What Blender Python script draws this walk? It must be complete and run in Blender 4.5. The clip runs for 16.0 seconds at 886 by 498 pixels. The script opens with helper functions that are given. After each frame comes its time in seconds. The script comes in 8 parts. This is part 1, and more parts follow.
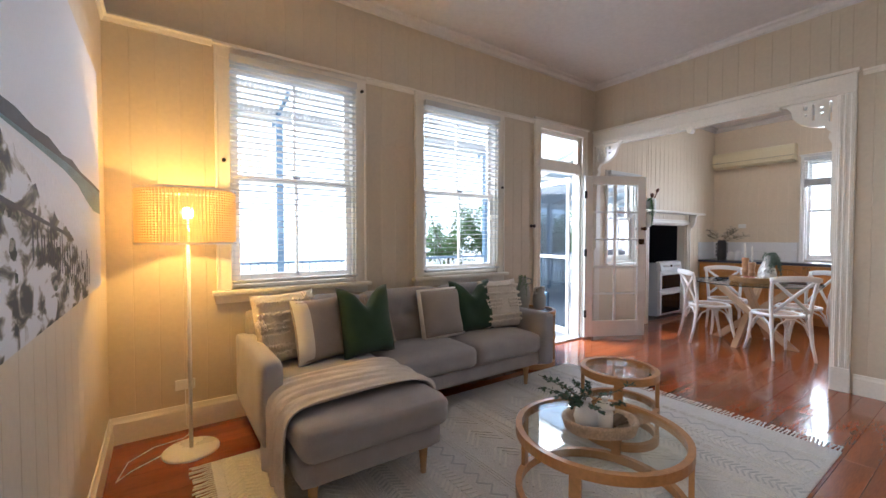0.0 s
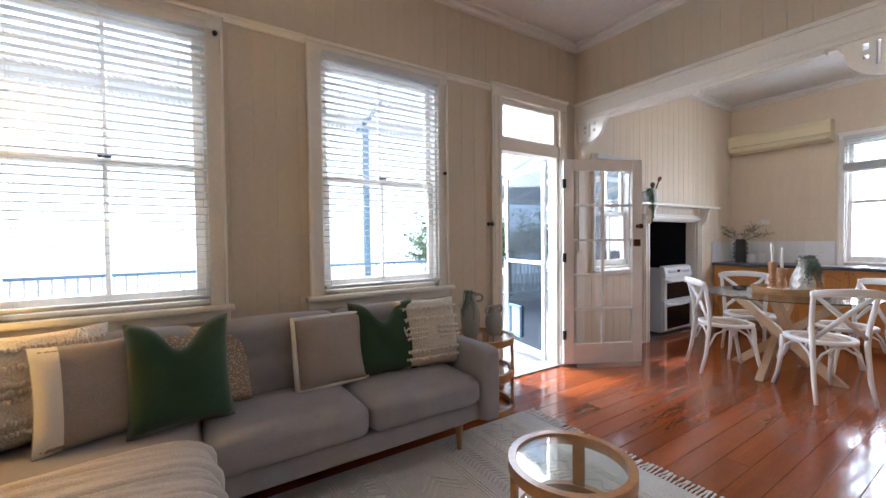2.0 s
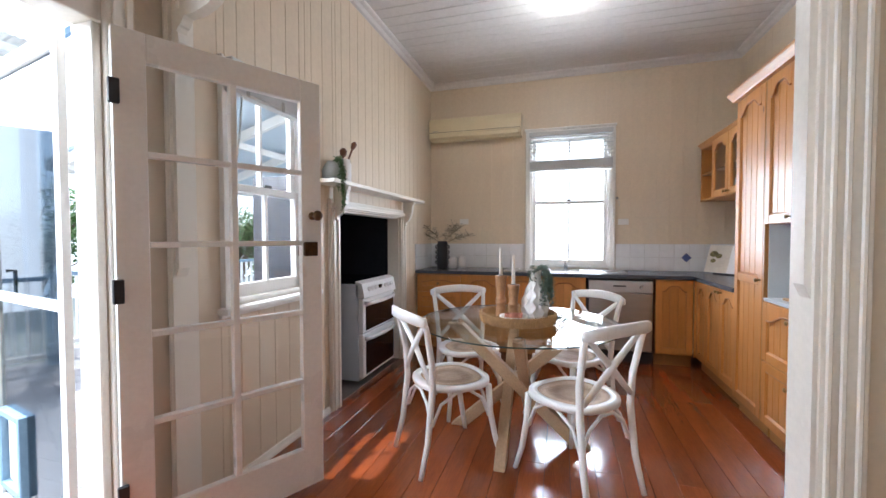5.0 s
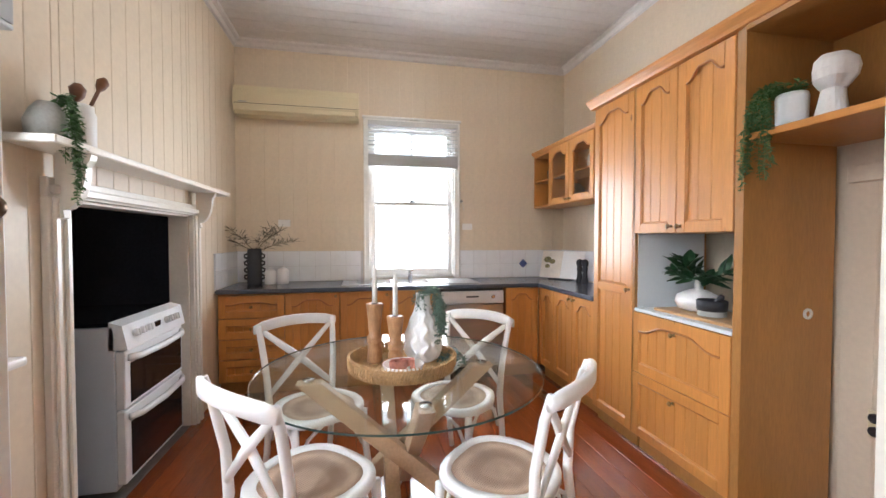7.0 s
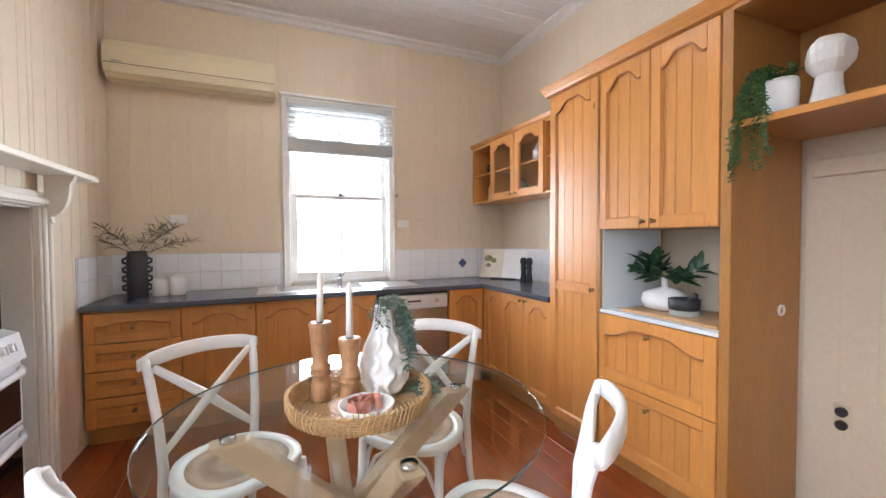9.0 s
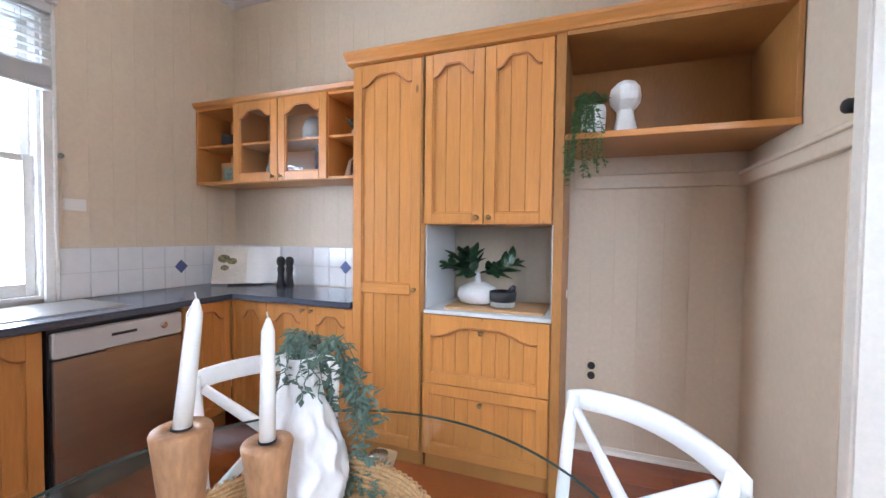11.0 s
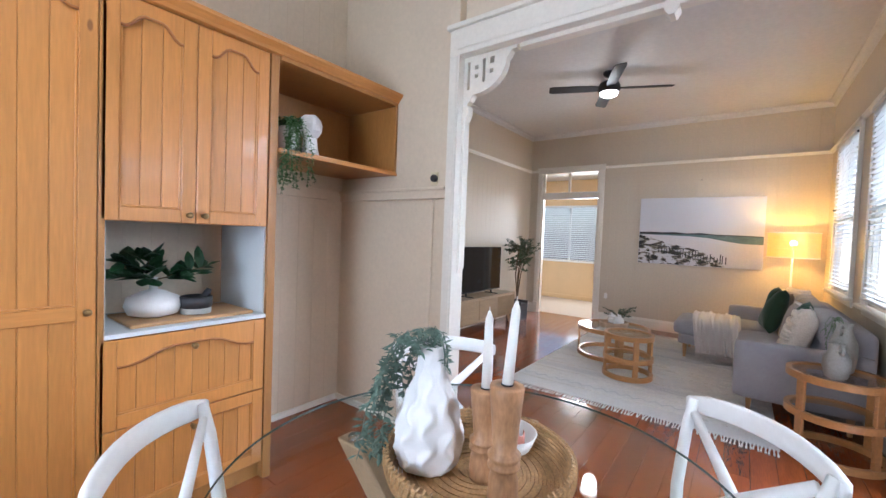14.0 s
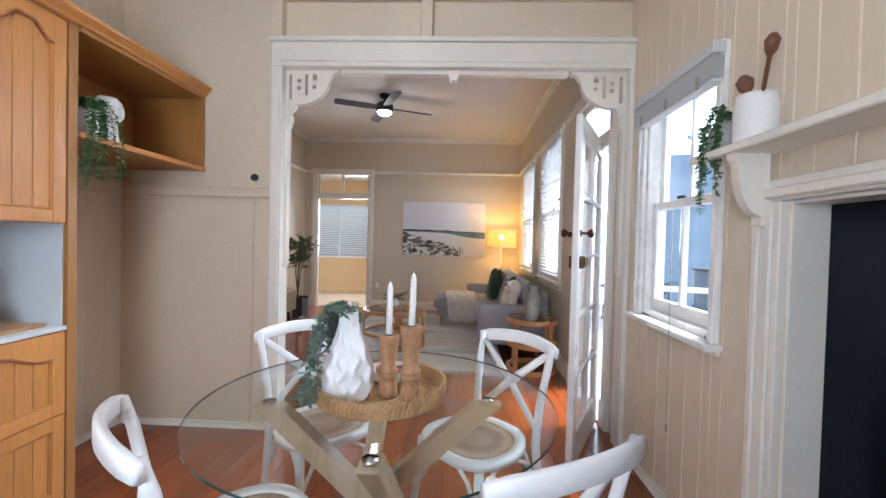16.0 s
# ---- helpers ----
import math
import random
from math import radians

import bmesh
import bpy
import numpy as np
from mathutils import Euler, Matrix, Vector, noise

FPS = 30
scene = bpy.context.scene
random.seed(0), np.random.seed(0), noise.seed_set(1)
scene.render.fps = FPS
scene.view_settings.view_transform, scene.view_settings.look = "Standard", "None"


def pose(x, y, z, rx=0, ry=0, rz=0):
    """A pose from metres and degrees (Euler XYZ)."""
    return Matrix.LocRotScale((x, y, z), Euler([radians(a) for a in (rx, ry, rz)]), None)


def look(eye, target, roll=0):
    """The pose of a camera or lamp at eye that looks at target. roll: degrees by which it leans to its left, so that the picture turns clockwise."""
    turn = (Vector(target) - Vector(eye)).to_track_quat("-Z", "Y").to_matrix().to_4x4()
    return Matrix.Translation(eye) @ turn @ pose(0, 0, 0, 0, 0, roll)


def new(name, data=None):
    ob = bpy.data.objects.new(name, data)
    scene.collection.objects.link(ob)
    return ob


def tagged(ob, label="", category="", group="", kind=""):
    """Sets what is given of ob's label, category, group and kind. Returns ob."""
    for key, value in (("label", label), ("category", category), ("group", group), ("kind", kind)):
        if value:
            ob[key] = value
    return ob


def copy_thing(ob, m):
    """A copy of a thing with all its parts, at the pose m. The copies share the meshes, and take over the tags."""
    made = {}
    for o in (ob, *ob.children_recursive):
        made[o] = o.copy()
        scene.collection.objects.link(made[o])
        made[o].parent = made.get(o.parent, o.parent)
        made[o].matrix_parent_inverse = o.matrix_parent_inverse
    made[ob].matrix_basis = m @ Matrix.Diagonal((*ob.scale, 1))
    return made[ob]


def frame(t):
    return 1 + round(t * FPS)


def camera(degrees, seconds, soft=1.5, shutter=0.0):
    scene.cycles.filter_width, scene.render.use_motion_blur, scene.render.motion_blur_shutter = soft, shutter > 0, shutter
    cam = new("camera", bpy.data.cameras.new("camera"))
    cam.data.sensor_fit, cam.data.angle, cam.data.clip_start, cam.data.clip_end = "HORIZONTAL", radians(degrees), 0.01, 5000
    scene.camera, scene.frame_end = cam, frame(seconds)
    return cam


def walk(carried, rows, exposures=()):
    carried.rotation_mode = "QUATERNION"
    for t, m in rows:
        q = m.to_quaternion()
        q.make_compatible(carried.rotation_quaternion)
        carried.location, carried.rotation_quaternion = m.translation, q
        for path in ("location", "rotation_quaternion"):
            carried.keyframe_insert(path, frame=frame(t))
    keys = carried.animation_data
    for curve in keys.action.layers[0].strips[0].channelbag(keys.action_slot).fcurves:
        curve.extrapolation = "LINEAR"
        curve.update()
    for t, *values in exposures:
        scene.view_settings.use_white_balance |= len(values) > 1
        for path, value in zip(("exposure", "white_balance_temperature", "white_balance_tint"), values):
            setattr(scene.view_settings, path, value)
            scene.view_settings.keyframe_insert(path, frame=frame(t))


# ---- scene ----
cam = camera(95.6, 16.0)
PATH = [
    (0, (0.148, 0.23, 1.281), (1.299, 1.865, 1.227), -0.0),
    (0.5, (0.364, 0.388, 1.312), (1.46, 2.06, 1.259), -0.3),
    (1, (0.626, 0.548, 1.298), (1.697, 2.236, 1.246), -0.4),
    (1.5, (0.937, 0.606, 1.273), (2.005, 2.296, 1.228), -0.6),
    (2, (1.328, 0.686, 1.293), (2.433, 2.352, 1.243), -0.6),
    (2.5, (1.715, 0.851, 1.29), (2.931, 2.438, 1.236), -0.4),
    (3, (2.117, 0.996, 1.262), (3.46, 2.477, 1.206), -0.4),
    (3.5, (2.497, 1.154, 1.267), (3.985, 2.489, 1.205), -0.3),
    (4, (2.856, 1.345, 1.27), (4.505, 2.475, 1.211), -0.2),
    (4.5, (3.189, 1.549, 1.287), (4.988, 2.421, 1.228), 0.0),
    (5, (3.448, 1.775, 1.293), (5.366, 2.339, 1.234), -0.1),
    (5.2, (3.514, 1.833, 1.294), (5.464, 2.272, 1.239), 0.3),
    (7.3, (4.308, 2.242, 1.344), (6.254, 1.784, 1.292), -0.2),
    (7.5, (4.336, 2.244, 1.345), (6.277, 1.762, 1.295), -0.3),
    (8, (4.402, 2.251, 1.335), (6.328, 1.713, 1.289), -0.2),
    (8.2, (4.434, 2.259, 1.324), (6.35, 1.687, 1.281), -0.1),
    (10.3, (5.311, 2.479, 1.344), (6.617, 0.967, 1.255), -0.1),
    (10.5, (5.409, 2.497, 1.331), (6.554, 0.859, 1.25), 0.2),
    (11, (5.608, 2.557, 1.309), (6.306, 0.684, 1.244), 0.7),
    (11.5, (5.832, 2.645, 1.296), (6.072, 0.66, 1.238), 1.0),
    (12, (6.026, 2.728, 1.299), (5.866, 0.736, 1.244), 1.1),
    (12.5, (6.234, 2.708, 1.334), (5.65, 0.798, 1.246), 1.5),
    (13, (6.493, 2.663, 1.316), (5.514, 0.92, 1.25), 1.5),
    (13.5, (6.746, 2.655, 1.341), (5.43, 1.15, 1.28), 1.6),
    (14, (6.944, 2.567, 1.36), (5.344, 1.37, 1.293), 2.2),
    (14.5, (7.137, 2.459, 1.381), (5.339, 1.584, 1.325), 2.1),
    (15, (7.349, 2.375, 1.39), (5.429, 1.819, 1.34), 1.7),
    (15.5, (7.458, 2.328, 1.345), (5.478, 2.042, 1.305), 1.5),
    (16, (7.547, 2.326, 1.336), (5.55, 2.239, 1.296), 1.5),
]
EXPOSURES = [(0.0, 0.97, 5600, 10), (2.0, 0.97, 5700, 10), (3.5, 1.05, 5850, 10), (5.0, 1.0, 5850, 10), (7.5, 1.42, 6150, 10), (8.2, 1.45, 6150, 10), (10.5, 1.4, 5550, 10), (11.5, 1.36, 5450, 10), (13.0, 1.35, 5350, 10), (14.0, 1.2, 5450, 10), (16.0, 1.02, 5650, 10)]
walk(cam, [(t, look(eye, target, roll)) for t, eye, target, roll in PATH], EXPOSURES)

# world: bright hazy day; most of the light comes in by the windows and the open door
world = bpy.data.worlds.new("world")
scene.world = world
world.use_nodes = True
wn = world.node_tree
sky = wn.nodes.new("ShaderNodeTexSky")
sky.sky_type = "NISHITA"
sky.sun_disc = False
sky.sun_elevation, sky.sun_rotation = radians(69), radians(-14)
sky.dust_density, sky.air_density = 2.5, 1.0
wn.links.new(sky.outputs[0], wn.nodes["Background"].inputs[0])
wn.nodes["Background"].inputs[1].default_value = 0.15


def lamp(name, kind, m, power, color=(1, 1, 1), size=0.1, size_y=None):
    data = bpy.data.lights.new(name, kind)
    ob = new(name, data)
    ob.matrix_world = m
    data.energy, data.color = power, color
    if kind == "AREA":
        data.shape, data.size, data.size_y = "RECTANGLE", size, size_y or size
    elif kind == "SUN":
        data.angle = size
    else:
        data.shadow_soft_size = size
    return ob


sun_way = Vector((math.sin(radians(-14)) * math.cos(radians(69)), math.cos(radians(-14)) * math.cos(radians(69)), math.sin(radians(69))))
lamp("sun", "SUN", look((0, 20, 20), Vector((0, 20, 20)) - sun_way), 2.6, (1, 0.95, 0.88), radians(1.0))
# sky light in the window openings and the doorway
lamp("sky_kitchen_window", "AREA", look((8.68, 1.69, 1.50), (0, 1.69, 1.25)), 30, (0.90, 0.95, 1.0), 0.92, 1.1)
lamp("sky_small_window", "AREA", look((5.5, 4.6, 2.6), (5.6, 1.5, 0.6)), 34, (0.93, 0.96, 1.0), 1.2, 0.9)
lamp("sky_living_windows", "AREA", look((1.8, 5.3, 2.9), (1.9, 1.5, 0.8)), 120, (0.93, 0.96, 1.0), 3.2, 0.9)
lamp("sky_doorway", "AREA", look((4.0, 5.3, 2.7), (4.6, 1.5, 0.5)), 80, (0.95, 0.97, 1.0), 2.4, 1.4)
lamp("sky_bedroom", "AREA", look((-2.05, 0.1, 1.65), (0, 0.1, 1.2)), 36, (1.0, 0.95, 0.85), 1.3, 1.2)
lamp("floor_lamp_bulb", "POINT", pose(0.283, 3.06, 1.43), 15, (1.0, 0.54, 0.12), 0.04)
lamp("fan_lamp", "POINT", pose(2.22, 1.27, 2.91), 2.5, (1.0, 0.94, 0.85), 0.08)
lamp("kitchen_lamp", "POINT", pose(6.85, 1.74, 3.05), 6.5, (1.0, 0.95, 0.88), 0.12)

# ---- materials ----
def nodes_of(name):
    m = bpy.data.materials.new(name)
    m.use_nodes = True
    nt = m.node_tree
    return m, nt, nt.nodes["Principled BSDF"]


def mat(name, c, rough=0.5, var=0.08, scale=6.0, bump=0.1, fine=60.0, metal=0.0, stretch=(1, 1, 1), rnd=0.0, grain=0.0, coat=0.0, dist=0.002, spec=0.5):
    """A painted, woven or wooden surface: colour drifts at two scales, fine relief, uneven gloss."""
    m, nt, b = nodes_of(name)
    N, L = nt.nodes.new, nt.links.new
    tc, mp = N("ShaderNodeTexCoord"), N("ShaderNodeMapping")
    L(tc.outputs["Object"], mp.inputs[0])
    mp.inputs["Scale"].default_value = stretch
    vec = mp.outputs[0]
    oi = N("ShaderNodeObjectInfo")
    if rnd or grain:
        off = N("ShaderNodeVectorMath")
        off.operation = "ADD"
        mul = N("ShaderNodeMath")
        mul.operation = "MULTIPLY"
        mul.inputs[1].default_value = 37.0
        L(oi.outputs["Random"], mul.inputs[0])
        L(vec, off.inputs[0])
        L(mul.outputs[0], off.inputs[1])
        vec = off.outputs[0]
    n1, n2 = N("ShaderNodeTexNoise"), N("ShaderNodeTexNoise")
    n1.inputs["Scale"].default_value, n1.inputs["Detail"].default_value = scale, 4
    n2.inputs["Scale"].default_value, n2.inputs["Detail"].default_value = fine, 3
    L(vec, n1.inputs["Vector"])
    L(vec, n2.inputs["Vector"])
    add = N("ShaderNodeMath")
    add.operation = "ADD"
    L(n1.outputs["Fac"], add.inputs[0])
    L(n2.outputs["Fac"], add.inputs[1])
    val = add.outputs[0]
    if rnd:
        ma = N("ShaderNodeMath")
        ma.operation = "MULTIPLY_ADD"
        ma.inputs[1].default_value = rnd
        L(oi.outputs["Random"], ma.inputs[0])
        L(val, ma.inputs[2])
        val = ma.outputs[0]
    mr = N("ShaderNodeMapRange")
    mr.inputs["From Min"].default_value, mr.inputs["From Max"].default_value = 0.7, 1.3 + rnd
    L(val, mr.inputs["Value"])
    ramp = N("ShaderNodeMix")
    ramp.data_type = "RGBA"
    lo = [max(0, v * (1 - var - grain)) for v in c]
    hi = [min(1, v * (1 + var + grain * 0.6)) for v in c]
    ramp.inputs["A"].default_value = (*lo, 1)
    ramp.inputs["B"].default_value = (*hi, 1)
    L(mr.outputs[0], ramp.inputs["Factor"])
    L(ramp.outputs["Result"], b.inputs["Base Color"])
    rr = N("ShaderNodeMapRange")
    rr.inputs["To Min"].default_value, rr.inputs["To Max"].default_value = max(0.02, rough * 0.85), min(1, rough * 1.15)
    L(n1.outputs["Fac"], rr.inputs["Value"])
    L(rr.outputs[0], b.inputs["Roughness"])
    b.inputs["Metallic"].default_value = metal
    b.inputs["Specular IOR Level"].default_value = spec
    b.inputs["Coat Weight"].default_value = coat
    b.inputs["Coat Roughness"].default_value = 0.06
    if bump:
        bp = N("ShaderNodeBump")
        bp.inputs["Strength"].default_value, bp.inputs["Distance"].default_value = bump, dist
        L(n2.outputs["Fac"], bp.inputs["Height"])
        L(bp.outputs[0], b.inputs["Normal"])
    return m


def weave(name, c1, c2, scale=300.0, rough=0.85, bump=0.5, dist=0.001, ratio=(1, 1, 1)):
    """Cloth or cane: two crossed sets of threads."""
    m, nt, b = nodes_of(name)
    N, L = nt.nodes.new, nt.links.new
    tc = N("ShaderNodeTexCoord")
    w = []
    for ax in "XYZ":
        t = N("ShaderNodeTexWave")
        t.bands_direction = ax
        t.inputs["Scale"].default_value = scale * ratio["XYZ".index(ax)]
        t.inputs["Distortion"].default_value = 1.0
        L(tc.outputs["Object"], t.inputs["Vector"])
        w.append(t.outputs["Fac"])
    a = N("ShaderNodeMath")
    a.operation = "MULTIPLY"
    a2 = N("ShaderNodeMath")
    a2.operation = "ADD"
    L(w[0], a.inputs[0]); L(w[1], a.inputs[1]); L(a.outputs[0], a2.inputs[0]); L(w[2], a2.inputs[1])
    n = N("ShaderNodeTexNoise")
    n.inputs["Scale"].default_value = 9
    L(tc.outputs["Object"], n.inputs["Vector"])
    a3 = N("ShaderNodeMath")
    a3.operation = "MULTIPLY"
    L(a2.outputs[0], a3.inputs[0]); L(n.outputs["Fac"], a3.inputs[1])
    mx = N("ShaderNodeMix")
    mx.data_type = "RGBA"
    mx.inputs["A"].default_value, mx.inputs["B"].default_value = (*c1, 1), (*c2, 1)
    L(a3.outputs[0], mx.inputs["Factor"])
    L(mx.outputs["Result"], b.inputs["Base Color"])
    b.inputs["Roughness"].default_value = rough
    b.inputs["Sheen Weight"].default_value = 0.15
    bp = N("ShaderNodeBump")
    bp.inputs["Strength"].default_value, bp.inputs["Distance"].default_value = bump, dist
    L(a2.outputs[0], bp.inputs["Height"])
    L(bp.outputs[0], b.inputs["Normal"])
    return m


def cloth(name, c1, c2, scale=420.0, rough=0.9, bump=0.35, dist=0.0012):
    """Fine woven upholstery: thread speckle, soft mottling, nap."""
    m, nt, b = nodes_of(name)
    N, L = nt.nodes.new, nt.links.new
    tc = N("ShaderNodeTexCoord")
    n1, n2, n3 = N("ShaderNodeTexNoise"), N("ShaderNodeTexNoise"), N("ShaderNodeTexVoronoi")
    n1.inputs["Scale"].default_value, n1.inputs["Detail"].default_value = scale, 2
    n2.inputs["Scale"].default_value, n2.inputs["Detail"].default_value = 7, 4
    n3.inputs["Scale"].default_value = scale * 0.9
    for n in (n1, n2, n3):
        L(tc.outputs["Object"], n.inputs["Vector"])
    a = N("ShaderNodeMath")
    a.operation = "MULTIPLY_ADD"
    a.inputs[1].default_value = 0.35
    L(n2.outputs["Fac"], a.inputs[0]); L(n1.outputs["Fac"], a.inputs[2])
    mr = N("ShaderNodeMapRange")
    mr.inputs["From Min"].default_value, mr.inputs["From Max"].default_value = 0.45, 0.95
    L(a.outputs[0], mr.inputs["Value"])
    mx = N("ShaderNodeMix")
    mx.data_type = "RGBA"
    mx.inputs["A"].default_value, mx.inputs["B"].default_value = (*c1, 1), (*c2, 1)
    L(mr.outputs[0], mx.inputs["Factor"])
    L(mx.outputs["Result"], b.inputs["Base Color"])
    b.inputs["Roughness"].default_value = rough
    b.inputs["Sheen Weight"].default_value = 0.2
    bp = N("ShaderNodeBump")
    bp.inputs["Strength"].default_value, bp.inputs["Distance"].default_value = bump, dist
    L(n3.outputs["Distance"], bp.inputs["Height"])
    L(bp.outputs[0], b.inputs["Normal"])
    return m


def speckle(name, c1, c2, scale=95):
    """Printed cloth: small dark rings and dots on a pale ground."""
    m = cloth(name, c2, c2)
    nt = m.node_tree
    N, L = nt.nodes.new, nt.links.new
    tc, vo, mr, mx = N("ShaderNodeTexCoord"), N("ShaderNodeTexVoronoi"), N("ShaderNodeMapRange"), N("ShaderNodeMix")
    vo.inputs["Scale"].default_value = scale
    L(tc.outputs["Object"], vo.inputs["Vector"])
    mr.inputs["From Min"].default_value, mr.inputs["From Max"].default_value = 0.30, 0.36
    L(vo.outputs["Distance"], mr.inputs["Value"])
    mx.data_type = "RGBA"
    mx.inputs["A"].default_value, mx.inputs["B"].default_value = (*c2, 1), (*c1, 1)
    L(mr.outputs[0], mx.inputs["Factor"])
    L(mx.outputs["Result"], nt.nodes["Principled BSDF"].inputs["Base Color"])
    return m


def daub(name, stops, scale=9.0):
    """A printed watercolour passage: blots of several tones."""
    m, nt, b = nodes_of(name)
    N, L = nt.nodes.new, nt.links.new
    tc, mp, no, cr = N("ShaderNodeTexCoord"), N("ShaderNodeMapping"), N("ShaderNodeTexNoise"), N("ShaderNodeValToRGB")
    mp.inputs["Scale"].default_value = (1, 1, 2.0)
    no.inputs["Scale"].default_value, no.inputs["Detail"].default_value, no.inputs["Distortion"].default_value = scale, 7, 0.6
    L(tc.outputs["Object"], mp.inputs[0]); L(mp.outputs[0], no.inputs["Vector"]); L(no.outputs["Fac"], cr.inputs[0])
    e = cr.color_ramp.elements
    e[0].position, e[0].color = stops[0][0], (*stops[0][1], 1)
    e[1].position, e[1].color = stops[-1][0], (*stops[-1][1], 1)
    for p, c in stops[1:-1]:
        e.new(p).color = (*c, 1)
    L(cr.outputs[0], b.inputs["Base Color"])
    b.inputs["Roughness"].default_value = 0.8
    return m


def see_through(m, k=0.45, c=(0.95, 0.75, 0.45)):
    """Let light glow through a thin material."""
    nt = m.node_tree
    tl, mx = nt.nodes.new("ShaderNodeBsdfTranslucent"), nt.nodes.new("ShaderNodeMixShader")
    tl.inputs[0].default_value = (*c, 1)
    mx.inputs[0].default_value = k
    nt.links.new(nt.nodes["Principled BSDF"].outputs[0], mx.inputs[1])
    nt.links.new(tl.outputs[0], mx.inputs[2])
    nt.links.new(mx.outputs[0], nt.nodes["Material Output"].inputs[0])
    return m


def glass(name, tint=(1, 1, 1), rough=0.0):
    """Thin clear pane: a sheet that lets light through and mirrors by its angle."""
    m, nt, b = nodes_of(name)
    N, L = nt.nodes.new, nt.links.new
    tr, gl, fr, mx = N("ShaderNodeBsdfTransparent"), N("ShaderNodeBsdfGlossy"), N("ShaderNodeLayerWeight"), N("ShaderNodeMixShader")
    tr.inputs[0].default_value = (*tint, 1)
    gl.inputs["Roughness"].default_value = rough
    fr.inputs[0].default_value = 0.5
    pw, ma = N("ShaderNodeMath"), N("ShaderNodeMath")
    pw.operation, ma.operation = "POWER", "MULTIPLY_ADD"
    pw.inputs[1].default_value, ma.inputs[1].default_value, ma.inputs[2].default_value = 5.0, 0.95, 0.04
    L(fr.outputs["Facing"], pw.inputs[0]); L(pw.outputs[0], ma.inputs[0]); L(ma.outputs[0], mx.inputs[0]); L(tr.outputs[0], mx.inputs[1]); L(gl.outputs[0], mx.inputs[2])
    L(mx.outputs[0], nt.nodes["Material Output"].inputs[0])
    return m


def glow(name, c, strength):
    m, nt, b = nodes_of(name)
    b.inputs["Base Color"].default_value = (*c, 1)
    b.inputs["Emission Color"].default_value = (*c, 1)
    b.inputs["Emission Strength"].default_value = strength
    return m


def pine(name, along, c=(0.60, 0.262, 0.066)):
    """Varnished pine: long growth lines, slow colour drift, dark knots."""
    m = mat(name, c, 0.38, 0.08, 2.2, 0.08, 26, stretch=tuple(0.35 if a else 4.5 for a in along), rnd=0.35, grain=0.11, coat=0.1)
    nt = m.node_tree
    N, L = nt.nodes.new, nt.links.new
    b = nt.nodes["Principled BSDF"]
    old = b.inputs["Base Color"].links[0].from_socket
    tc, oi, off, mp, vo, mr, mx = N("ShaderNodeTexCoord"), N("ShaderNodeObjectInfo"), N("ShaderNodeVectorMath"), N("ShaderNodeMapping"), N("ShaderNodeTexVoronoi"), N("ShaderNodeMapRange"), N("ShaderNodeMix")
    mu = N("ShaderNodeMath")
    mu.operation, mu.inputs[1].default_value = "MULTIPLY", 23.0
    L(oi.outputs["Random"], mu.inputs[0])
    off.operation = "ADD"
    L(tc.outputs["Object"], mp.inputs[0])
    mp.inputs["Scale"].default_value = tuple(2.2 if a else 5.5 for a in along)
    L(mp.outputs[0], off.inputs[0]); L(mu.outputs[0], off.inputs[1]); L(off.outputs[0], vo.inputs["Vector"])
    vo.inputs["Scale"].default_value = 1.0
    mr.inputs["From Min"].default_value, mr.inputs["From Max"].default_value = 0.035, 0.06
    mr.inputs["To Min"].default_value, mr.inputs["To Max"].default_value = 0.75, 0.0
    L(vo.outputs["Distance"], mr.inputs["Value"])
    mx.data_type = "RGBA"
    mx.inputs["B"].default_value = (0.16, 0.055, 0.018, 1)
    L(mr.outputs[0], mx.inputs["Factor"]); L(old, mx.inputs["A"]); L(mx.outputs["Result"], b.inputs["Base Color"])
    return m


WALL = mat("cream_wall_paint", (0.60, 0.52, 0.405), 0.45, 0.05, 1.5, 0.12, 40)
WALLK = mat("cream_kitchen_paint", (0.71, 0.605, 0.465), 0.45, 0.05, 1.5, 0.12, 40)
TRIM = mat("cream_trim_gloss", (0.80, 0.76, 0.68), 0.3, 0.05, 3, 0.15, 50)
WHITE = mat("white_gloss_paint", (0.84, 0.83, 0.80), 0.28, 0.04, 3, 0.12, 50)
CEIL = mat("white_ceiling_paint", (0.70, 0.68, 0.665), 0.6, 0.06, 0.9, 0.1, 25)
FLOORM = mat("polished_red_timber", (0.275, 0.064, 0.016), 0.16, 0.15, 3.0, 0.12, 45, stretch=(0.35, 4, 1), rnd=0.5, grain=0.28, coat=0.5)
PINE = pine("honey_pine", (0, 0, 1))
PINEH = pine("honey_pine_level", (1, 0, 0))
PINEL = mat("pine_lip", (0.42, 0.16, 0.045), 0.3, 0.08, 6, 0.08, 40, grain=0.1, coat=0.3)
PINED = mat("aged_orange_panel", (0.40, 0.185, 0.05), 0.4, 0.06, 3.0, 0.08, 40, stretch=(3, 3, 0.5), grain=0.08)
OAK = mat("light_oak", (0.50, 0.29, 0.13), 0.4, 0.08, 4.0, 0.12, 50, stretch=(3, 3, 3), rnd=0.15, grain=0.12)
BENTOAK = mat("bent_oak_varnish", (0.50, 0.25, 0.09), 0.32, 0.08, 5.0, 0.1, 50, grain=0.1, coat=0.2)
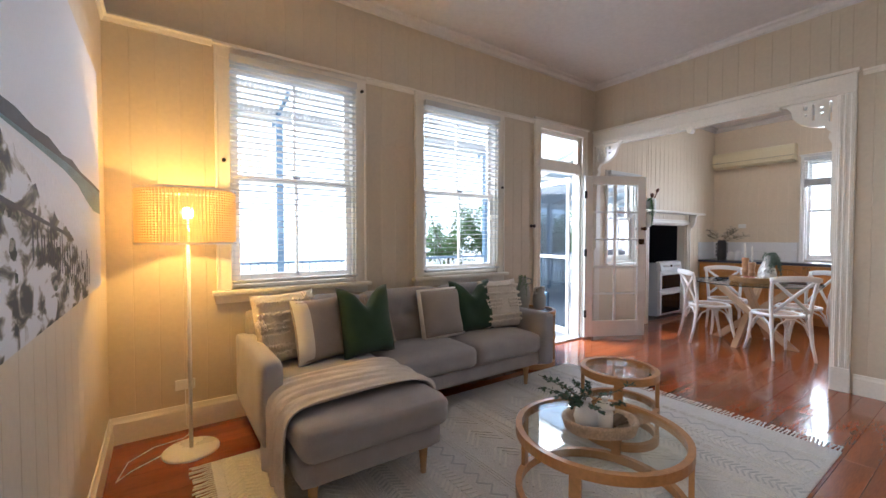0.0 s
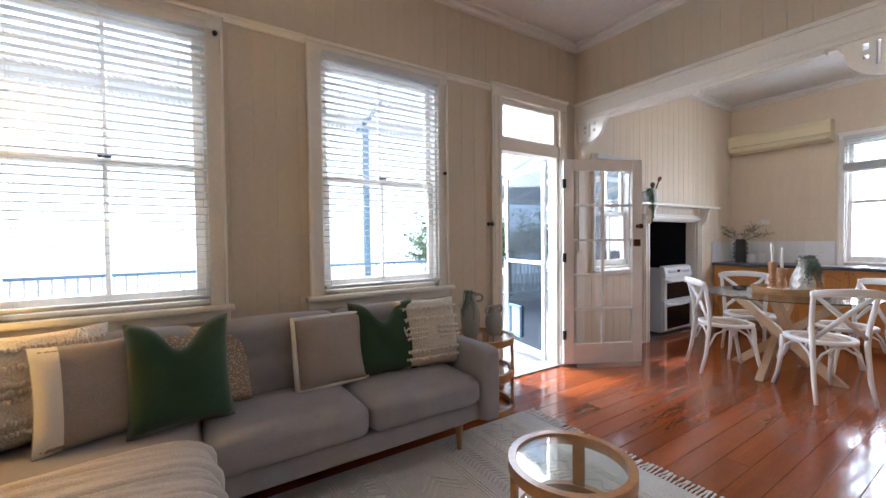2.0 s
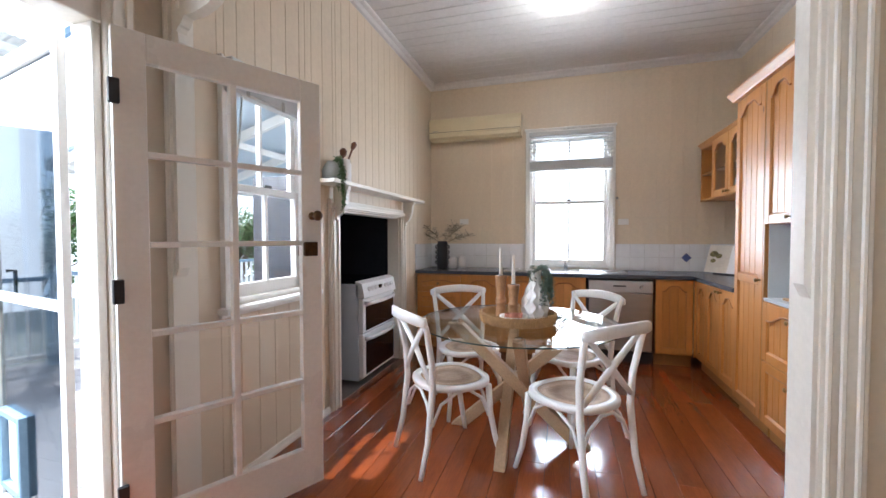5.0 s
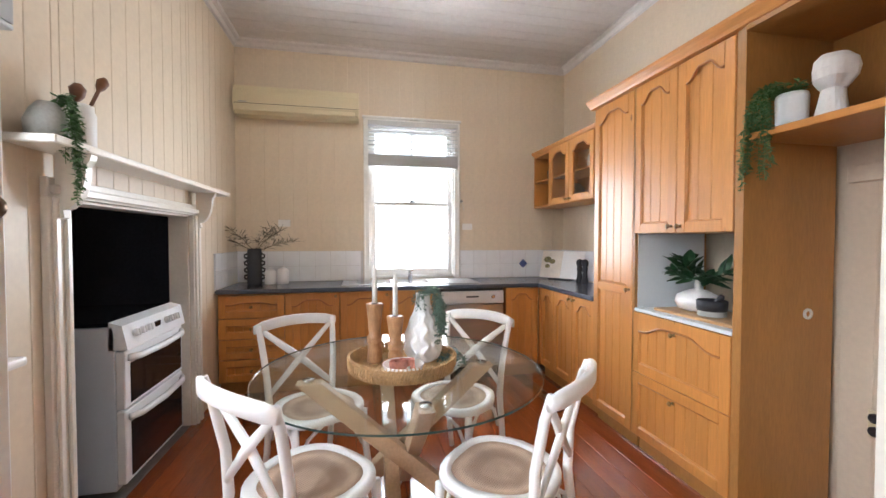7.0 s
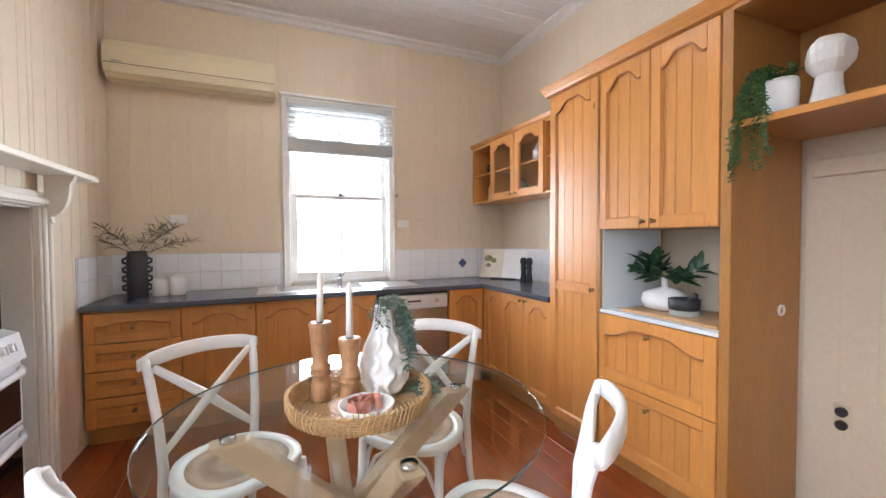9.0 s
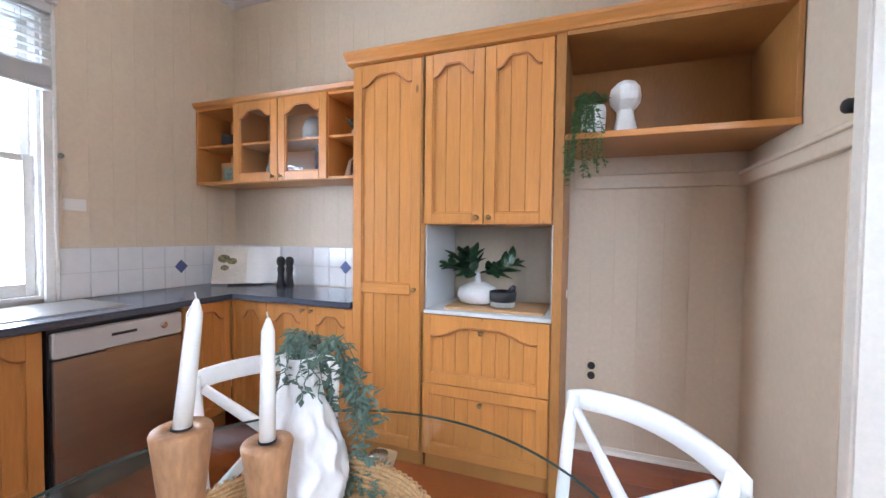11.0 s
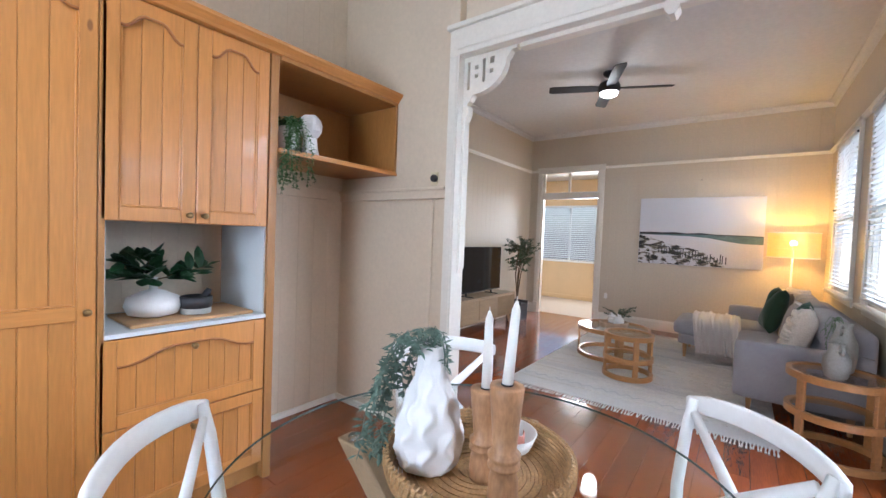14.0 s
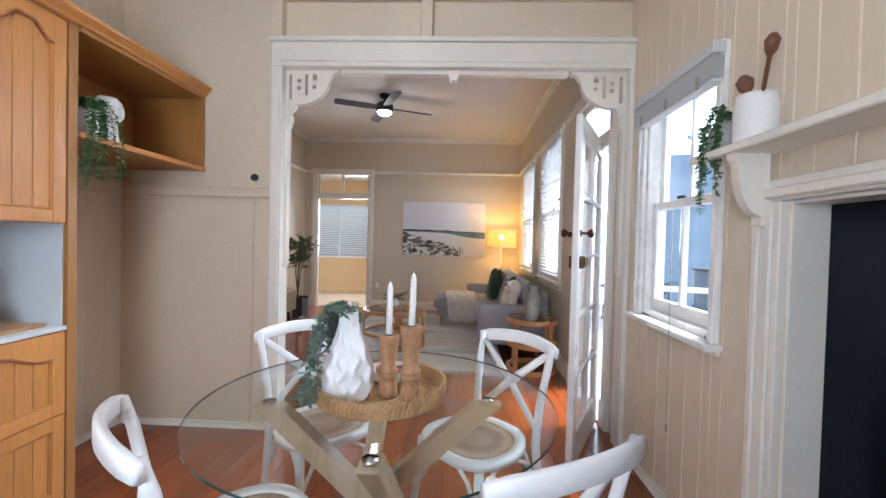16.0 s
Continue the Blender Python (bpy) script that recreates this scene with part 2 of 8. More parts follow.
RAWOAK = mat("pale_raw_oak", (0.52, 0.36, 0.22), 0.5, 0.08, 4.0, 0.15, 40, stretch=(2, 2, 2), rnd=0.15, grain=0.12)
CHAIRW = mat("white_chair_paint", (0.85, 0.85, 0.84), 0.3, 0.03, 6, 0.08, 60)
CANE = weave("woven_cane", (0.27, 0.16, 0.09), (0.74, 0.54, 0.38), 42, 0.6, 1.0, 0.003)
BASKET = mat("rattan", (0.50, 0.31, 0.14), 0.55, 0.2, 20, 0.5, 150, rnd=0.1, grain=0.15)
GREYF = cloth("grey_sofa_cloth", (0.25, 0.24, 0.255), (0.44, 0.425, 0.45))
THROWM = cloth("pale_beige_throw", (0.56, 0.50, 0.46), (0.78, 0.72, 0.67), 260, 0.95, 0.7, 0.002)
GREENF = cloth("forest_green_linen", (0.012, 0.034, 0.017), (0.034, 0.084, 0.040), 380)
TAUPEF = cloth("taupe_linen", (0.27, 0.23, 0.205), (0.45, 0.385, 0.35), 350)
CREAMF = cloth("cream_wool", (0.64, 0.57, 0.48), (0.82, 0.75, 0.66), 120, 0.95, 1.0, 0.004)
SPECK = speckle("speckled_cloth", (0.36, 0.27, 0.20), (0.70, 0.65, 0.58))
YARN = mat("looped_cream_yarn", (0.84, 0.77, 0.68), 0.95, 0.1, 20, 0.4, 90)
WHITEF = cloth("white_cotton", (0.70, 0.67, 0.64), (0.85, 0.83, 0.8), 300)
RUGM = cloth("cream_rug_wool", (0.60, 0.585, 0.565), (0.82, 0.80, 0.775), 160, 0.95, 1.0, 0.004)
RUGL = mat("raised_cream_rug_pattern", (0.78, 0.76, 0.72), 0.95, 0.08, 30, 0.8, 120)
RUGD = mat("grey_rug_pattern", (0.54, 0.54, 0.54), 0.95, 0.1, 30, 0.8, 120)
STONE = mat("charcoal_laminate", (0.080, 0.090, 0.115), 0.22, 0.2, 60, 0.05, 200)
TILE = mat("white_wall_tile", (0.80, 0.81, 0.83), 0.12, 0.03, 8, 0.05, 20, rnd=0.08)
TILEB = mat("blue_diamond_tile", (0.10, 0.13, 0.30), 0.15, 0.05, 8, 0.0)
GROUT = mat("pale_grout", (0.62, 0.61, 0.60), 0.8, 0.05, 20, 0.2)
STEEL = mat("brushed_steel", (0.42, 0.41, 0.40), 0.32, 0.08, 4, 0.1, 200, metal=1.0, stretch=(1, 0.1, 6))
CHROME = mat("chrome", (0.75, 0.75, 0.76), 0.1, 0.02, 4, 0.0, metal=1.0)
BRASS = mat("aged_brass", (0.33, 0.22, 0.10), 0.35, 0.15, 30, 0.1, 100, metal=1.0)
BRONZE = mat("dark_bronze", (0.10, 0.055, 0.028), 0.35, 0.25, 30, 0.1, 100, metal=1.0)
ENAMEL = mat("white_enamel", (0.62, 0.66, 0.72), 0.25, 0.02, 3, 0.02)
ENAMELW = mat("bright_white_enamel", (0.82, 0.83, 0.84), 0.22, 0.02, 3, 0.02)
BLACK = mat("black_glass", (0.008, 0.008, 0.01), 0.06, 0.1, 3, 0.0)
BLACKM = mat("matt_black", (0.016, 0.016, 0.02), 0.5, 0.2, 3, 0.1)
DARKP = mat("dark_panel", (0.026, 0.027, 0.034), 0.25, 0.15, 2, 0.05)
ACP = mat("aged_cream_plastic", (0.70, 0.62, 0.42), 0.4, 0.04, 3, 0.03)
PLASTW = mat("white_plastic", (0.80, 0.79, 0.76), 0.35, 0.02, 3, 0.02)
BLINDM = mat("white_blind_slat", (0.60, 0.61, 0.61), 0.4, 0.02, 3, 0.03)
CERW = mat("matt_white_ceramic", (0.82, 0.81, 0.80), 0.45, 0.03, 10, 0.15, 80)
CERG = mat("grey_stoneware", (0.36, 0.36, 0.33), 0.7, 0.12, 12, 0.6, 90)
CERD = mat("charcoal_stoneware", (0.045, 0.045, 0.05), 0.6, 0.2, 12, 0.5, 90)
WAX = mat("candle_wax", (0.85, 0.83, 0.78), 0.4, 0.03, 10, 0.05)
HOLDER = mat("turned_mango_wood", (0.40, 0.21, 0.10), 0.5, 0.15, 8, 0.2, 60, stretch=(2, 2, 0.7), rnd=0.3, grain=0.25)
SPOONW = mat("dark_spoon_wood", (0.16, 0.062, 0.028), 0.5, 0.15, 8, 0.1, 60)
LEAF = mat("green_leaf", (0.07, 0.16, 0.05), 0.45, 0.3, 30, 0.1, 80, rnd=0.2)
LEAFO = mat("olive_leaf", (0.075, 0.115, 0.055), 0.5, 0.3, 30, 0.1, 80)
LEAFD = mat("dark_green_leaf", (0.018, 0.06, 0.022), 0.4, 0.3, 30, 0.1, 80)
LEAFS = mat("silvery_green_leaf", (0.11, 0.17, 0.13), 0.6, 0.25, 30, 0.1, 80)
DRY = mat("dried_brown_leaf", (0.13, 0.115, 0.08), 0.8, 0.3, 30, 0.1)
BARK = mat("twig_bark", (0.14, 0.09, 0.05), 0.8, 0.2, 30, 0.5)
PINKD = mat("dusty_pink_cloth", (0.55, 0.24, 0.18), 0.8, 0.2, 25, 0.5)
DECKM = mat("grey_deck_timber", (0.33, 0.32, 0.32), 0.6, 0.12, 4, 0.3, 60, stretch=(3, 1, 1), rnd=0.2)
RAILW = mat("white_railing_paint", (0.82, 0.82, 0.80), 0.4, 0.04, 4, 0.1)
BLUEP = mat("slate_blue_paint", (0.20, 0.32, 0.44), 0.45, 0.08, 4, 0.1)
SHEET = mat("pale_roof_sheet", (0.50, 0.62, 0.72), 0.4, 0.1, 4, 0.1)
GRASS = mat("pale_ground", (0.28, 0.30, 0.27), 0.95, 0.25, 2, 0.5, 30)
GLASS = glass("clear_glass")
GLASST = glass("table_glass", (0.955, 0.985, 0.975))
MESHG = glass("tinted_screen_mesh", (0.33, 0.38, 0.43), 0.05)
BULB = glow("bulb_glow", (1.0, 0.62, 0.22), 25)
LIGHTG = glow("lit_diffuser", (1.0, 0.96, 0.9), 5)
CARPET = mat("beige_carpet", (0.45, 0.36, 0.27), 0.95, 0.1, 30, 0.6, 150)
TANW = mat("tan_verandah_lining", (0.66, 0.45, 0.22), 0.5, 0.05, 3, 0.1)


# ---- helpers for shapes ----
def box(bm, x0, y0, z0, x1, y1, z1, bev=0.0):
    xs, ys, zs = sorted((x0, x1)), sorted((y0, y1)), sorted((z0, z1))
    v = [bm.verts.new((x, y, z)) for x in xs for y in ys for z in zs]
    f = [bm.faces.new([v[i] for i in q]) for q in ((0, 1, 3, 2), (4, 6, 7, 5), (0, 4, 5, 1), (2, 3, 7, 6), (0, 2, 6, 4), (1, 5, 7, 3))]
    if bev:
        e = list({e for g in f for e in g.edges})
        bmesh.ops.bevel(bm, geom=e, offset=bev, segments=2 if bev > 0.008 else 1, profile=0.6, affect="EDGES")
    return v


def prism(bm, poly, axis, a, b):
    """A flat outline pulled from a to b along an axis; the outline's pairs are the two other axes in xyz order."""
    def p(u, w, d):
        return {"x": (d, u, w), "y": (u, d, w), "z": (u, w, d)}[axis]
    A = [bm.verts.new(p(u, w, a)) for u, w in poly]
    B = [bm.verts.new(p(u, w, b)) for u, w in poly]
    n = len(poly)
    bm.faces.new(A)
    bm.faces.new(B[::-1])
    for i in range(n):
        bm.faces.new((A[i], B[i], B[(i + 1) % n], A[(i + 1) % n]))


def tube(bm, pts, r, seg=8, flat=1.0, cap=True):
    """A round bar along points; r one radius or one a point; flat squeezes it upwards."""
    pts = [Vector(p) for p in pts]
    rs = r if isinstance(r, (list, tuple)) else [r] * len(pts)
    rings = []
    up = None
    for i, p in enumerate(pts):
        d = (pts[min(i + 1, len(pts) - 1)] - pts[max(i - 1, 0)]).normalized()
        if up is None:
            up = Vector((0, 0, 1)) if abs(d.z) < 0.9 else Vector((1, 0, 0))
        s = d.cross(up).normalized()
        up = s.cross(d).normalized()
        rings.append([bm.verts.new(p + (s * math.cos(a) + up * math.sin(a) * flat) * rs[i]) for a in [2 * math.pi * k / seg for k in range(seg)]])
    for a, b in zip(rings, rings[1:]):
        for k in range(seg):
            bm.faces.new((a[k], a[(k + 1) % seg], b[(k + 1) % seg], b[k]))
    if cap:
        bm.faces.new(rings[0][::-1])
        bm.faces.new(rings[-1])


def lathe(bm, prof, seg=24, at=(0, 0, 0), wob=None):
    """A turned shape from (radius, height) pairs."""
    rings = []
    for r, z in prof:
        ring = []
        for k in range(seg):
            a = 2 * math.pi * k / seg
            q = r * (wob(a, z) if wob else 1)
            ring.append(bm.verts.new((at[0] + q * math.cos(a), at[1] + q * math.sin(a), at[2] + z)))
        rings.append(ring)
    for a, b in zip(rings, rings[1:]):
        for k in range(seg):
            bm.faces.new((a[k], a[(k + 1) % seg], b[(k + 1) % seg], b[k]))
    bm.faces.new(rings[0][::-1])
    bm.faces.new(rings[-1])


def ring(bm, r0, r1, z0, z1, seg=48, at=(0, 0)):
    rows = [[bm.verts.new((at[0] + r * math.cos(a), at[1] + r * math.sin(a), z)) for a in [2 * math.pi * k / seg for k in range(seg)]] for r, z in ((r0, z0), (r1, z0), (r1, z1), (r0, z1))]
    for i in range(4):
        a, b = rows[i], rows[(i + 1) % 4]
        for k in range(seg):
            bm.faces.new((a[k], a[(k + 1) % seg], b[(k + 1) % seg], b[k]))


def part(name, bm, material, parent=None, label="", smooth=False, kind=""):
    me = bpy.data.meshes.new(name)
    bmesh.ops.recalc_face_normals(bm, faces=bm.faces)
    bm.to_mesh(me)
    bm.free()
    me.materials.append(material)
    if smooth:
        for p in me.polygons:
            p.use_smooth = True
    ob = new(name, me)
    ob.parent = parent
    return tagged(ob, label, kind=kind)


def boxpart(name, dims, material, parent=None, label="", bev=0.0, kind=""):
    bm = bmesh.new()
    box(bm, *dims, bev)
    return part(name, bm, material, parent, label, kind=kind)


def thing(name, label, cat, x=0, y=0, z=0, rz=0, group="", kind=""):
    ob = new(name)
    ob.matrix_basis = pose(x, y, z, 0, 0, rz)
    return tagged(ob, label, cat, group, kind)


def shared(name, me, parent, loc=(0, 0, 0), rot=(0, 0, 0)):
    ob = new(name, me)
    ob.parent = parent
    ob.matrix_basis = pose(*loc, *rot)
    return ob


def cushion(bm, w, h, d, n=14, pinch=0.85, seed=0):
    """A stuffed cushion standing on its edge: w wide, h high, d thick, with ears."""
    rnd = random.Random(seed)
    ph = [rnd.uniform(0, 6) for _ in range(4)]
    for side in (1, -1):
        g = []
        for i in range(n + 1):
            row = []
            for j in range(n + 1):
                u, v = 2 * i / n - 1, 2 * j / n - 1
                k = (max(0, 1 - u ** 4) * max(0, 1 - v ** 4)) ** 0.55
                pu = u * (1 - 0.07 * (1 - v * v) * abs(u))
                pv = v * (1 - 0.07 * (1 - u * u) * abs(v))
                wr = 1 + 0.12 * math.sin(4 * u + ph[0]) * math.sin(3 * v + ph[1])
                dent = 0.26 * h * math.exp(-(u * 2.6) ** 2) * ((v + 1) / 2) ** 1.5 if pinch < 1 else 0
                row.append(bm.verts.new((pu * w / 2, side * k * d / 2 * wr, h / 2 + pv * h / 2 - dent)))
            g.append(row)
        for i in range(n):
            for j in range(n):
                q = [g[i][j], g[i + 1][j], g[i + 1][j + 1], g[i][j + 1]]
                bm.faces.new(q if side < 0 else q[::-1])
    bmesh.ops.remove_doubles(bm, verts=bm.verts, dist=0.0005)


def puff(bm, x0, y0, z0, x1, y1, z1, r=0.05, crown=0.03, n=12):
    """An upholstered block: rounded edges and a crowned top."""
    start = len(bm.verts)
    box(bm, x0, y0, z0, x1, y1, z1)
    bm.verts.ensure_lookup_table()
    vs = bm.verts[start:]
    es = list({e for v in vs for e in v.link_edges})
    bmesh.ops.subdivide_edges(bm, edges=es, cuts=n, use_grid_fill=True)
    bm.verts.ensure_lookup_table()
    cx, cy, cz = (x0 + x1) / 2, (y0 + y1) / 2, (z0 + z1) / 2
    hx, hy, hz = abs(x1 - x0) / 2, abs(y1 - y0) / 2, abs(z1 - z0) / 2
    r = min(r, hx, hy, hz)
    for v in bm.verts[start:]:
        p = v.co - Vector((cx, cy, cz))
        c = Vector((max(-hx + r, min(hx - r, p.x)), max(-hy + r, min(hy - r, p.y)), max(-hz + r, min(hz - r, p.z))))
        d = p - c
        if d.length > 1e-6:
            p = c + d.normalized() * r
        if p.z > 0:
            p.z += crown * max(0, 1 - (p.x / hx) ** 2) * max(0, 1 - (p.y / hy) ** 2) * (p.z / hz)
        v.co = p + Vector((cx, cy, cz))


def leaf(bm, p, d, up, L, W):
    """A folded leaf from p along d; larger ones have a rounder outline."""
    p, d, up = Vector(p), Vector(d).normalized(), Vector(up)
    s = d.cross(up)
    s = s.normalized() if s.length > 1e-4 else Vector((1, 0, 0))
    u = s.cross(d)
    a, b = bm.verts.new(p), bm.verts.new(p + d * L - u * L * 0.15)
    m = bm.verts.new(p + d * L * 0.5 + u * W * 0.12)
    l, r = bm.verts.new(p + d * L * 0.45 + s * W * 0.5 - u * W * 0.1), bm.verts.new(p + d * L * 0.45 - s * W * 0.5 - u * W * 0.1)
    if L > 0.045:
        o = []
        for sg in (1, -1):
            o.append([bm.verts.new(p + d * L * q + s * sg * W * w - u * (W * 0.08 + L * 0.12 * q * q)) for q, w in ((0.15, 0.30), (0.4, 0.5), (0.68, 0.44), (0.88, 0.22))])
        bm.verts.remove(l)
        bm.verts.remove(r)
        for q, flip in zip(o, (0, 1)):
            for f in ((a, q[0], m), (q[0], q[1], m), (q[1], q[2], m), (q[2], q[3], m), (q[3], b, m)):
                bm.faces.new(f[::-1] if flip else f)
        return
    for f in ((a, l, m), (l, b, m), (a, m, r), (m, b, r)):
        bm.faces.new(f)


def rdir(rnd, up=0.0):
    a, z = rnd.uniform(0, 6.283), rnd.uniform(-0.6 + up, 0.8 + up)
    return Vector((math.cos(a), math.sin(a), z)).normalized()

# ---- the setting ----
XW, XA, XK, XE = -0.128, 4.80, 4.885, 8.48      # west wall, arch wall's two faces, east wall
YN, YS, YK, ZC = 3.415, -0.71, -0.05, 3.255       # north wall, the two south walls, ceiling


def wall(name, axis, face, back, u0, u1, z0, z1, holes, material, label="cream painted timber wall"):
    """One wall with its openings. axis: the direction across the wall."""
    us = sorted({u0, u1, *[h for q in holes for h in q[:2]]})
    zs = sorted({z0, z1, *[h for q in holes for h in q[2:]]})
    bm = bmesh.new()
    for a, b in zip(us, us[1:]):
        for c, d in zip(zs, zs[1:]):
            m, k = (a + b) / 2, (c + d) / 2
            if any(q[0] < m < q[1] and q[2] < k < q[3] for q in holes):
                continue
            if axis == "y":
                box(bm, a, face, c, b, back, d)
            else:
                box(bm, face, a, c, back, b, d)
    bmesh.ops.remove_doubles(bm, verts=bm.verts, dist=0.0005)
    return part(name, bm, material, None, label, kind="structure")


W1, W2 = (0.555, 1.49, 0.93, 2.53), (2.155, 3.09, 0.93, 2.53)
DOORN = (3.76, 4.54, 0.0, 2.56)
KW2 = (5.11, 5.78, 0.95, 2.20)
REC = (6.16, 7.38, 0.0, 1.50)
KWE = (1.235, 2.14, 0.93, 2.50)
DOORW = (-0.47, 0.55, 0.0, 2.56)
ARCH = (1.10, 3.395, 0.0, 2.47)

wn_ = wall("wall_north", "y", YN + 0.012, YN + 0.115, XW - 0.1, XE + 0.12, 0, ZC, [W1, W2, DOORN, KW2, REC], WALL)
ww_ = wall("wall_west", "x", XW, XW - 0.1, YS - 0.1, YN + 0.012, 0, ZC, [DOORW], WALL)
ws_ = wall("wall_south", "y", YS, YS - 0.1, XW - 0.1, XA + 0.11, 0, ZC, [], WALL)
wk_ = wall("wall_kitchen_south", "y", YK, YK - 0.1, XK - 0.03, XE + 0.12, 0, ZC, [], WALLK)
we_ = wall("wall_east", "x", XE + 0.012, XE + 0.12, YK - 0.1, YN + 0.012, 0, ZC, [KWE], WALLK)
wa_ = wall("wall_arch", "x", XA + 0.012, XK - 0.05, YS, YN, 0, ZC, [ARCH], WALLK)

floor = thing("floor", "polished red-brown timber board floor", "floor", kind="structure")
boxpart("subfloor", (XW - 0.1, YS - 0.1, -0.12, XE + 0.12, YN + 0.10, -0.025), BLACKM, floor, "dark floor underlay")
bm = bmesh.new()
box(bm, XW - 0.1, YS - 0.1, ZC, XA + 0.05, YN + 0.12, ZC + 0.1)
part("ceiling_living", bm, CEIL, None, "plain white living room ceiling", kind="structure")
bm = bmesh.new()
box(bm, XA + 0.05, YK - 0.1, ZC + 0.01, XE + 0.12, YN + 0.12, ZC + 0.1)
x = XK - 0.03
while x < XE:
    box(bm, x + 0.0015, YK, ZC, min(x + 0.1385, XE), YN, ZC + 0.009, 0.0025)
    x += 0.14
part("ceiling_kitchen", bm, CEIL, None, "white tongue-and-groove board kitchen ceiling", kind="structure")


def cornice(name, runs):
    for (x0, y0), (x1, y1), (nx, ny) in runs:
        bm = bmesh.new()
        prof = [(0, ZC), (0.07, ZC), (0.066, ZC - 0.018), (0.035, ZC - 0.03), (0.022, ZC - 0.06), (0, ZC - 0.07)]
        if nx:
            prism(bm, [(x0 + nx * d, z) for d, z in prof], "y", y0, y1)
        else:
            prism(bm, [(y0 + ny * d, z) for d, z in prof], "x", x0, x1)
        part(name, bm, CEIL, None, "white moulded cornice", kind="structure")


cornice("cornice", [((XW, YN), (XA, YN), (0, -1)), ((XW, YS), (XA, YS), (0, 1)), ((XW, YS), (XW, YN), (1, 0)), ((XA, YS), (XA, YN), (-1, 0)),
                    ((XK, YN), (XE, YN), (0, -1)), ((XK, YK), (XE, YK), (0, 1)), ((XE, YK), (XE, YN), (-1, 0))])


def trim(name, *dims, bev=0.004, m=TRIM, label="cream painted trim"):
    return boxpart(name, dims, m, None, label, bev, "structure")


def skirting(name, x0, y0, x1, y1, nx, ny, h=0.165):
    bm = bmesh.new()
    prof = [(0, 0), (0.022, 0), (0.022, h - 0.035), (0.014, h - 0.02), (0.010, h), (0, h)]
    if nx:
        prism(bm, [(x0 + nx * d, z) for d, z in prof], "y", y0, y1)
    else:
        prism(bm, [(y0 + ny * d, z) for d, z in prof], "x", x0, x1)
    part(name, bm, TRIM, None, "cream moulded skirting board", kind="structure")


for a in [(XW, YN, 3.65, YN, 0, -1), (XW, YS, XA, YS, 0, 1), (XW, YS, XW, -0.56, 1, 0), (XW, 0.64, XW, YN, 1, 0), (XA, YS, XA, 0.965, -1, 0)]:
    skirting("baseboard", *a)
skirting("baseboard", XK - 0.05, YK, XK - 0.05, 1.035, 1, 0, 0.04)
skirting("baseboard", XK - 0.03, YK, 5.72, YK, 0, 1, 0.04)
skirting("baseboard", XK, YN, 6.03, YN, 0, -1, 0.045)


def rail(x0, y0, x1, y1, nx, ny, z=2.61):
    bm = bmesh.new()
    prof = [(0, z - 0.02), (0.012, z - 0.018), (0.02, z + 0.004), (0.034, z + 0.012), (0.034, z + 0.024), (0, z + 0.026)]
    if nx:
        prism(bm, [(x0 + nx * d, q) for d, q in prof], "y", y0, y1)
    else:
        prism(bm, [(y0 + ny * d, q) for d, q in prof], "x", x0, x1)
    part("picture_rail", bm, TRIM, None, "cream picture rail", kind="structure")


for a in [(XW, YN, 0.455, YN, 0, -1), (1.585, YN, 2.06, YN, 0, -1), (3.185, YN, 3.66, YN, 0, -1), (XW, YS, XA, YS, 0, 1), (XW, YS, XW, -0.56, 1, 0), (XW, 0.64, XW, YN, 1, 0), (XA, YS, XA, 0.955, -1, 0)]:
    rail(*a)


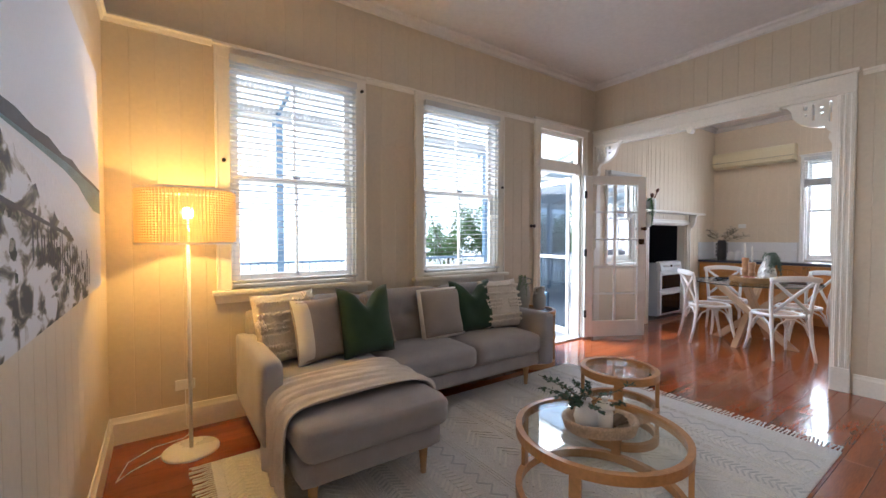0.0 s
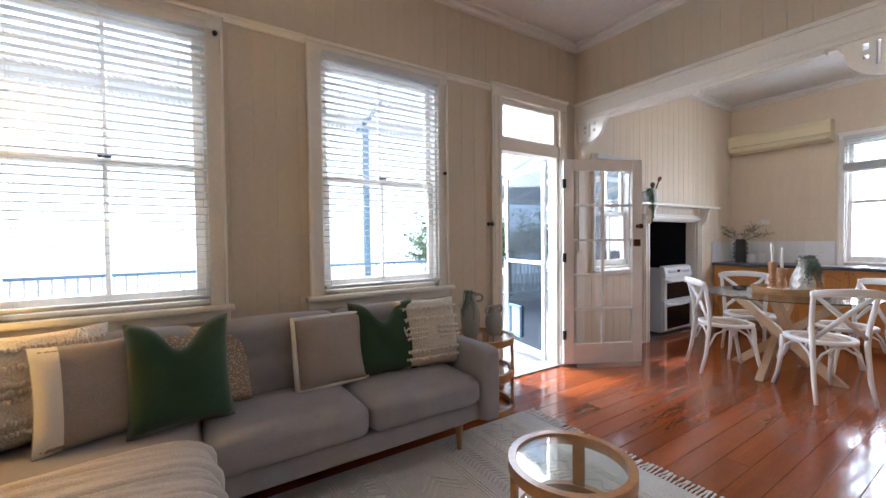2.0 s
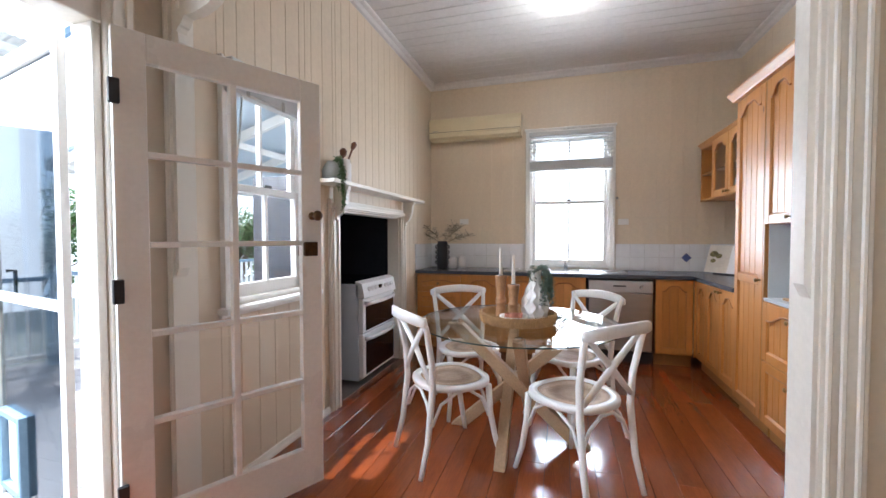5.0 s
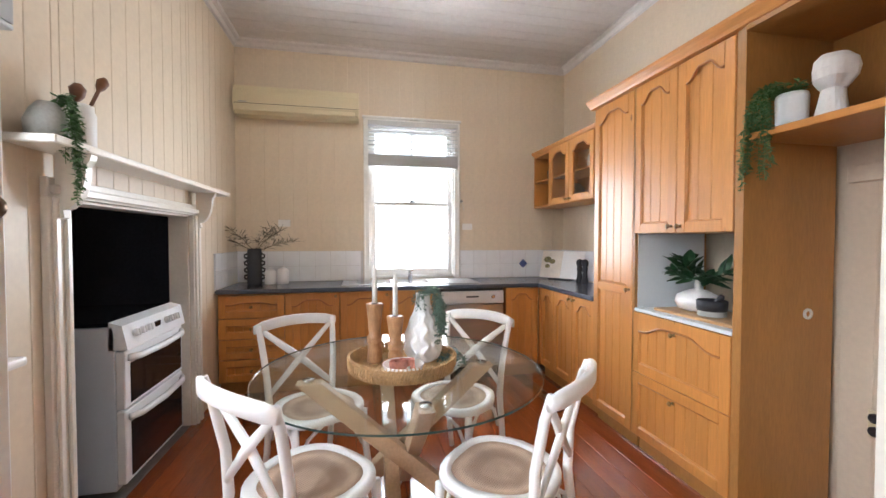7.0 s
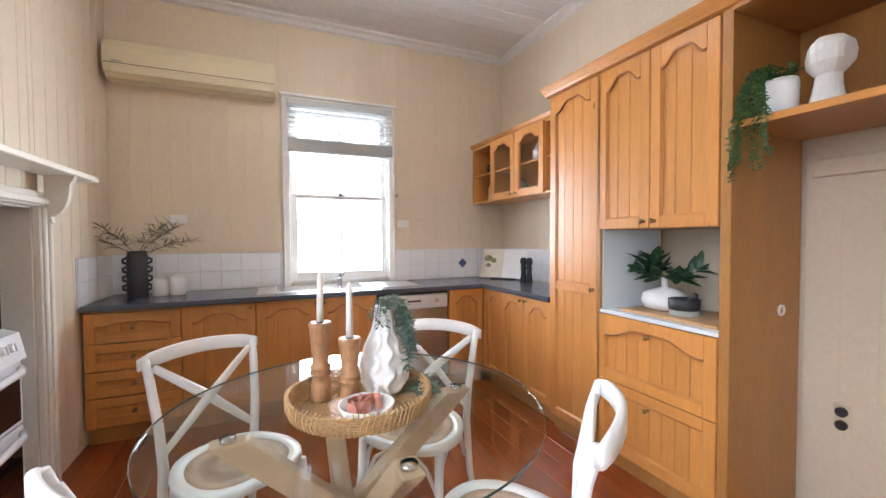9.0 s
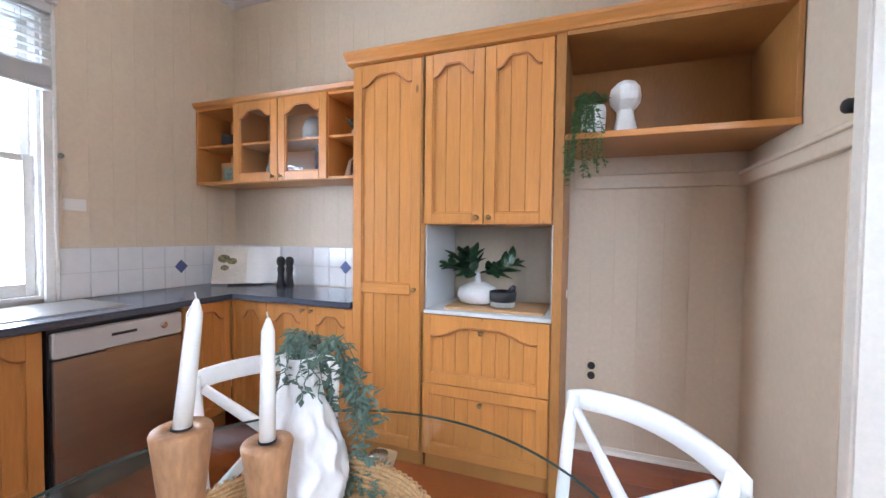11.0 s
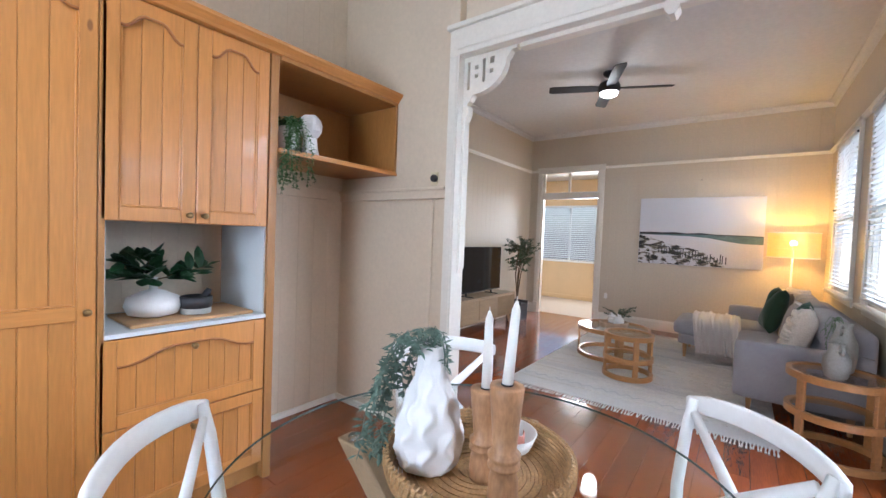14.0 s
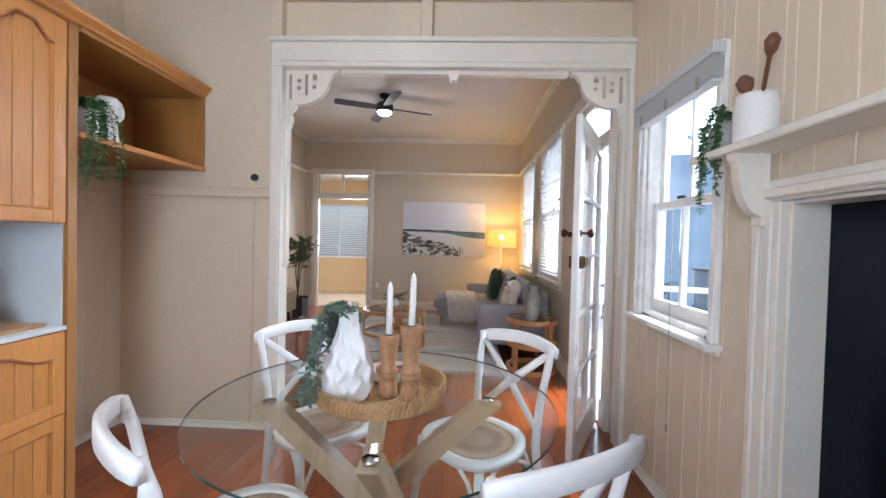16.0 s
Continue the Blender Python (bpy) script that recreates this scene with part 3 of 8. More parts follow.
# windows
def window(name, axis, face, u0, u1, z0, z1, into, cols, cas=0.09, sill=True, m=TRIM, label="cream double-hung sash window", ap=0.06, hood=True):
    """A double-hung sash window in its opening: into is the way out of the room."""
    w = thing(name, label, "window", kind="structure")

    def b(nm, u_0, u_1, d0, d1, z_0, z_1, mm=m, bev=0.003, lab=""):
        dims = (u_0, face + into * d0, z_0, u_1, face + into * d1, z_1) if axis == "y" else (face + into * d0, u_0, z_0, face + into * d1, u_1, z_1)
        return boxpart(nm, dims, mm, w, lab, bev)
    for u_0, u_1 in ((u0 - cas, u0 + 0.004), (u1 - 0.004, u1 + cas)):
        b("casing", u_0, u_1, -0.022, 0.0, z0 - 0.03, z1 + 0.0)
        b("casing_bead", u_0 + (0 if u_0 < u0 - 0.01 else cas - 0.014), u_0 + (0.018 if u_0 < u0 - 0.01 else cas + 0.004), -0.034, -0.021, z0 - 0.03, z1)
    if hood:
        b("head_casing", u0 - cas, u1 + cas, -0.024, 0.0, z1 - 0.004, z1 + 0.075)
        b("head_cap", u0 - cas - 0.012, u1 + cas + 0.012, -0.045, 0.0, z1 + 0.072, z1 + 0.095)
    for u_0, u_1 in ((u0, u0 + 0.022), (u1 - 0.022, u1)):
        b("jamb", u_0, u_1, 0.002, 0.112, z0, z1)
    b("head", u0, u1, 0.002, 0.112, z1 - 0.022, z1)
    if sill:
        b("sill", u0 - cas - 0.03, u1 + cas + 0.03, -0.075, 0.0, z0 - 0.045, z0 - 0.012, bev=0.012)
        b("apron", u0 - cas - 0.01, u1 + cas + 0.01, -0.02, 0.0, z0 - 0.045 - ap, z0 - 0.045)
    b("bottom_sill", u0, u1, 0.0, 0.14, z0 - 0.02, z0 + 0.02)
    zm = (z0 + z1) / 2 - 0.01
    for nm, za, zb, d in (("lower_sash", z0 + 0.02, zm + 0.02, 0.035), ("upper_sash", zm - 0.02, z1 - 0.022, 0.07)):
        ua, ub = u0 + 0.022, u1 - 0.022
        bmm = bmesh.new()
        rows = [(ua, ua + 0.045, za, zb), (ub - 0.045, ub, za, zb), (ua + 0.045, ub - 0.045, za, za + (0.07 if nm[0] == "l" else 0.04)), (ua + 0.045, ub - 0.045, zb - 0.04, zb)]
        for k in range(1, cols):
            c = ua + (ub - ua) * k / cols
            rows.append((c - 0.010, c + 0.010, za + 0.04, zb - 0.04))
        for p, q, r, s in rows:
            if axis == "y":
                box(bmm, p, face + into * d, r, q, face + into * (d + 0.033), s, 0.003)
            else:
                box(bmm, face + into * d, p, r, face + into * (d + 0.033), q, s, 0.003)
        sash = part(nm, bmm, m, w, "cream painted sash")
        g = b("pane", ua + 0.03, ub - 0.03, d + 0.014, d + 0.018, za + 0.03, zb - 0.03, GLASS, 0, "clear glass pane")
        g.parent = sash
        g.visible_shadow = False
    c = (u0 + u1) / 2
    b("sash_lock", c - 0.03, c + 0.03, 0.02, 0.036, zm + 0.02, zm + 0.035, BLACKM, 0.003, "dark metal sash lock")
    return w


window("window_1", "y", YN, *W1, 1, 2)
window("window_2", "y", YN, *W2, 1, 2)
window("window_3", "y", YN, *KW2, 1, 2, cas=0.05, hood=False, ap=0.02, m=WHITE, label="white double-hung kitchen sash window")
window("window_4", "x", XE, *KWE, 1, 2, cas=0.055, sill=False, m=WHITE, label="white kitchen sash window over the sink")



def blind(name, label, axis, at, u0, u1, ztop, zbot, pitch=0.043, stack=None, wide=0.048, tilt=-3):
    """A slatted blind: head rail, slats, bottom rail, tapes. stack: how many slats lie gathered on the bottom rail."""
    rz = 0 if axis == "y" else 90
    c = (u0 + u1) / 2
    t = thing(name, label, "window blind", *((c, at, ztop) if axis == "y" else (at, c, ztop)), rz)
    W = u1 - u0
    boxpart("head_rail", (-W / 2, -0.028, -0.05, W / 2, 0.028, 0.0), BLINDM, t, "white head rail", 0.004)
    bm = bmesh.new()
    box(bm, -W / 2 + 0.004, -wide / 2, -0.0014, W / 2 - 0.004, wide / 2, 0.0014)
    first = part("slat", bm, BLINDM, t)
    me = first.data
    zs = []
    z = -0.075
    gathered = (stack or 0) * 0.0045
    while ztop + z > zbot + gathered + 0.03:
        zs.append((z, tilt))
        z -= pitch
    for k in range(stack or 0):
        zs.append((-(ztop - zbot) + 0.024 + k * 0.0045, 0))
    first.matrix_basis = pose(0, 0, zs[0][0], zs[0][1], 0, 0)
    for z, a in zs[1:]:
        shared("slat", me, t, (0, 0, z), (a, 0, 0))
    boxpart("bottom_rail", (-W / 2 + 0.004, -0.026, -(ztop - zbot), W / 2 - 0.004, 0.026, -(ztop - zbot) + 0.018), BLINDM, t, "white bottom rail", 0.004)
    for u in (-W * 0.36, 0, W * 0.36):
        bm = bmesh.new()
        for d in (-0.027, 0.027):
            tube(bm, [(u, d, -0.05), (u, d, -(ztop - zbot) + 0.01)], 0.0012, 4)
        part("ladder_cord", bm, BLINDM, t, "white ladder cord")
        if stack:
            boxpart("tape_clip", (u - 0.012, -0.0275, -(ztop - zbot) + 0.004, u + 0.012, -0.0262, -(ztop - zbot) + 0.06), CERG, t, "grey cord clip")
    return t


blind("window_blind", "white slatted blind lowered over the window beside the floor lamp", "y", YN - 0.03, W1[0] + 0.0, W1[1] - 0.0, 2.555, 0.965)
blind("window_blind", "white slatted blind lowered over the window beside the doorway", "y", YN - 0.03, W2[0] + 0.0, W2[1] - 0.0, 2.555, 0.965)
blind("window_blind", "white slatted blind drawn up above the kitchen sink window", "x", XE - 0.04, 1.21, 2.15, 2.545, 2.08, stack=22)
blind("window_blind", "white slatted blind pulled up over the small kitchen window", "y", YN - 0.05, 5.08, 5.84, 2.19, 2.02, stack=20)


def cased(name, axis, face, side, u0, u1, ztop, w=0.105, t=0.024, label="cream moulded door casing"):
    c = thing(name, label, "door frame", kind="structure")

    def b(nm, a0, a1, z0, z1, d):
        dims = (a0, face, z0, a1, face - side * d, z1) if axis == "y" else (face, a0, z0, face - side * d, a1, z1)
        boxpart(nm, dims, TRIM, c, "", 0.004)
    for a0, a1 in ((u0 - w, u0), (u1, u1 + w)):
        b("jamb_casing", a0, a1, 0.2, ztop, t)
        b("plinth_block", a0 - 0.004, a1 + 0.004, 0.0, 0.2, t + 0.012)
        b("bead", a0 + 0.02, a0 + 0.034, 0.2, ztop, t + 0.006)
        b("bead", a1 - 0.034, a1 - 0.02, 0.2, ztop, t + 0.006)
    b("head_casing", u0 - w, u1 + w, ztop, ztop + 0.085, t)
    b("head_cap", u0 - w - 0.012, u1 + w + 0.012, ztop + 0.085, ztop + 0.108, t + 0.018)
    return c


# doorway to the deck
cased("door_frame", "y", YN, 1, DOORN[0], DOORN[1], 2.555)
d1 = thing("door_1", "open white french door with ten glass panes", "door", 4.525, 3.352, 0.03, -27.6, kind="structure")
DW, DH, DT = 0.825, 2.035, 0.036
bm = bmesh.new()
rows = [(0, 0.105, 0, DH), (DW - 0.105, DW, 0, DH), (0.105, DW - 0.105, 0, 0.20), (0.105, DW - 0.105, DH - 0.11, DH), (DW / 2 - 0.014, DW / 2 + 0.014, 0.2, DH - 0.11)]
for k in range(1, 5):
    z = 0.2 + (DH - 0.31) * k / 5
    rows += [(0.105, DW / 2 - 0.014, z - 0.012, z + 0.012), (DW / 2 + 0.014, DW - 0.105, z - 0.012, z + 0.012)]
for a, b, c, d in rows:
    box(bm, a, -DT / 2, c, b, DT / 2, d, 0.003)
leafo = part("door_leaf", bm, WHITE, d1, "white painted glazed door leaf")
for i in range(2):
    for k in range(5):
        a = 0.105 if i == 0 else DW / 2 + 0.014
        z = 0.2 + (DH - 0.31) * k / 5 + 0.012
        g = boxpart("pane", (a - 0.004, -0.003, z - 0.004, a + DW / 2 - 0.115, 0.001, z + (DH - 0.31) / 5 - 0.02), GLASS, leafo, "clear glass pane")
        g.visible_shadow = False
for s in (1, -1):
    bm = bmesh.new()
    lathe(bm, [(0.02, 0), (0.02, 0.004), (0.008, 0.008), (0.008, 0.035), (0.02, 0.045), (0.026, 0.058), (0.02, 0.07), (0.005, 0.074)], 14)
    k = part("door_knob", bm, BRONZE, d1, "dark bronze knob", True)
    k.matrix_basis = pose(DW - 0.05, s * DT / 2, 1.37, -90 * s, 0, 0)
    boxpart("lock_box", (DW - 0.10, s * DT / 2, 1.17, DW - 0.03, s * (DT / 2 + 0.022), 1.24), BRONZE, d1, "dark bronze rim lock", 0.004)
for z in (0.25, 1.02, 1.75):
    boxpart("hinge", (-0.012, -0.035, z, 0.022, -0.017, z + 0.09), BLACKM, d1, "black hinge", 0.003)
# upright jambs, transom bar and light over the door
tr = thing("transom_window", "cream fixed fanlight over the doorway", "window", kind="structure")
boxpart("transom_bar", (DOORN[0], YN - 0.006, 2.085, DOORN[1], YN + 0.112, 2.205), TRIM, tr, "", 0.004)
bm = bmesh.new()
for a in ((3.76, 3.82, 2.205, 2.555), (4.49, 4.54, 2.205, 2.555), (3.82, 4.49, 2.205, 2.225), (3.82, 4.49, 2.51, 2.555)):
    box(bm, a[0], YN + 0.02, a[2], a[1], YN + 0.06, a[3], 0.003)
part("transom_frame", bm, TRIM, tr)
g = boxpart("pane", (3.81, YN + 0.038, 2.215, 4.50, YN + 0.042, 2.52), GLASS, tr, "clear glass pane")
g.visible_shadow = False
for a, b in ((DOORN[0], DOORN[0] + 0.03), (DOORN[1] - 0.03, DOORN[1])):
    trim("door_jamb", a, YN + 0.002, 0.0, b, YN + 0.112, 2.085)
trim("threshold", DOORN[0], YN - 0.03, -0.02, DOORN[1], YN + 0.16, 0.018, m=DECKM, label="weathered timber threshold")

# screen door standing open outwards
sd = thing("screen_door", "grey security screen door with a cat flap, standing open outside", "door", 4.495, YN + 0.14, 0.02, 78, kind="structure")
bm = bmesh.new()
for a in ((0.05, 0.73, 0.99, 1.03), (0, 0.05, 0, 2.05), (0.73, 0.78, 0, 2.05), (0.05, 0.73, 0, 0.08), (0.05, 0.73, 1.98, 2.05)):
    box(bm, a[0], -0.014, a[2], a[1], 0.014, a[3], 0.002)
part("screen_frame", bm, RAILW, sd, "pale metal screen frame")
s_ = boxpart("screen_mesh", (0.04, -0.002, 0.07, 0.74, 0.002, 1.99), MESHG, sd, "dark tinted screen mesh")
bm = bmesh.new()
for a in ((0.44, 0.47, 0.14, 0.50), (0.66, 0.69, 0.14, 0.50), (0.47, 0.66, 0.14, 0.17), (0.47, 0.66, 0.47, 0.50)):
    box(bm, a[0], -0.03, a[2], a[1], 0.03, a[3], 0.004)
part("flap_frame", bm, BLUEP, sd, "slate blue cat flap frame")
boxpart("flap", (0.475, -0.004, 0.172, 0.655, 0.004, 0.468), PLASTW, sd, "pale cat flap")
bm = bmesh.new()
tube(bm, [(0.70, 0.02, 1.12), (0.70, 0.05, 1.12), (0.70, 0.05, 1.0), (0.70, 0.02, 1.0)], 0.008, 8)
part("handle", bm, BLACKM, sd, "black pull handle", True)

# doorway in the west wall
cased("door_frame", "x", XW, -1, DOORW[0], DOORW[1], 2.56, w=0.085)
tw = thing("transom_window", "cream fanlight of two panes over the hall doorway", "window", kind="structure")
boxpart("transom_bar", (XW - 0.1, DOORW[0], 2.10, XW + 0.006, DOORW[1], 2.215), TRIM, tw, "", 0.004)
bm = bmesh.new()
for a, b in ((DOORW[0], DOORW[0] + 0.04), (0.0, 0.04), (DOORW[1] - 0.04, DOORW[1])):
    box(bm, XW - 0.07, a, 2.215, XW - 0.03, b, 2.56, 0.003)
part("transom_frame", bm, TRIM, tw)
boxpart("pane", (XW - 0.052, DOORW[0], 2.215, XW - 0.048, DOORW[1], 2.56), GLASS, tw, "clear glass pane")
for a, b in ((DOORW[0], DOORW[0] + 0.025), (DOORW[1] - 0.025, DOORW[1])):
    trim("door_jamb", XW - 0.1, a, 0.0, XW - 0.002, b, 2.10)

# enclosed verandah beyond it
bw = wall("wall_verandah_back", "x", -2.3, -2.4, -2.0, 2.2, 0, 2.75, [(-1.75, 1.45, 0.89, 2.15)], TANW, "tan lined verandah wall")
wall("wall_verandah_side", "y", -2.0, -2.1, -2.4, XW - 0.1, 0, 2.75, [], TANW, "tan lined verandah wall")
wall("wall_verandah_side", "y", 2.2, 2.3, -2.4, XW - 0.1, 0, 2.75, [], TANW, "tan lined verandah wall")
trim("verandah_ceiling", -2.4, -2.1, 2.75, XW - 0.1, 2.3, 2.85, m=CEIL, label="white verandah ceiling")
trim("verandah_floor", -2.4, -2.1, -0.1, XW - 0.1, 2.3, 0.0, m=CARPET, label="beige carpeted verandah floor")
trim("baseboard", -2.3, -2.0, 0.0, -2.28, 2.2, 0.09, m=TANW, label="tan skirting board")
trim("cover_strip", -2.3, 0.03, 0.09, -2.29, 0.07, 0.85, m=TANW, label="tan cover strip")
trim("window_sill", -2.3, -1.8, 0.855, -2.26, 1.5, 0.89, m=TRIM, label="cream sill")
blind("window_blind", "white slatted blind lowered over the verandah window", "x", -2.26, -1.75, 1.45, 2.16, 0.905, pitch=0.045, tilt=40)
wv = thing("window_5", "cream verandah window behind a blind", "window", kind="structure")
for a, b in ((-1.75, -1.71), (-0.72, -0.68), (0.36, 0.40), (1.41, 1.45)):
    boxpart("window_frame", (-2.38, a, 0.89, -2.33, b, 2.15), TRIM, wv, "", 0.003)

# ---- arch with its fretwork ----
ar = thing("archway", "cream archway casing with cut-out fretwork brackets", "archway", kind="structure")
y0, y1, zt = ARCH[0], ARCH[1], ARCH[3]
for (fx, sg) in ((XA + 0.012, -1), (XK - 0.05, 1)):
    t = 0.034 if sg < 0 else 0.075
    a, b = fx, fx + sg * t
    wc_ = 0.115 if sg < 0 else 0.06
    boxpart("post_casing", (a, y0 - wc_, 0.0, b, y0, zt), TRIM, ar, "", 0.004)
    boxpart("post_casing", (a, y1, 0.0, b, YN - 0.001, zt), TRIM, ar, "", 0.003)
    if sg < 0:
        for d in (0.014, 0.046, 0.084):
            boxpart("post_bead", (b, y0 - d - 0.016, 0.2, b + sg * 0.009, y0 - d, zt), TRIM, ar, "", 0.004)
        boxpart("plinth_block", (b, y0 - 0.12, 0.0, b + sg * 0.012, y0 + 0.004, 0.2), TRIM, ar, "", 0.004)
    boxpart("head_casing", (a, y0 - wc_, zt, b, YN - 0.001, zt + 0.16), TRIM, ar, "", 0.004)
    boxpart("head_cap", (a, y0 - wc_ - 0.015, zt + 0.16, b + sg * 0.02, YN - 0.001, zt + 0.19), TRIM, ar, "", 0.004)
    boxpart("head_bead", (b, y0, zt + 0.03, b + sg * 0.008, y1, zt + 0.045), TRIM, ar, "", 0.003)
bx0, bx1 = XA - 0.002, XA + 0.046


def fret(side):
    """A scrolled bracket with pierced slots, with a long stop under it."""
    yy = (lambda d: y0 + d) if side > 0 else (lambda d: y1 - d)
    curve = [(0.0, 2.47)]
    curve += [(0.0, 2.17), (0.035, 2.17), (0.05, 2.195), (0.06, 2.20), (0.075, 2.225)]
    for k in range(9):
        a = math.radians(90 * k / 8)
        curve.append((0.085 + 0.22 * math.sin(a), 2.235 + 0.17 * (1 - math.cos(a))))
    curve += [(0.32, 2.425), (0.335, 2.45), (0.37, 2.455), (0.39, 2.47)]
    # the pierced board, in upright strips round its slots
    slots = [(0.035, 0.055, 2.27, 2.44), (0.09, 0.115, 2.385, 2.41), (0.09, 0.115, 2.335, 2.36), (0.145, 0.165, 2.30, 2.44), (0.195, 0.225, 2.40, 2.44), (0.195, 0.22, 2.345, 2.37)]

    def low(d):
        for (a, za), (b, zb) in zip(curve[1:], curve[2:]):
            if a <= d <= b and b > a:
                return za + (zb - za) * (d - a) / (b - a)
        return 2.17
    cuts = sorted({0.0, 0.39, *[c[0] for c in curve], *[s for q in slots for s in q[:2]]})
    bm = bmesh.new()
    for a, b in zip(cuts, cuts[1:]):
        if b - a < 1e-4:
            continue
        m = (a + b) / 2
        zs = [(None, 2.47)]
        hs = sorted([(q[2], q[3]) for q in slots if q[0] < m < q[1]])
        lo_a, lo_b = low(a + 1e-5), low(b - 1e-5)
        top = 2.47
        for s0, s1 in reversed(hs):
            prism(bm, [(yy(a), s1), (yy(b), s1), (yy(b), top), (yy(a), top)], "x", bx0, bx1)
            top = s0
        if min(top - lo_a, top - lo_b) > 0.001:
            prism(bm, [(yy(a), lo_a), (yy(b), lo_b), (yy(b), top), (yy(a), top)], "x", bx0, bx1)
    bmesh.ops.remove_doubles(bm, verts=bm.verts, dist=0.0003)
    part("fretwork_bracket", bm, TRIM, ar, "cream pierced timber bracket")
    bm = bmesh.new()
    st = [(yy(0), 2.17), (yy(0.05), 2.17), (yy(0.055), 2.13), (yy(0.03), 2.08), (yy(0.03), 1.16), (yy(0.012), 1.12), (yy(0), 1.12)]
    prism(bm, st, "x", bx0 - 0.004, bx1 + 0.004)
    part("bracket_stop", bm, TRIM, ar, "cream scrolled stop")


fret(1)
fret(-1)
boxpart("head_rail", (bx0 - 0.008, y0 + 0.39, 2.445, bx1 + 0.008, y1 - 0.39, 2.475), TRIM, ar, "", 0.003)
bm = bmesh.new()
prism(bm, [(2.22, 2.47), (2.22, 2.43), (2.238, 2.405), (2.262, 2.405), (2.28, 2.43), (2.28, 2.47)], "x", bx0 - 0.015, bx1 + 0.015)
part("centre_drop", bm, TRIM, ar, "cream centre drop")
boxpart("arch_lining", (XA - 0.02, y0, 0, XK + 0.02, y0 + 0.012, zt), TRIM, ar)
boxpart("arch_lining", (XA - 0.02, y1 - 0.012, 0, XK + 0.02, y1, zt), TRIM, ar)
# studs and rails on the kitchen side over the arch, dado on its wall
for yb in (1.03, 2.03):
    trim("wall_stud", XK - 0.05, yb, 2.66, XK + 0.02, yb + 0.075, ZC - 0.07, m=WALLK, label="cream exposed stud")
trim("wall_rail", XK - 0.05, 1.105, 2.93, XK - 0.005, 2.03, 2.99, m=WALLK, label="cream cross rail")
trim("wall_rail", XK - 0.05, 2.105, 2.93, XK - 0.005, YN, 2.99, m=WALLK, label="cream cross rail")
trim("dado_rail", XK - 0.05, YK, 1.60, XK - 0.012, 1.035, 1.665, m=WALLK, label="cream dado rail")
trim("dado_rail", XK - 0.012, YK, 1.655, XK + 0.004, 1.02, 1.675, m=WALLK, label="cream dado rail")
trim("dado_rail", XK - 0.03, YK + 0.001, 1.60, 5.72, YK + 0.03, 1.68, m=WALLK, label="cream dado rail")
trim("cover_strip", XK - 0.05, 0.885, 0.04, XK - 0.035, 0.905, 1.6, m=WALLK, label="cream cover strip")

# ---- kitchen units ----


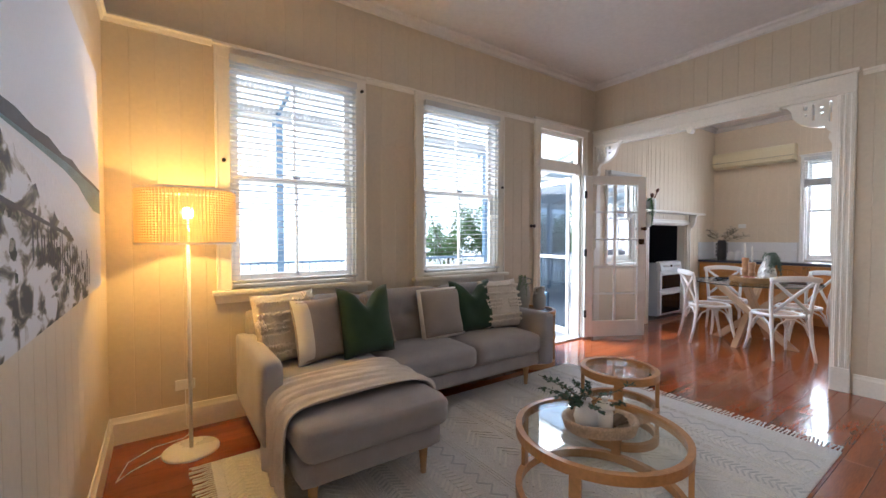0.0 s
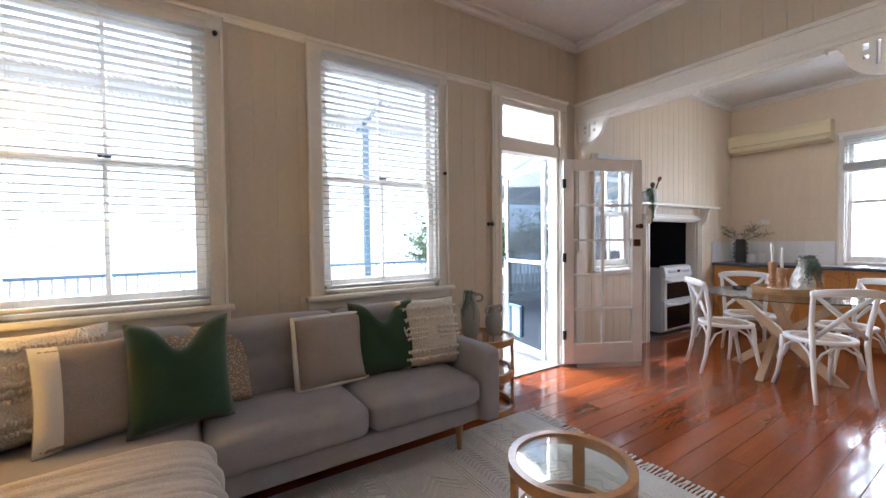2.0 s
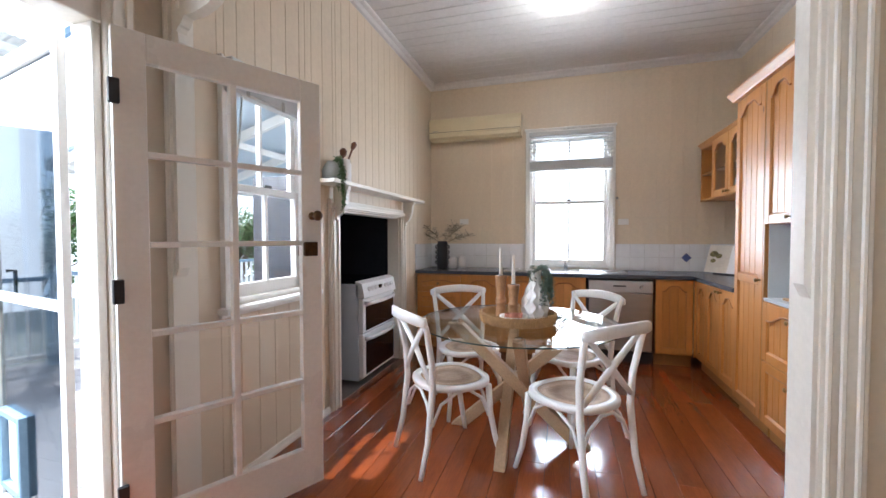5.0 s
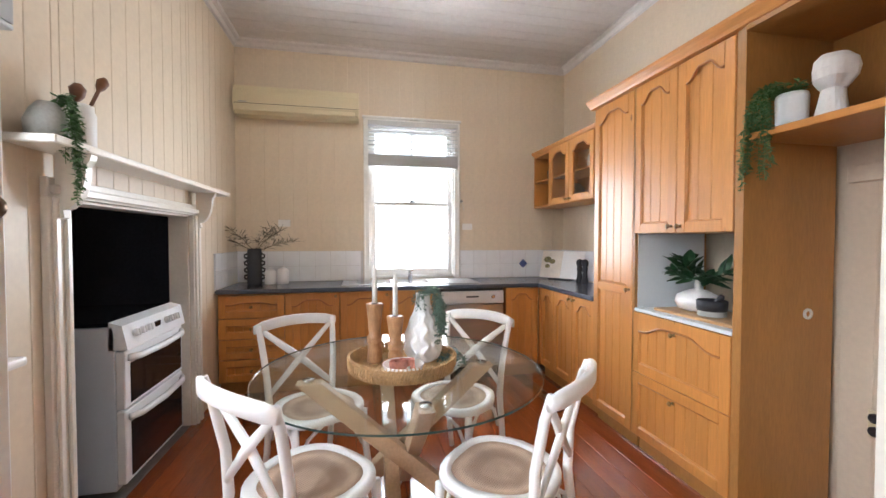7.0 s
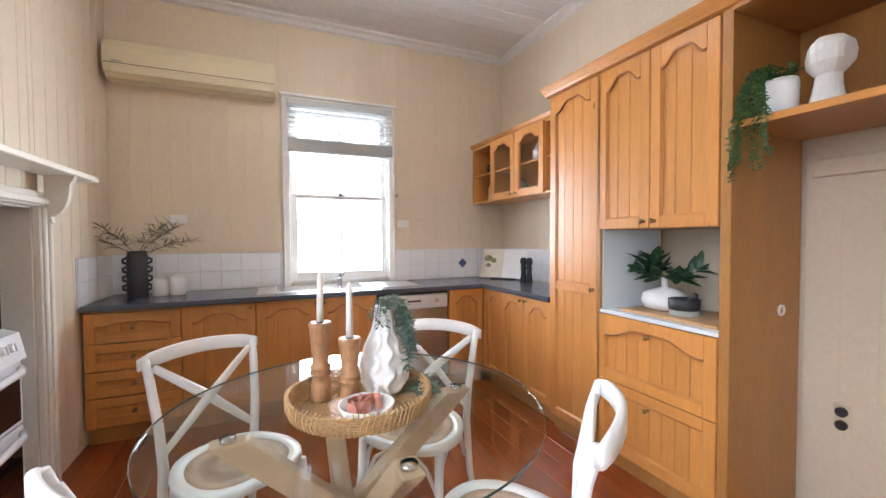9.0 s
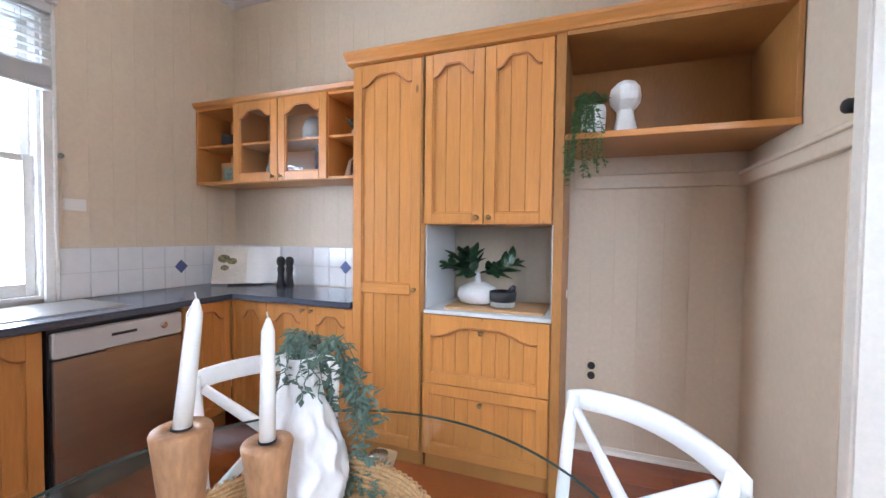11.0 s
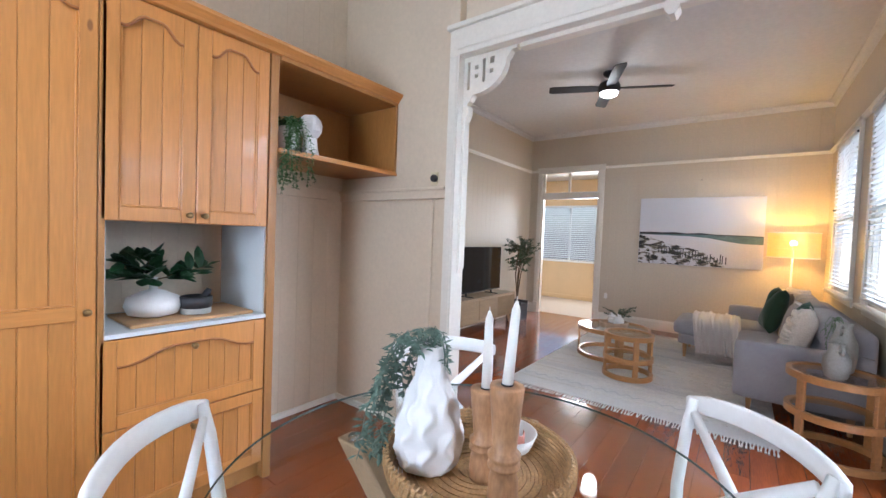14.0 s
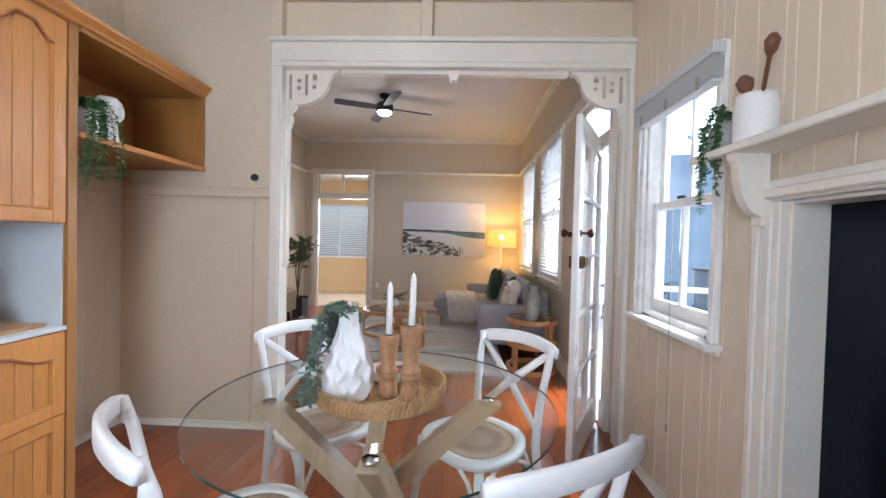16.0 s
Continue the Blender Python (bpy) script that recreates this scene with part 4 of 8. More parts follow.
def door_front(parent, x, z, w, h, arch=0.055, horiz=False, name="door", two=None, glass_=False, knob="r", kz=None, m=None):
    """A cathedral door: frame with an arched top rail, grooved boards behind, a brass knob."""
    fr, th = 0.058, 0.024
    d = new(name)
    bm = bmesh.new()
    box(bm, 0, 0, 0, fr, th, h, 0.003)
    box(bm, w - fr, 0, 0, w, th, h, 0.003)
    box(bm, fr, 0, 0, w - fr, th, fr, 0.003)
    n = 14
    iw = w - 2 * fr
    low = []
    for k in range(n + 1):
        u = k / n
        e = min(u, 1 - u) * 2
        s = 0 if e < 0.12 else min(1, (e - 0.12) / 0.6)
        s = s * s * (3 - 2 * s)
        low.append((fr + u * iw, h - fr - arch * (1 - s)))
    prism(bm, [(fr, h), *low, (w - fr, h)][::-1], "y", 0.0, th)
    d_me = bpy.data.meshes.new(name)
    bmesh.ops.recalc_face_normals(bm, faces=bm.faces)
    bm.to_mesh(d_me)
    bm.free()
    d_me.materials.append(m or PINE)
    bpy.data.objects.remove(d)
    d = new(name, d_me)
    d.parent = parent
    d.matrix_basis = pose(x, -0.0, z)
    splits = [(fr, h)] if not two else [(fr, two - fr / 2), (two + fr / 2, h)]
    if two:
        boxpart("lock_rail", (fr, -0.0005, two - fr / 2, w - fr, th, two + fr / 2), PINEH, d, "", 0.003)
    # moulding inside the frame
    bm = bmesh.new()
    for za, zb in splits:
        box(bm, fr, 0.005, za, fr + 0.008, th, zb - 0.01, 0.003)
        box(bm, w - fr - 0.008, 0.005, za, w - fr, th, zb - 0.01, 0.003)
        box(bm, fr + 0.008, 0.005, za, w - fr - 0.008, th, za + 0.008, 0.003)
    part("moulding", bm, PINE, d)
    bm = bmesh.new()
    tube(bm, [(u, 0.002, w_ - 0.002) for u, w_ in low] if arch > 0.01 else [(u, 0.004, w_) for u, w_ in (low[0], low[-1])], 0.0065 if arch > 0.01 else 0.005, 6)
    part("arch_moulding", bm, PINEL, d, "", True)
    if glass_:
        g = boxpart("pane", (fr - 0.004, 0.010, fr - 0.004, w - fr + 0.004, 0.013, h - 0.02), GLASS, d, "clear glass pane")
        g.visible_shadow = False
    else:
        nb = max(2, round(iw / 0.072))
        bwid = (iw + 0.008) / nb
        bm = bmesh.new()
        box(bm, 0.0008, 0.013, fr - 0.01, bwid - 0.0008, th - 0.002, h - 0.006, 0.0025)
        o = part("panel_board", bm, PINE, d)
        o.matrix_basis = pose(fr - 0.004, 0, 0)
        for k in range(1, nb):
            shared("panel_board", o.data, d, (fr - 0.004 + bwid * k, 0, 0))
    if knob:
        kx = {"l": 0.03, "r": w - 0.03, "c": w / 2}[knob]
        bm = bmesh.new()
        lathe(bm, [(0.010, 0), (0.010, 0.002), (0.005, 0.005), (0.005, 0.014), (0.012, 0.02), (0.014, 0.026), (0.009, 0.032), (0.002, 0.033)], 12)
        k = part("knob", bm, BRASS, d, "small brass knob", True)
        k.matrix_basis = pose(kx, -0.0, kz if kz is not None else h - fr / 2, 90, 0, 0)
    return d


def drawer_front(parent, x, z, w, h, arch=0.0, name="drawer"):
    return door_front(parent, x, z, w, h, arch or 0.0001, name=name, knob="c", kz=h - 0.075 if h > 0.3 else h / 2)


GR = "kitchen cabinets"
# run under the east window: front faces west, units set along -y
XC = 7.88


def east_unit(label, y_hi, y_lo, rows, z0=0.115, z1=0.868):
    u = thing("base_cabinet", label, "kitchen cabinet", XC, y_hi, 0, -90, GR)
    w = y_hi - y_lo
    bm = bmesh.new()
    box(bm, 0.0, 0.022, z0 - 0.005, w, XE - XC - 0.01, z1)
    part("body", bm, PINED, u)
    boxpart("kickboard", (0, 0.06, 0.0, w, 0.075, z0 - 0.005), PINED, u, "", 0.0)
    rows(u, w)
    return u


def rows_dr(u, w):
    z = 0.122
    for hh in (0.19, 0.17, 0.175, 0.195):
        drawer_front(u, 0.004, z, w - 0.008, hh - 0.004, arch=0.02 if hh == 0.195 else 0)
        z += hh + 0.002


east_unit("pine drawer unit with four drawers in the kitchen corner", 3.40, 2.87, rows_dr)
east_unit("pine base cabinet with an arched panel door under the worktop", 2.87, 2.41, lambda u, w: door_front(u, 0.003, 0.122, w - 0.006, 0.742, knob="r"))
east_unit("pine base cabinet with an arched panel door below the sink", 2.41, 1.965, lambda u, w: door_front(u, 0.003, 0.122, w - 0.006, 0.742, knob="r"))
east_unit("pine base cabinet with an arched panel door beside the dishwasher", 1.965, 1.52, lambda u, w: door_front(u, 0.003, 0.122, w - 0.006, 0.742, knob="l"))
east_unit("narrow pine cabinet with an arched panel door in the corner", 0.865, 0.53, lambda u, w: door_front(u, 0.003, 0.122, w - 0.006, 0.742, knob=""))

dwm = thing("dishwasher", "silver dishwasher with a steel door under the worktop", "dishwasher", XC - 0.01, 1.50, 0, -90)
boxpart("body", (0, 0.03, 0.1, 0.615, 0.58, 0.865), BLACKM, dwm)
boxpart("steel_door", (0.005, 0.0, 0.13, 0.61, 0.03, 0.72), STEEL, dwm, "brushed steel door", 0.006)
boxpart("control_panel", (0.005, -0.008, 0.725, 0.61, 0.03, 0.845), mat("silver_plastic", (0.55, 0.54, 0.53), 0.35, 0.02, 3, 0.02), dwm, "silver control panel", 0.008)
bm = bmesh.new()
prism(bm, [(0.2, 0.73), (0.42, 0.73), (0.37, 0.70), (0.25, 0.70)], "y", -0.012, 0.002)
part("door_grip", bm, STEEL, dwm, "recessed steel grip")
bm = bmesh.new()
lathe(bm, [(0.018, 0), (0.018, 0.012), (0.014, 0.016), (0.003, 0.016)], 18)
part("dial", bm, CHROME, dwm, "round dial").matrix_basis = pose(0.50, -0.008, 0.79, 90, 0, 0)
boxpart("display_strip", (0.24, -0.0095, 0.785, 0.36, -0.007, 0.80), BLACKM, dwm, "small dark display")
boxpart("kickboard", (0, 0.05, 0.0, 0.615, 0.065, 0.1), BLACKM, dwm)

# short run on the south side
su = thing("base_cabinet", "pine corner base cabinet with three arched panel doors beside the pantry", "kitchen cabinet", 7.878, 0.515, 0, 180, GR)
boxpart("body", (0, 0.022, 0.11, 0.945, 0.505, 0.868), PINED, su)
boxpart("corner_post", (-0.004, -0.012, 0.11, 0.018, 0.03, 0.868), PINE, su)
boxpart("kickboard", (0, 0.06, 0, 0.955, 0.075, 0.11), PINED, su)
door_front(su, 0.02, 0.122, 0.26, 0.742, knob="")
door_front(su, 0.285, 0.122, 0.325, 0.742, knob="r")
door_front(su, 0.615, 0.122, 0.325, 0.742, knob="l")

wt = thing("worktop", "charcoal laminate worktop with a rounded front edge", "worktop")
bm = bmesh.new()
poly = [(XC - 0.025, 3.41), (XC - 0.025, 0.545), (6.935, 0.545), (6.935, 0.002), (XE, 0.002), (XE, 3.41)]
prism(bm, poly, "z", 0.872, 0.908)
bmesh.ops.bevel(bm, geom=[e for e in bm.edges if abs(e.verts[0].co.z - e.verts[1].co.z) < 1e-4], offset=0.008, segments=3, affect="EDGES")
part("slab", bm, STONE, wt)
sk = thing("kitchen_sink", "stainless steel sink with a drainer set in the worktop", "sink", 8.2, 1.75, 0.908)
bm = bmesh.new()
ringpts = [(-0.22, -0.65), (0.22, -0.65), (0.22, 0.65), (-0.22, 0.65)]
prism(bm, ringpts, "z", 0.0, 0.006)
part("drainer", bm, STEEL, sk, "pressed steel drainer")
bm = bmesh.new()
for cy in (0.35, -0.02):
    box(bm, -0.17, cy - 0.16, 0.006, 0.17, cy + 0.16, 0.009, 0.003)
part("basin_rim", bm, CHROME, sk, "polished basin rim")
tap = thing("mixer_tap", "chrome mixer tap behind the sink", "tap", 8.43, 1.72, 0.914)
bm = bmesh.new()
tube(bm, [(0, 0, 0), (0, 0, 0.07), (-0.03, 0, 0.10), (-0.10, 0, 0.115), (-0.16, 0, 0.09)], [0.022, 0.016, 0.012, 0.011, 0.010], 10)
part("spout", bm, CHROME, tap, "", True)
bm = bmesh.new()
lathe(bm, [(0.016, 0.0), (0.02, 0.02), (0.012, 0.035), (0.002, 0.036)], 12, (0, 0, 0.075))
part("lever", bm, CHROME, tap, "", True)


# tall run: pantry, nook tower, open shelf
def side(parent, *dims):
    return boxpart("panel", dims, PINED, parent, "", 0.001)


TY = 0.535
pan = thing("pantry_cabinet", "tall pine pantry cabinet with a grooved arched door", "kitchen cabinet", 6.93, TY, 0, 180, GR)
boxpart("body", (0, 0.022, 0.10, 0.435, TY - 0.005, 2.285), PINE, pan)
boxpart("kickboard", (0, 0.05, 0, 0.435, 0.065, 0.10), PINED, pan)
door_front(pan, 0.003, 0.105, 0.43, 2.17, arch=0.06, two=0.90, kz=0.905)
tow = thing("oven_tower", "tall pine cabinet with a pale open nook above wide drawers", "kitchen cabinet", 6.49, TY, 0, 180, GR)
TWW = 0.745
for dims in ((-0.004, 0.0, 0.10, 0.018, TY - 0.005, 2.285), (TWW - 0.045, 0.0, 0.0, TWW, TY - 0.005, 2.285)):
    boxpart("side_panel", dims, PINE if dims[0] == 0 else PINED, tow, "", 0.002)
boxpart("lower_carcass", (0.018, 0.022, 0.10, TWW - 0.045, TY - 0.005, 0.885), PINED, tow)
boxpart("upper_carcass", (0.018, 0.022, 1.37, TWW - 0.045, TY - 0.005, 2.285), PINED, tow)
NOOK = mat("pale_blue_white_melamine", (0.70, 0.74, 0.76), 0.4, 0.02, 3, 0.03)
boxpart("nook_shelf", (0.018, 0.0, 0.885, TWW - 0.045, TY - 0.03, 0.905), NOOK, tow, "white melamine shelf", 0.002)
boxpart("nook_lining", (0.018, 0.022, 0.905, 0.026, TY - 0.03, 1.37), NOOK, tow, "white melamine lining")
boxpart("nook_lining", (TWW - 0.053, 0.022, 0.905, TWW - 0.045, TY - 0.03, 1.37), NOOK, tow, "white melamine lining")
boxpart("kickboard", (0.018, 0.05, 0, TWW - 0.045, 0.065, 0.10), PINED, tow)
door_front(tow, 0.003, 1.372, 0.342, 0.905, arch=0.06, knob="r", kz=0.035)
door_front(tow, 0.349, 1.372, 0.342, 0.905, arch=0.06, knob="l", kz=0.035)
drawer_front(tow, 0.003, 0.505, 0.69, 0.375, arch=0.055)
drawer_front(tow, 0.003, 0.105, 0.69, 0.395, arch=0.0)
ops = thing("open_shelf", "open orange timber shelf unit bridging over the empty fridge space", "shelf", 5.742, 0.548, 0, 180, GR)
OW = 5.742 - 4.84
boxpart("top_panel", (0, 0, 2.262, OW, 0.545, 2.285), PINED, ops, "", 0.002)
boxpart("shelf_board", (0, 0, 1.775, OW, 0.545, 1.797), PINED, ops, "", 0.003)
boxpart("side_panel", (OW - 0.022, 0.0, 1.797, OW, 0.545, 2.262), PINED, ops, "", 0.002)
boxpart("back_panel", (0, 0.50, 1.797, OW - 0.022, 0.51, 2.262), PINED, ops, "", 0.0)
boxpart("front_edge", (0, -0.008, 1.77, OW, 0.0, 1.80), PINEH, ops, "", 0.003)
cn = thing("cabinet_cornice", "moulded pine cornice along the tall cabinets", "cornice", group=GR)
bm = bmesh.new()
prof = [(0, 2.285), (0.012, 2.287), (0.02, 2.30), (0.045, 2.325), (0.05, 2.34), (0, 2.34), (-0.05, 2.34), (-0.05, 2.285)]
prism(bm, [(TY + 0.008 + a, z) for a, z in prof], "x", 4.84, 6.96)
part("moulding", bm, PINEH, cn)

# wall cabinet with two glass doors between open shelves
wc = thing("wall_cabinet", "pine wall cabinet with two arched glass doors between open shelves", "kitchen cabinet", 8.475, 0.315, 1.675, 180, GR)
WW, WH, WD = 8.475 - 6.935, 0.575, 0.31
boxpart("bottom_panel", (0, 0, 0, WW, WD, 0.02), PINEH, wc, "", 0.002)
boxpart("top_panel", (0, 0, WH - 0.02, WW, WD, WH), PINEH, wc, "", 0.002)
boxpart("back_panel", (0, WD - 0.012, 0.02, WW, WD, WH - 0.02), PINED, wc)
for x in (0.0, 0.395, 1.195, WW - 0.02):
    boxpart("upright", (x, 0, 0.02, x + 0.02, WD - 0.012, WH - 0.02), PINE, wc, "", 0.002)
for a, b in ((0.02, 0.395), (0.415, 1.195), (1.215, WW - 0.02)):
    boxpart("shelf", (a, 0.006, 0.275, b, WD - 0.012, 0.292), PINEH, wc, "", 0.002)
for x, k in ((0.40, "r"), (0.81, "l")):
    dd = door_front(wc, x, 0.004, 0.402, WH - 0.008, arch=0.05, glass_=True, knob=k, kz=0.03)
    dd.matrix_basis = pose(x, -0.022, 0.004)
bm = bmesh.new()
prism(bm, [(-0.0, WH), (-0.02, WH + 0.01), (-0.035, WH + 0.035), (0.06, WH + 0.035), (0.06, WH)], "x", -0.0, WW)
part("moulding", bm, PINEH, wc, "moulded pine cornice")

# ---- stove in its alcove ----
al = thing("stove_alcove", "stove alcove with a dark back and a cream surround", "fireplace surround", kind="structure")
boxpart("back_panel", (REC[0] - 0.05, 4.12, -0.02, REC[1] + 0.05, 4.14, 1.75), DARKP, al, "dark back panel")
boxpart("side_panel", (REC[0] - 0.05, YN + 0.115, -0.02, REC[0] - 0.03, 4.12, 1.75), DARKP, al, "dark side panel")
boxpart("side_panel", (REC[1] + 0.03, YN + 0.115, -0.02, REC[1] + 0.05, 4.12, 1.75), DARKP, al, "dark side panel")
boxpart("alcove_top", (REC[0] - 0.05, YN + 0.115, 1.75, REC[1] + 0.05, 4.14, 1.77), DARKP, al, "dark alcove top")
boxpart("hearth", (REC[0] - 0.02, YN + 0.005, -0.03, REC[1] + 0.02, 4.12, 0.006), mat("grey_hearth", (0.17, 0.15, 0.14), 0.6, 0.2, 8, 0.3), al, "grey hearth slab")
for a, b in ((REC[0], REC[0] + 0.012), (REC[1] - 0.012, REC[1])):
    boxpart("jamb_lining", (a, YN + 0.001, 0.006, b, YN + 0.125, REC[3]), TRIM, al, "", 0.002)
boxpart("head_lining", (REC[0] + 0.012, YN + 0.001, REC[3] - 0.012, REC[1] - 0.012, YN + 0.125, REC[3]), TRIM, al, "", 0.002)
for a, b in ((REC[0] - 0.125, REC[0]), (REC[1], REC[1] + 0.125)):
    boxpart("surround_casing", (a, YN - 0.03, 0, b, YN, REC[3]), TRIM, al, "", 0.004)
    for d in (0.015, 0.075):
        boxpart("bead", (a + d, YN - 0.044, 0, a + d + 0.03, YN - 0.0295, REC[3]), TRIM, al, "", 0.005)
boxpart("surround_head", (REC[0] - 0.125, YN - 0.03, REC[3], REC[1] + 0.125, YN, REC[3] + 0.075), TRIM, al, "", 0.004)
boxpart("head_bead", (REC[0] - 0.125, YN - 0.05, REC[3] + 0.01, REC[1] + 0.125, YN - 0.0295, REC[3] + 0.045), TRIM, al, "", 0.006)
ms = thing("mantel_shelf", "cream mantel shelf on scrolled brackets over the stove", "mantel shelf", kind="structure")
boxpart("shelf_board", (5.86, YN - 0.17, 1.668, 7.73, YN - 0.001, 1.698), TRIM, ms, "", 0.005)
for xb in (REC[0] - 0.09, REC[1] + 0.05):
    bm = bmesh.new()
    pts = [(YN - 0.03, 1.668), (YN - 0.155, 1.668), (YN - 0.15, 1.645), (YN - 0.14, 1.63)]
    for k in range(7):
        a = math.radians(90 * k / 6)
        pts.append((YN - 0.055 - 0.08 * math.cos(a), 1.62 - 0.17 * math.sin(a)))
    pts += [(YN - 0.06, 1.42), (YN - 0.03, 1.41)]
    prism(bm, pts, "x", xb, xb + 0.04)
    part("scroll_bracket", bm, TRIM, ms, "cream scrolled bracket")

sv = thing("stove", "white freestanding stove with two dark glass doors and black hob", "stove", 6.56, YN + 0.01, 0.006, 0)
SW = 0.68
boxpart("body", (0, 0.03, 0.03, SW, 0.60, 0.88), ENAMEL, sv, "white enamel body", 0.004)
boxpart("hob", (0.0, 0.055, 0.88, SW, 0.60, 0.898), BLACK, sv, "black glass hob", 0.004)
bm = bmesh.new()
prism(bm, [(-0.03, 0.76), (-0.005, 0.885), (0.055, 0.905), (0.055, 0.76)], "x", 0.0, SW)
part("control_panel", bm, ENAMELW, sv, "white slanted control panel")
for z0_, z1_ in ((0.45, 0.75), (0.06, 0.44)):
    d = boxpart("oven_door", (0.004, -0.012, z0_, SW - 0.004, 0.03, z1_), ENAMELW, sv, "white framed oven door", 0.005)
    boxpart("oven_glass", (0.055, -0.0165, z0_ + 0.02, SW - 0.03, -0.011, z1_ - 0.07), BLACK, d, "black oven glass", 0.002)
    bm = bmesh.new()
    tube(bm, [(0.03, -0.02, z1_ - 0.035), (0.09, -0.045, z1_ - 0.04), (SW / 2, -0.055, z1_ - 0.045), (SW - 0.09, -0.045, z1_ - 0.04), (SW - 0.03, -0.02, z1_ - 0.035)], 0.016, 8, 1.2)
    part("oven_handle", bm, ENAMELW, d, "white bow handle", True)
for x in (0.10, 0.165, 0.23, 0.44, 0.505, 0.57):
    bm = bmesh.new()
    lathe(bm, [(0.021, 0), (0.019, 0.02), (0.004, 0.021)], 16)
    box(bm, -0.004, -0.019, 0.018, 0.004, 0.019, 0.028, 0.002)
    part("control_knob", bm, ENAMELW, sv, "white turning knob").matrix_basis = pose(x, -0.017, 0.83, 78, 0, 0)
boxpart("display", (0.31, -0.021, 0.815, 0.37, -0.012, 0.845), BLACK, sv, "small black display").matrix_basis = pose(0, 0, 0, 0, 0, 0)

# ---- sofa ----
SOFAFIT = Matrix(((0.949, 0, 0, 0.057), (0, 0.947, 0, 0.178), (0, 0, 1, 0), (0, 0, 0, 1)))
sofa = thing("sofa", "grey cloth corner sofa with a chaise, on turned oak legs", "sofa", 0, 0, 0)
sofa.matrix_basis = SOFAFIT


def puffpart(name, dims, parent, r=0.05, crown=0.02, n=10, m=GREYF, label=""):
    bm = bmesh.new()
    puff(bm, *dims, r=r, crown=crown, n=n)
    return part(name, bm, m, parent, label, True)


puffpart("armrest", (0.53, 2.40, 0.17, 0.66, 3.34, 0.625), sofa, 0.035, 0.0)
puffpart("armrest", (2.955, 2.50, 0.17, 3.085, 3.34, 0.625), sofa, 0.035, 0.0)
puffpart("base", (0.60, 1.90, 0.17, 1.385, 3.30, 0.295), sofa, 0.03, 0.0)
puffpart("base", (1.385, 2.56, 0.17, 2.955, 3.30, 0.295), sofa, 0.03, 0.0)
puffpart("chaise_cushion", (0.60, 1.85, 0.285, 1.42, 3.08, 0.455), sofa, 0.06, 0.02, 14)
puffpart("seat_cushion", (1.425, 2.52, 0.285, 2.19, 3.08, 0.455), sofa, 0.06, 0.025, 12)
puffpart("seat_cushion", (2.195, 2.52, 0.285, 2.95, 3.08, 0.455), sofa, 0.06, 0.025, 12)
puffpart("back_frame", (0.60, 3.20, 0.17, 3.02, 3.36, 0.78), sofa, 0.04, 0.0)


def tufted(x0, x1):
    """A back cushion with a row of pulled buttons."""
    bm = bmesh.new()
    puff(bm, x0, 3.03, 0.42, x1, 3.22, 0.855, r=0.06, crown=0.015, n=22)
    w = x1 - x0
    for v in bm.verts:
        if v.co.y < 3.10:
            for k in (0.2, 0.5, 0.8):
                d = math.hypot(v.co.x - (x0 + w * k), (v.co.z - 0.66))
                v.co.y += 0.035 * math.exp(-(d / 0.055) ** 2)
            v.co.y += 0.016 * math.exp(-((v.co.z - 0.66) / 0.02) ** 2)
    part("back_cushion", bm, GREYF, sofa, "buttoned grey back cushion", True)


tufted(0.66, 1.42)
tufted(1.425, 2.19)
tufted(2.195, 2.955)
bm = bmesh.new()
lathe(bm, [(0.016, 0.0), (0.028, 0.17)], 14)
legm = part("leg", bm, OAK, sofa, "tapered light oak leg", True)
legm.matrix_basis = pose(1.31, 1.98, 0.009)
for p in ((0.68, 1.98), (2.83, 2.62), (0.68, 3.25), (2.9, 3.25), (1.5, 2.66)):
    shared("leg", legm.data, sofa, (*p, 0.009 if p[1] < 2.8 else 0.0))["label"] = "tapered light oak leg"


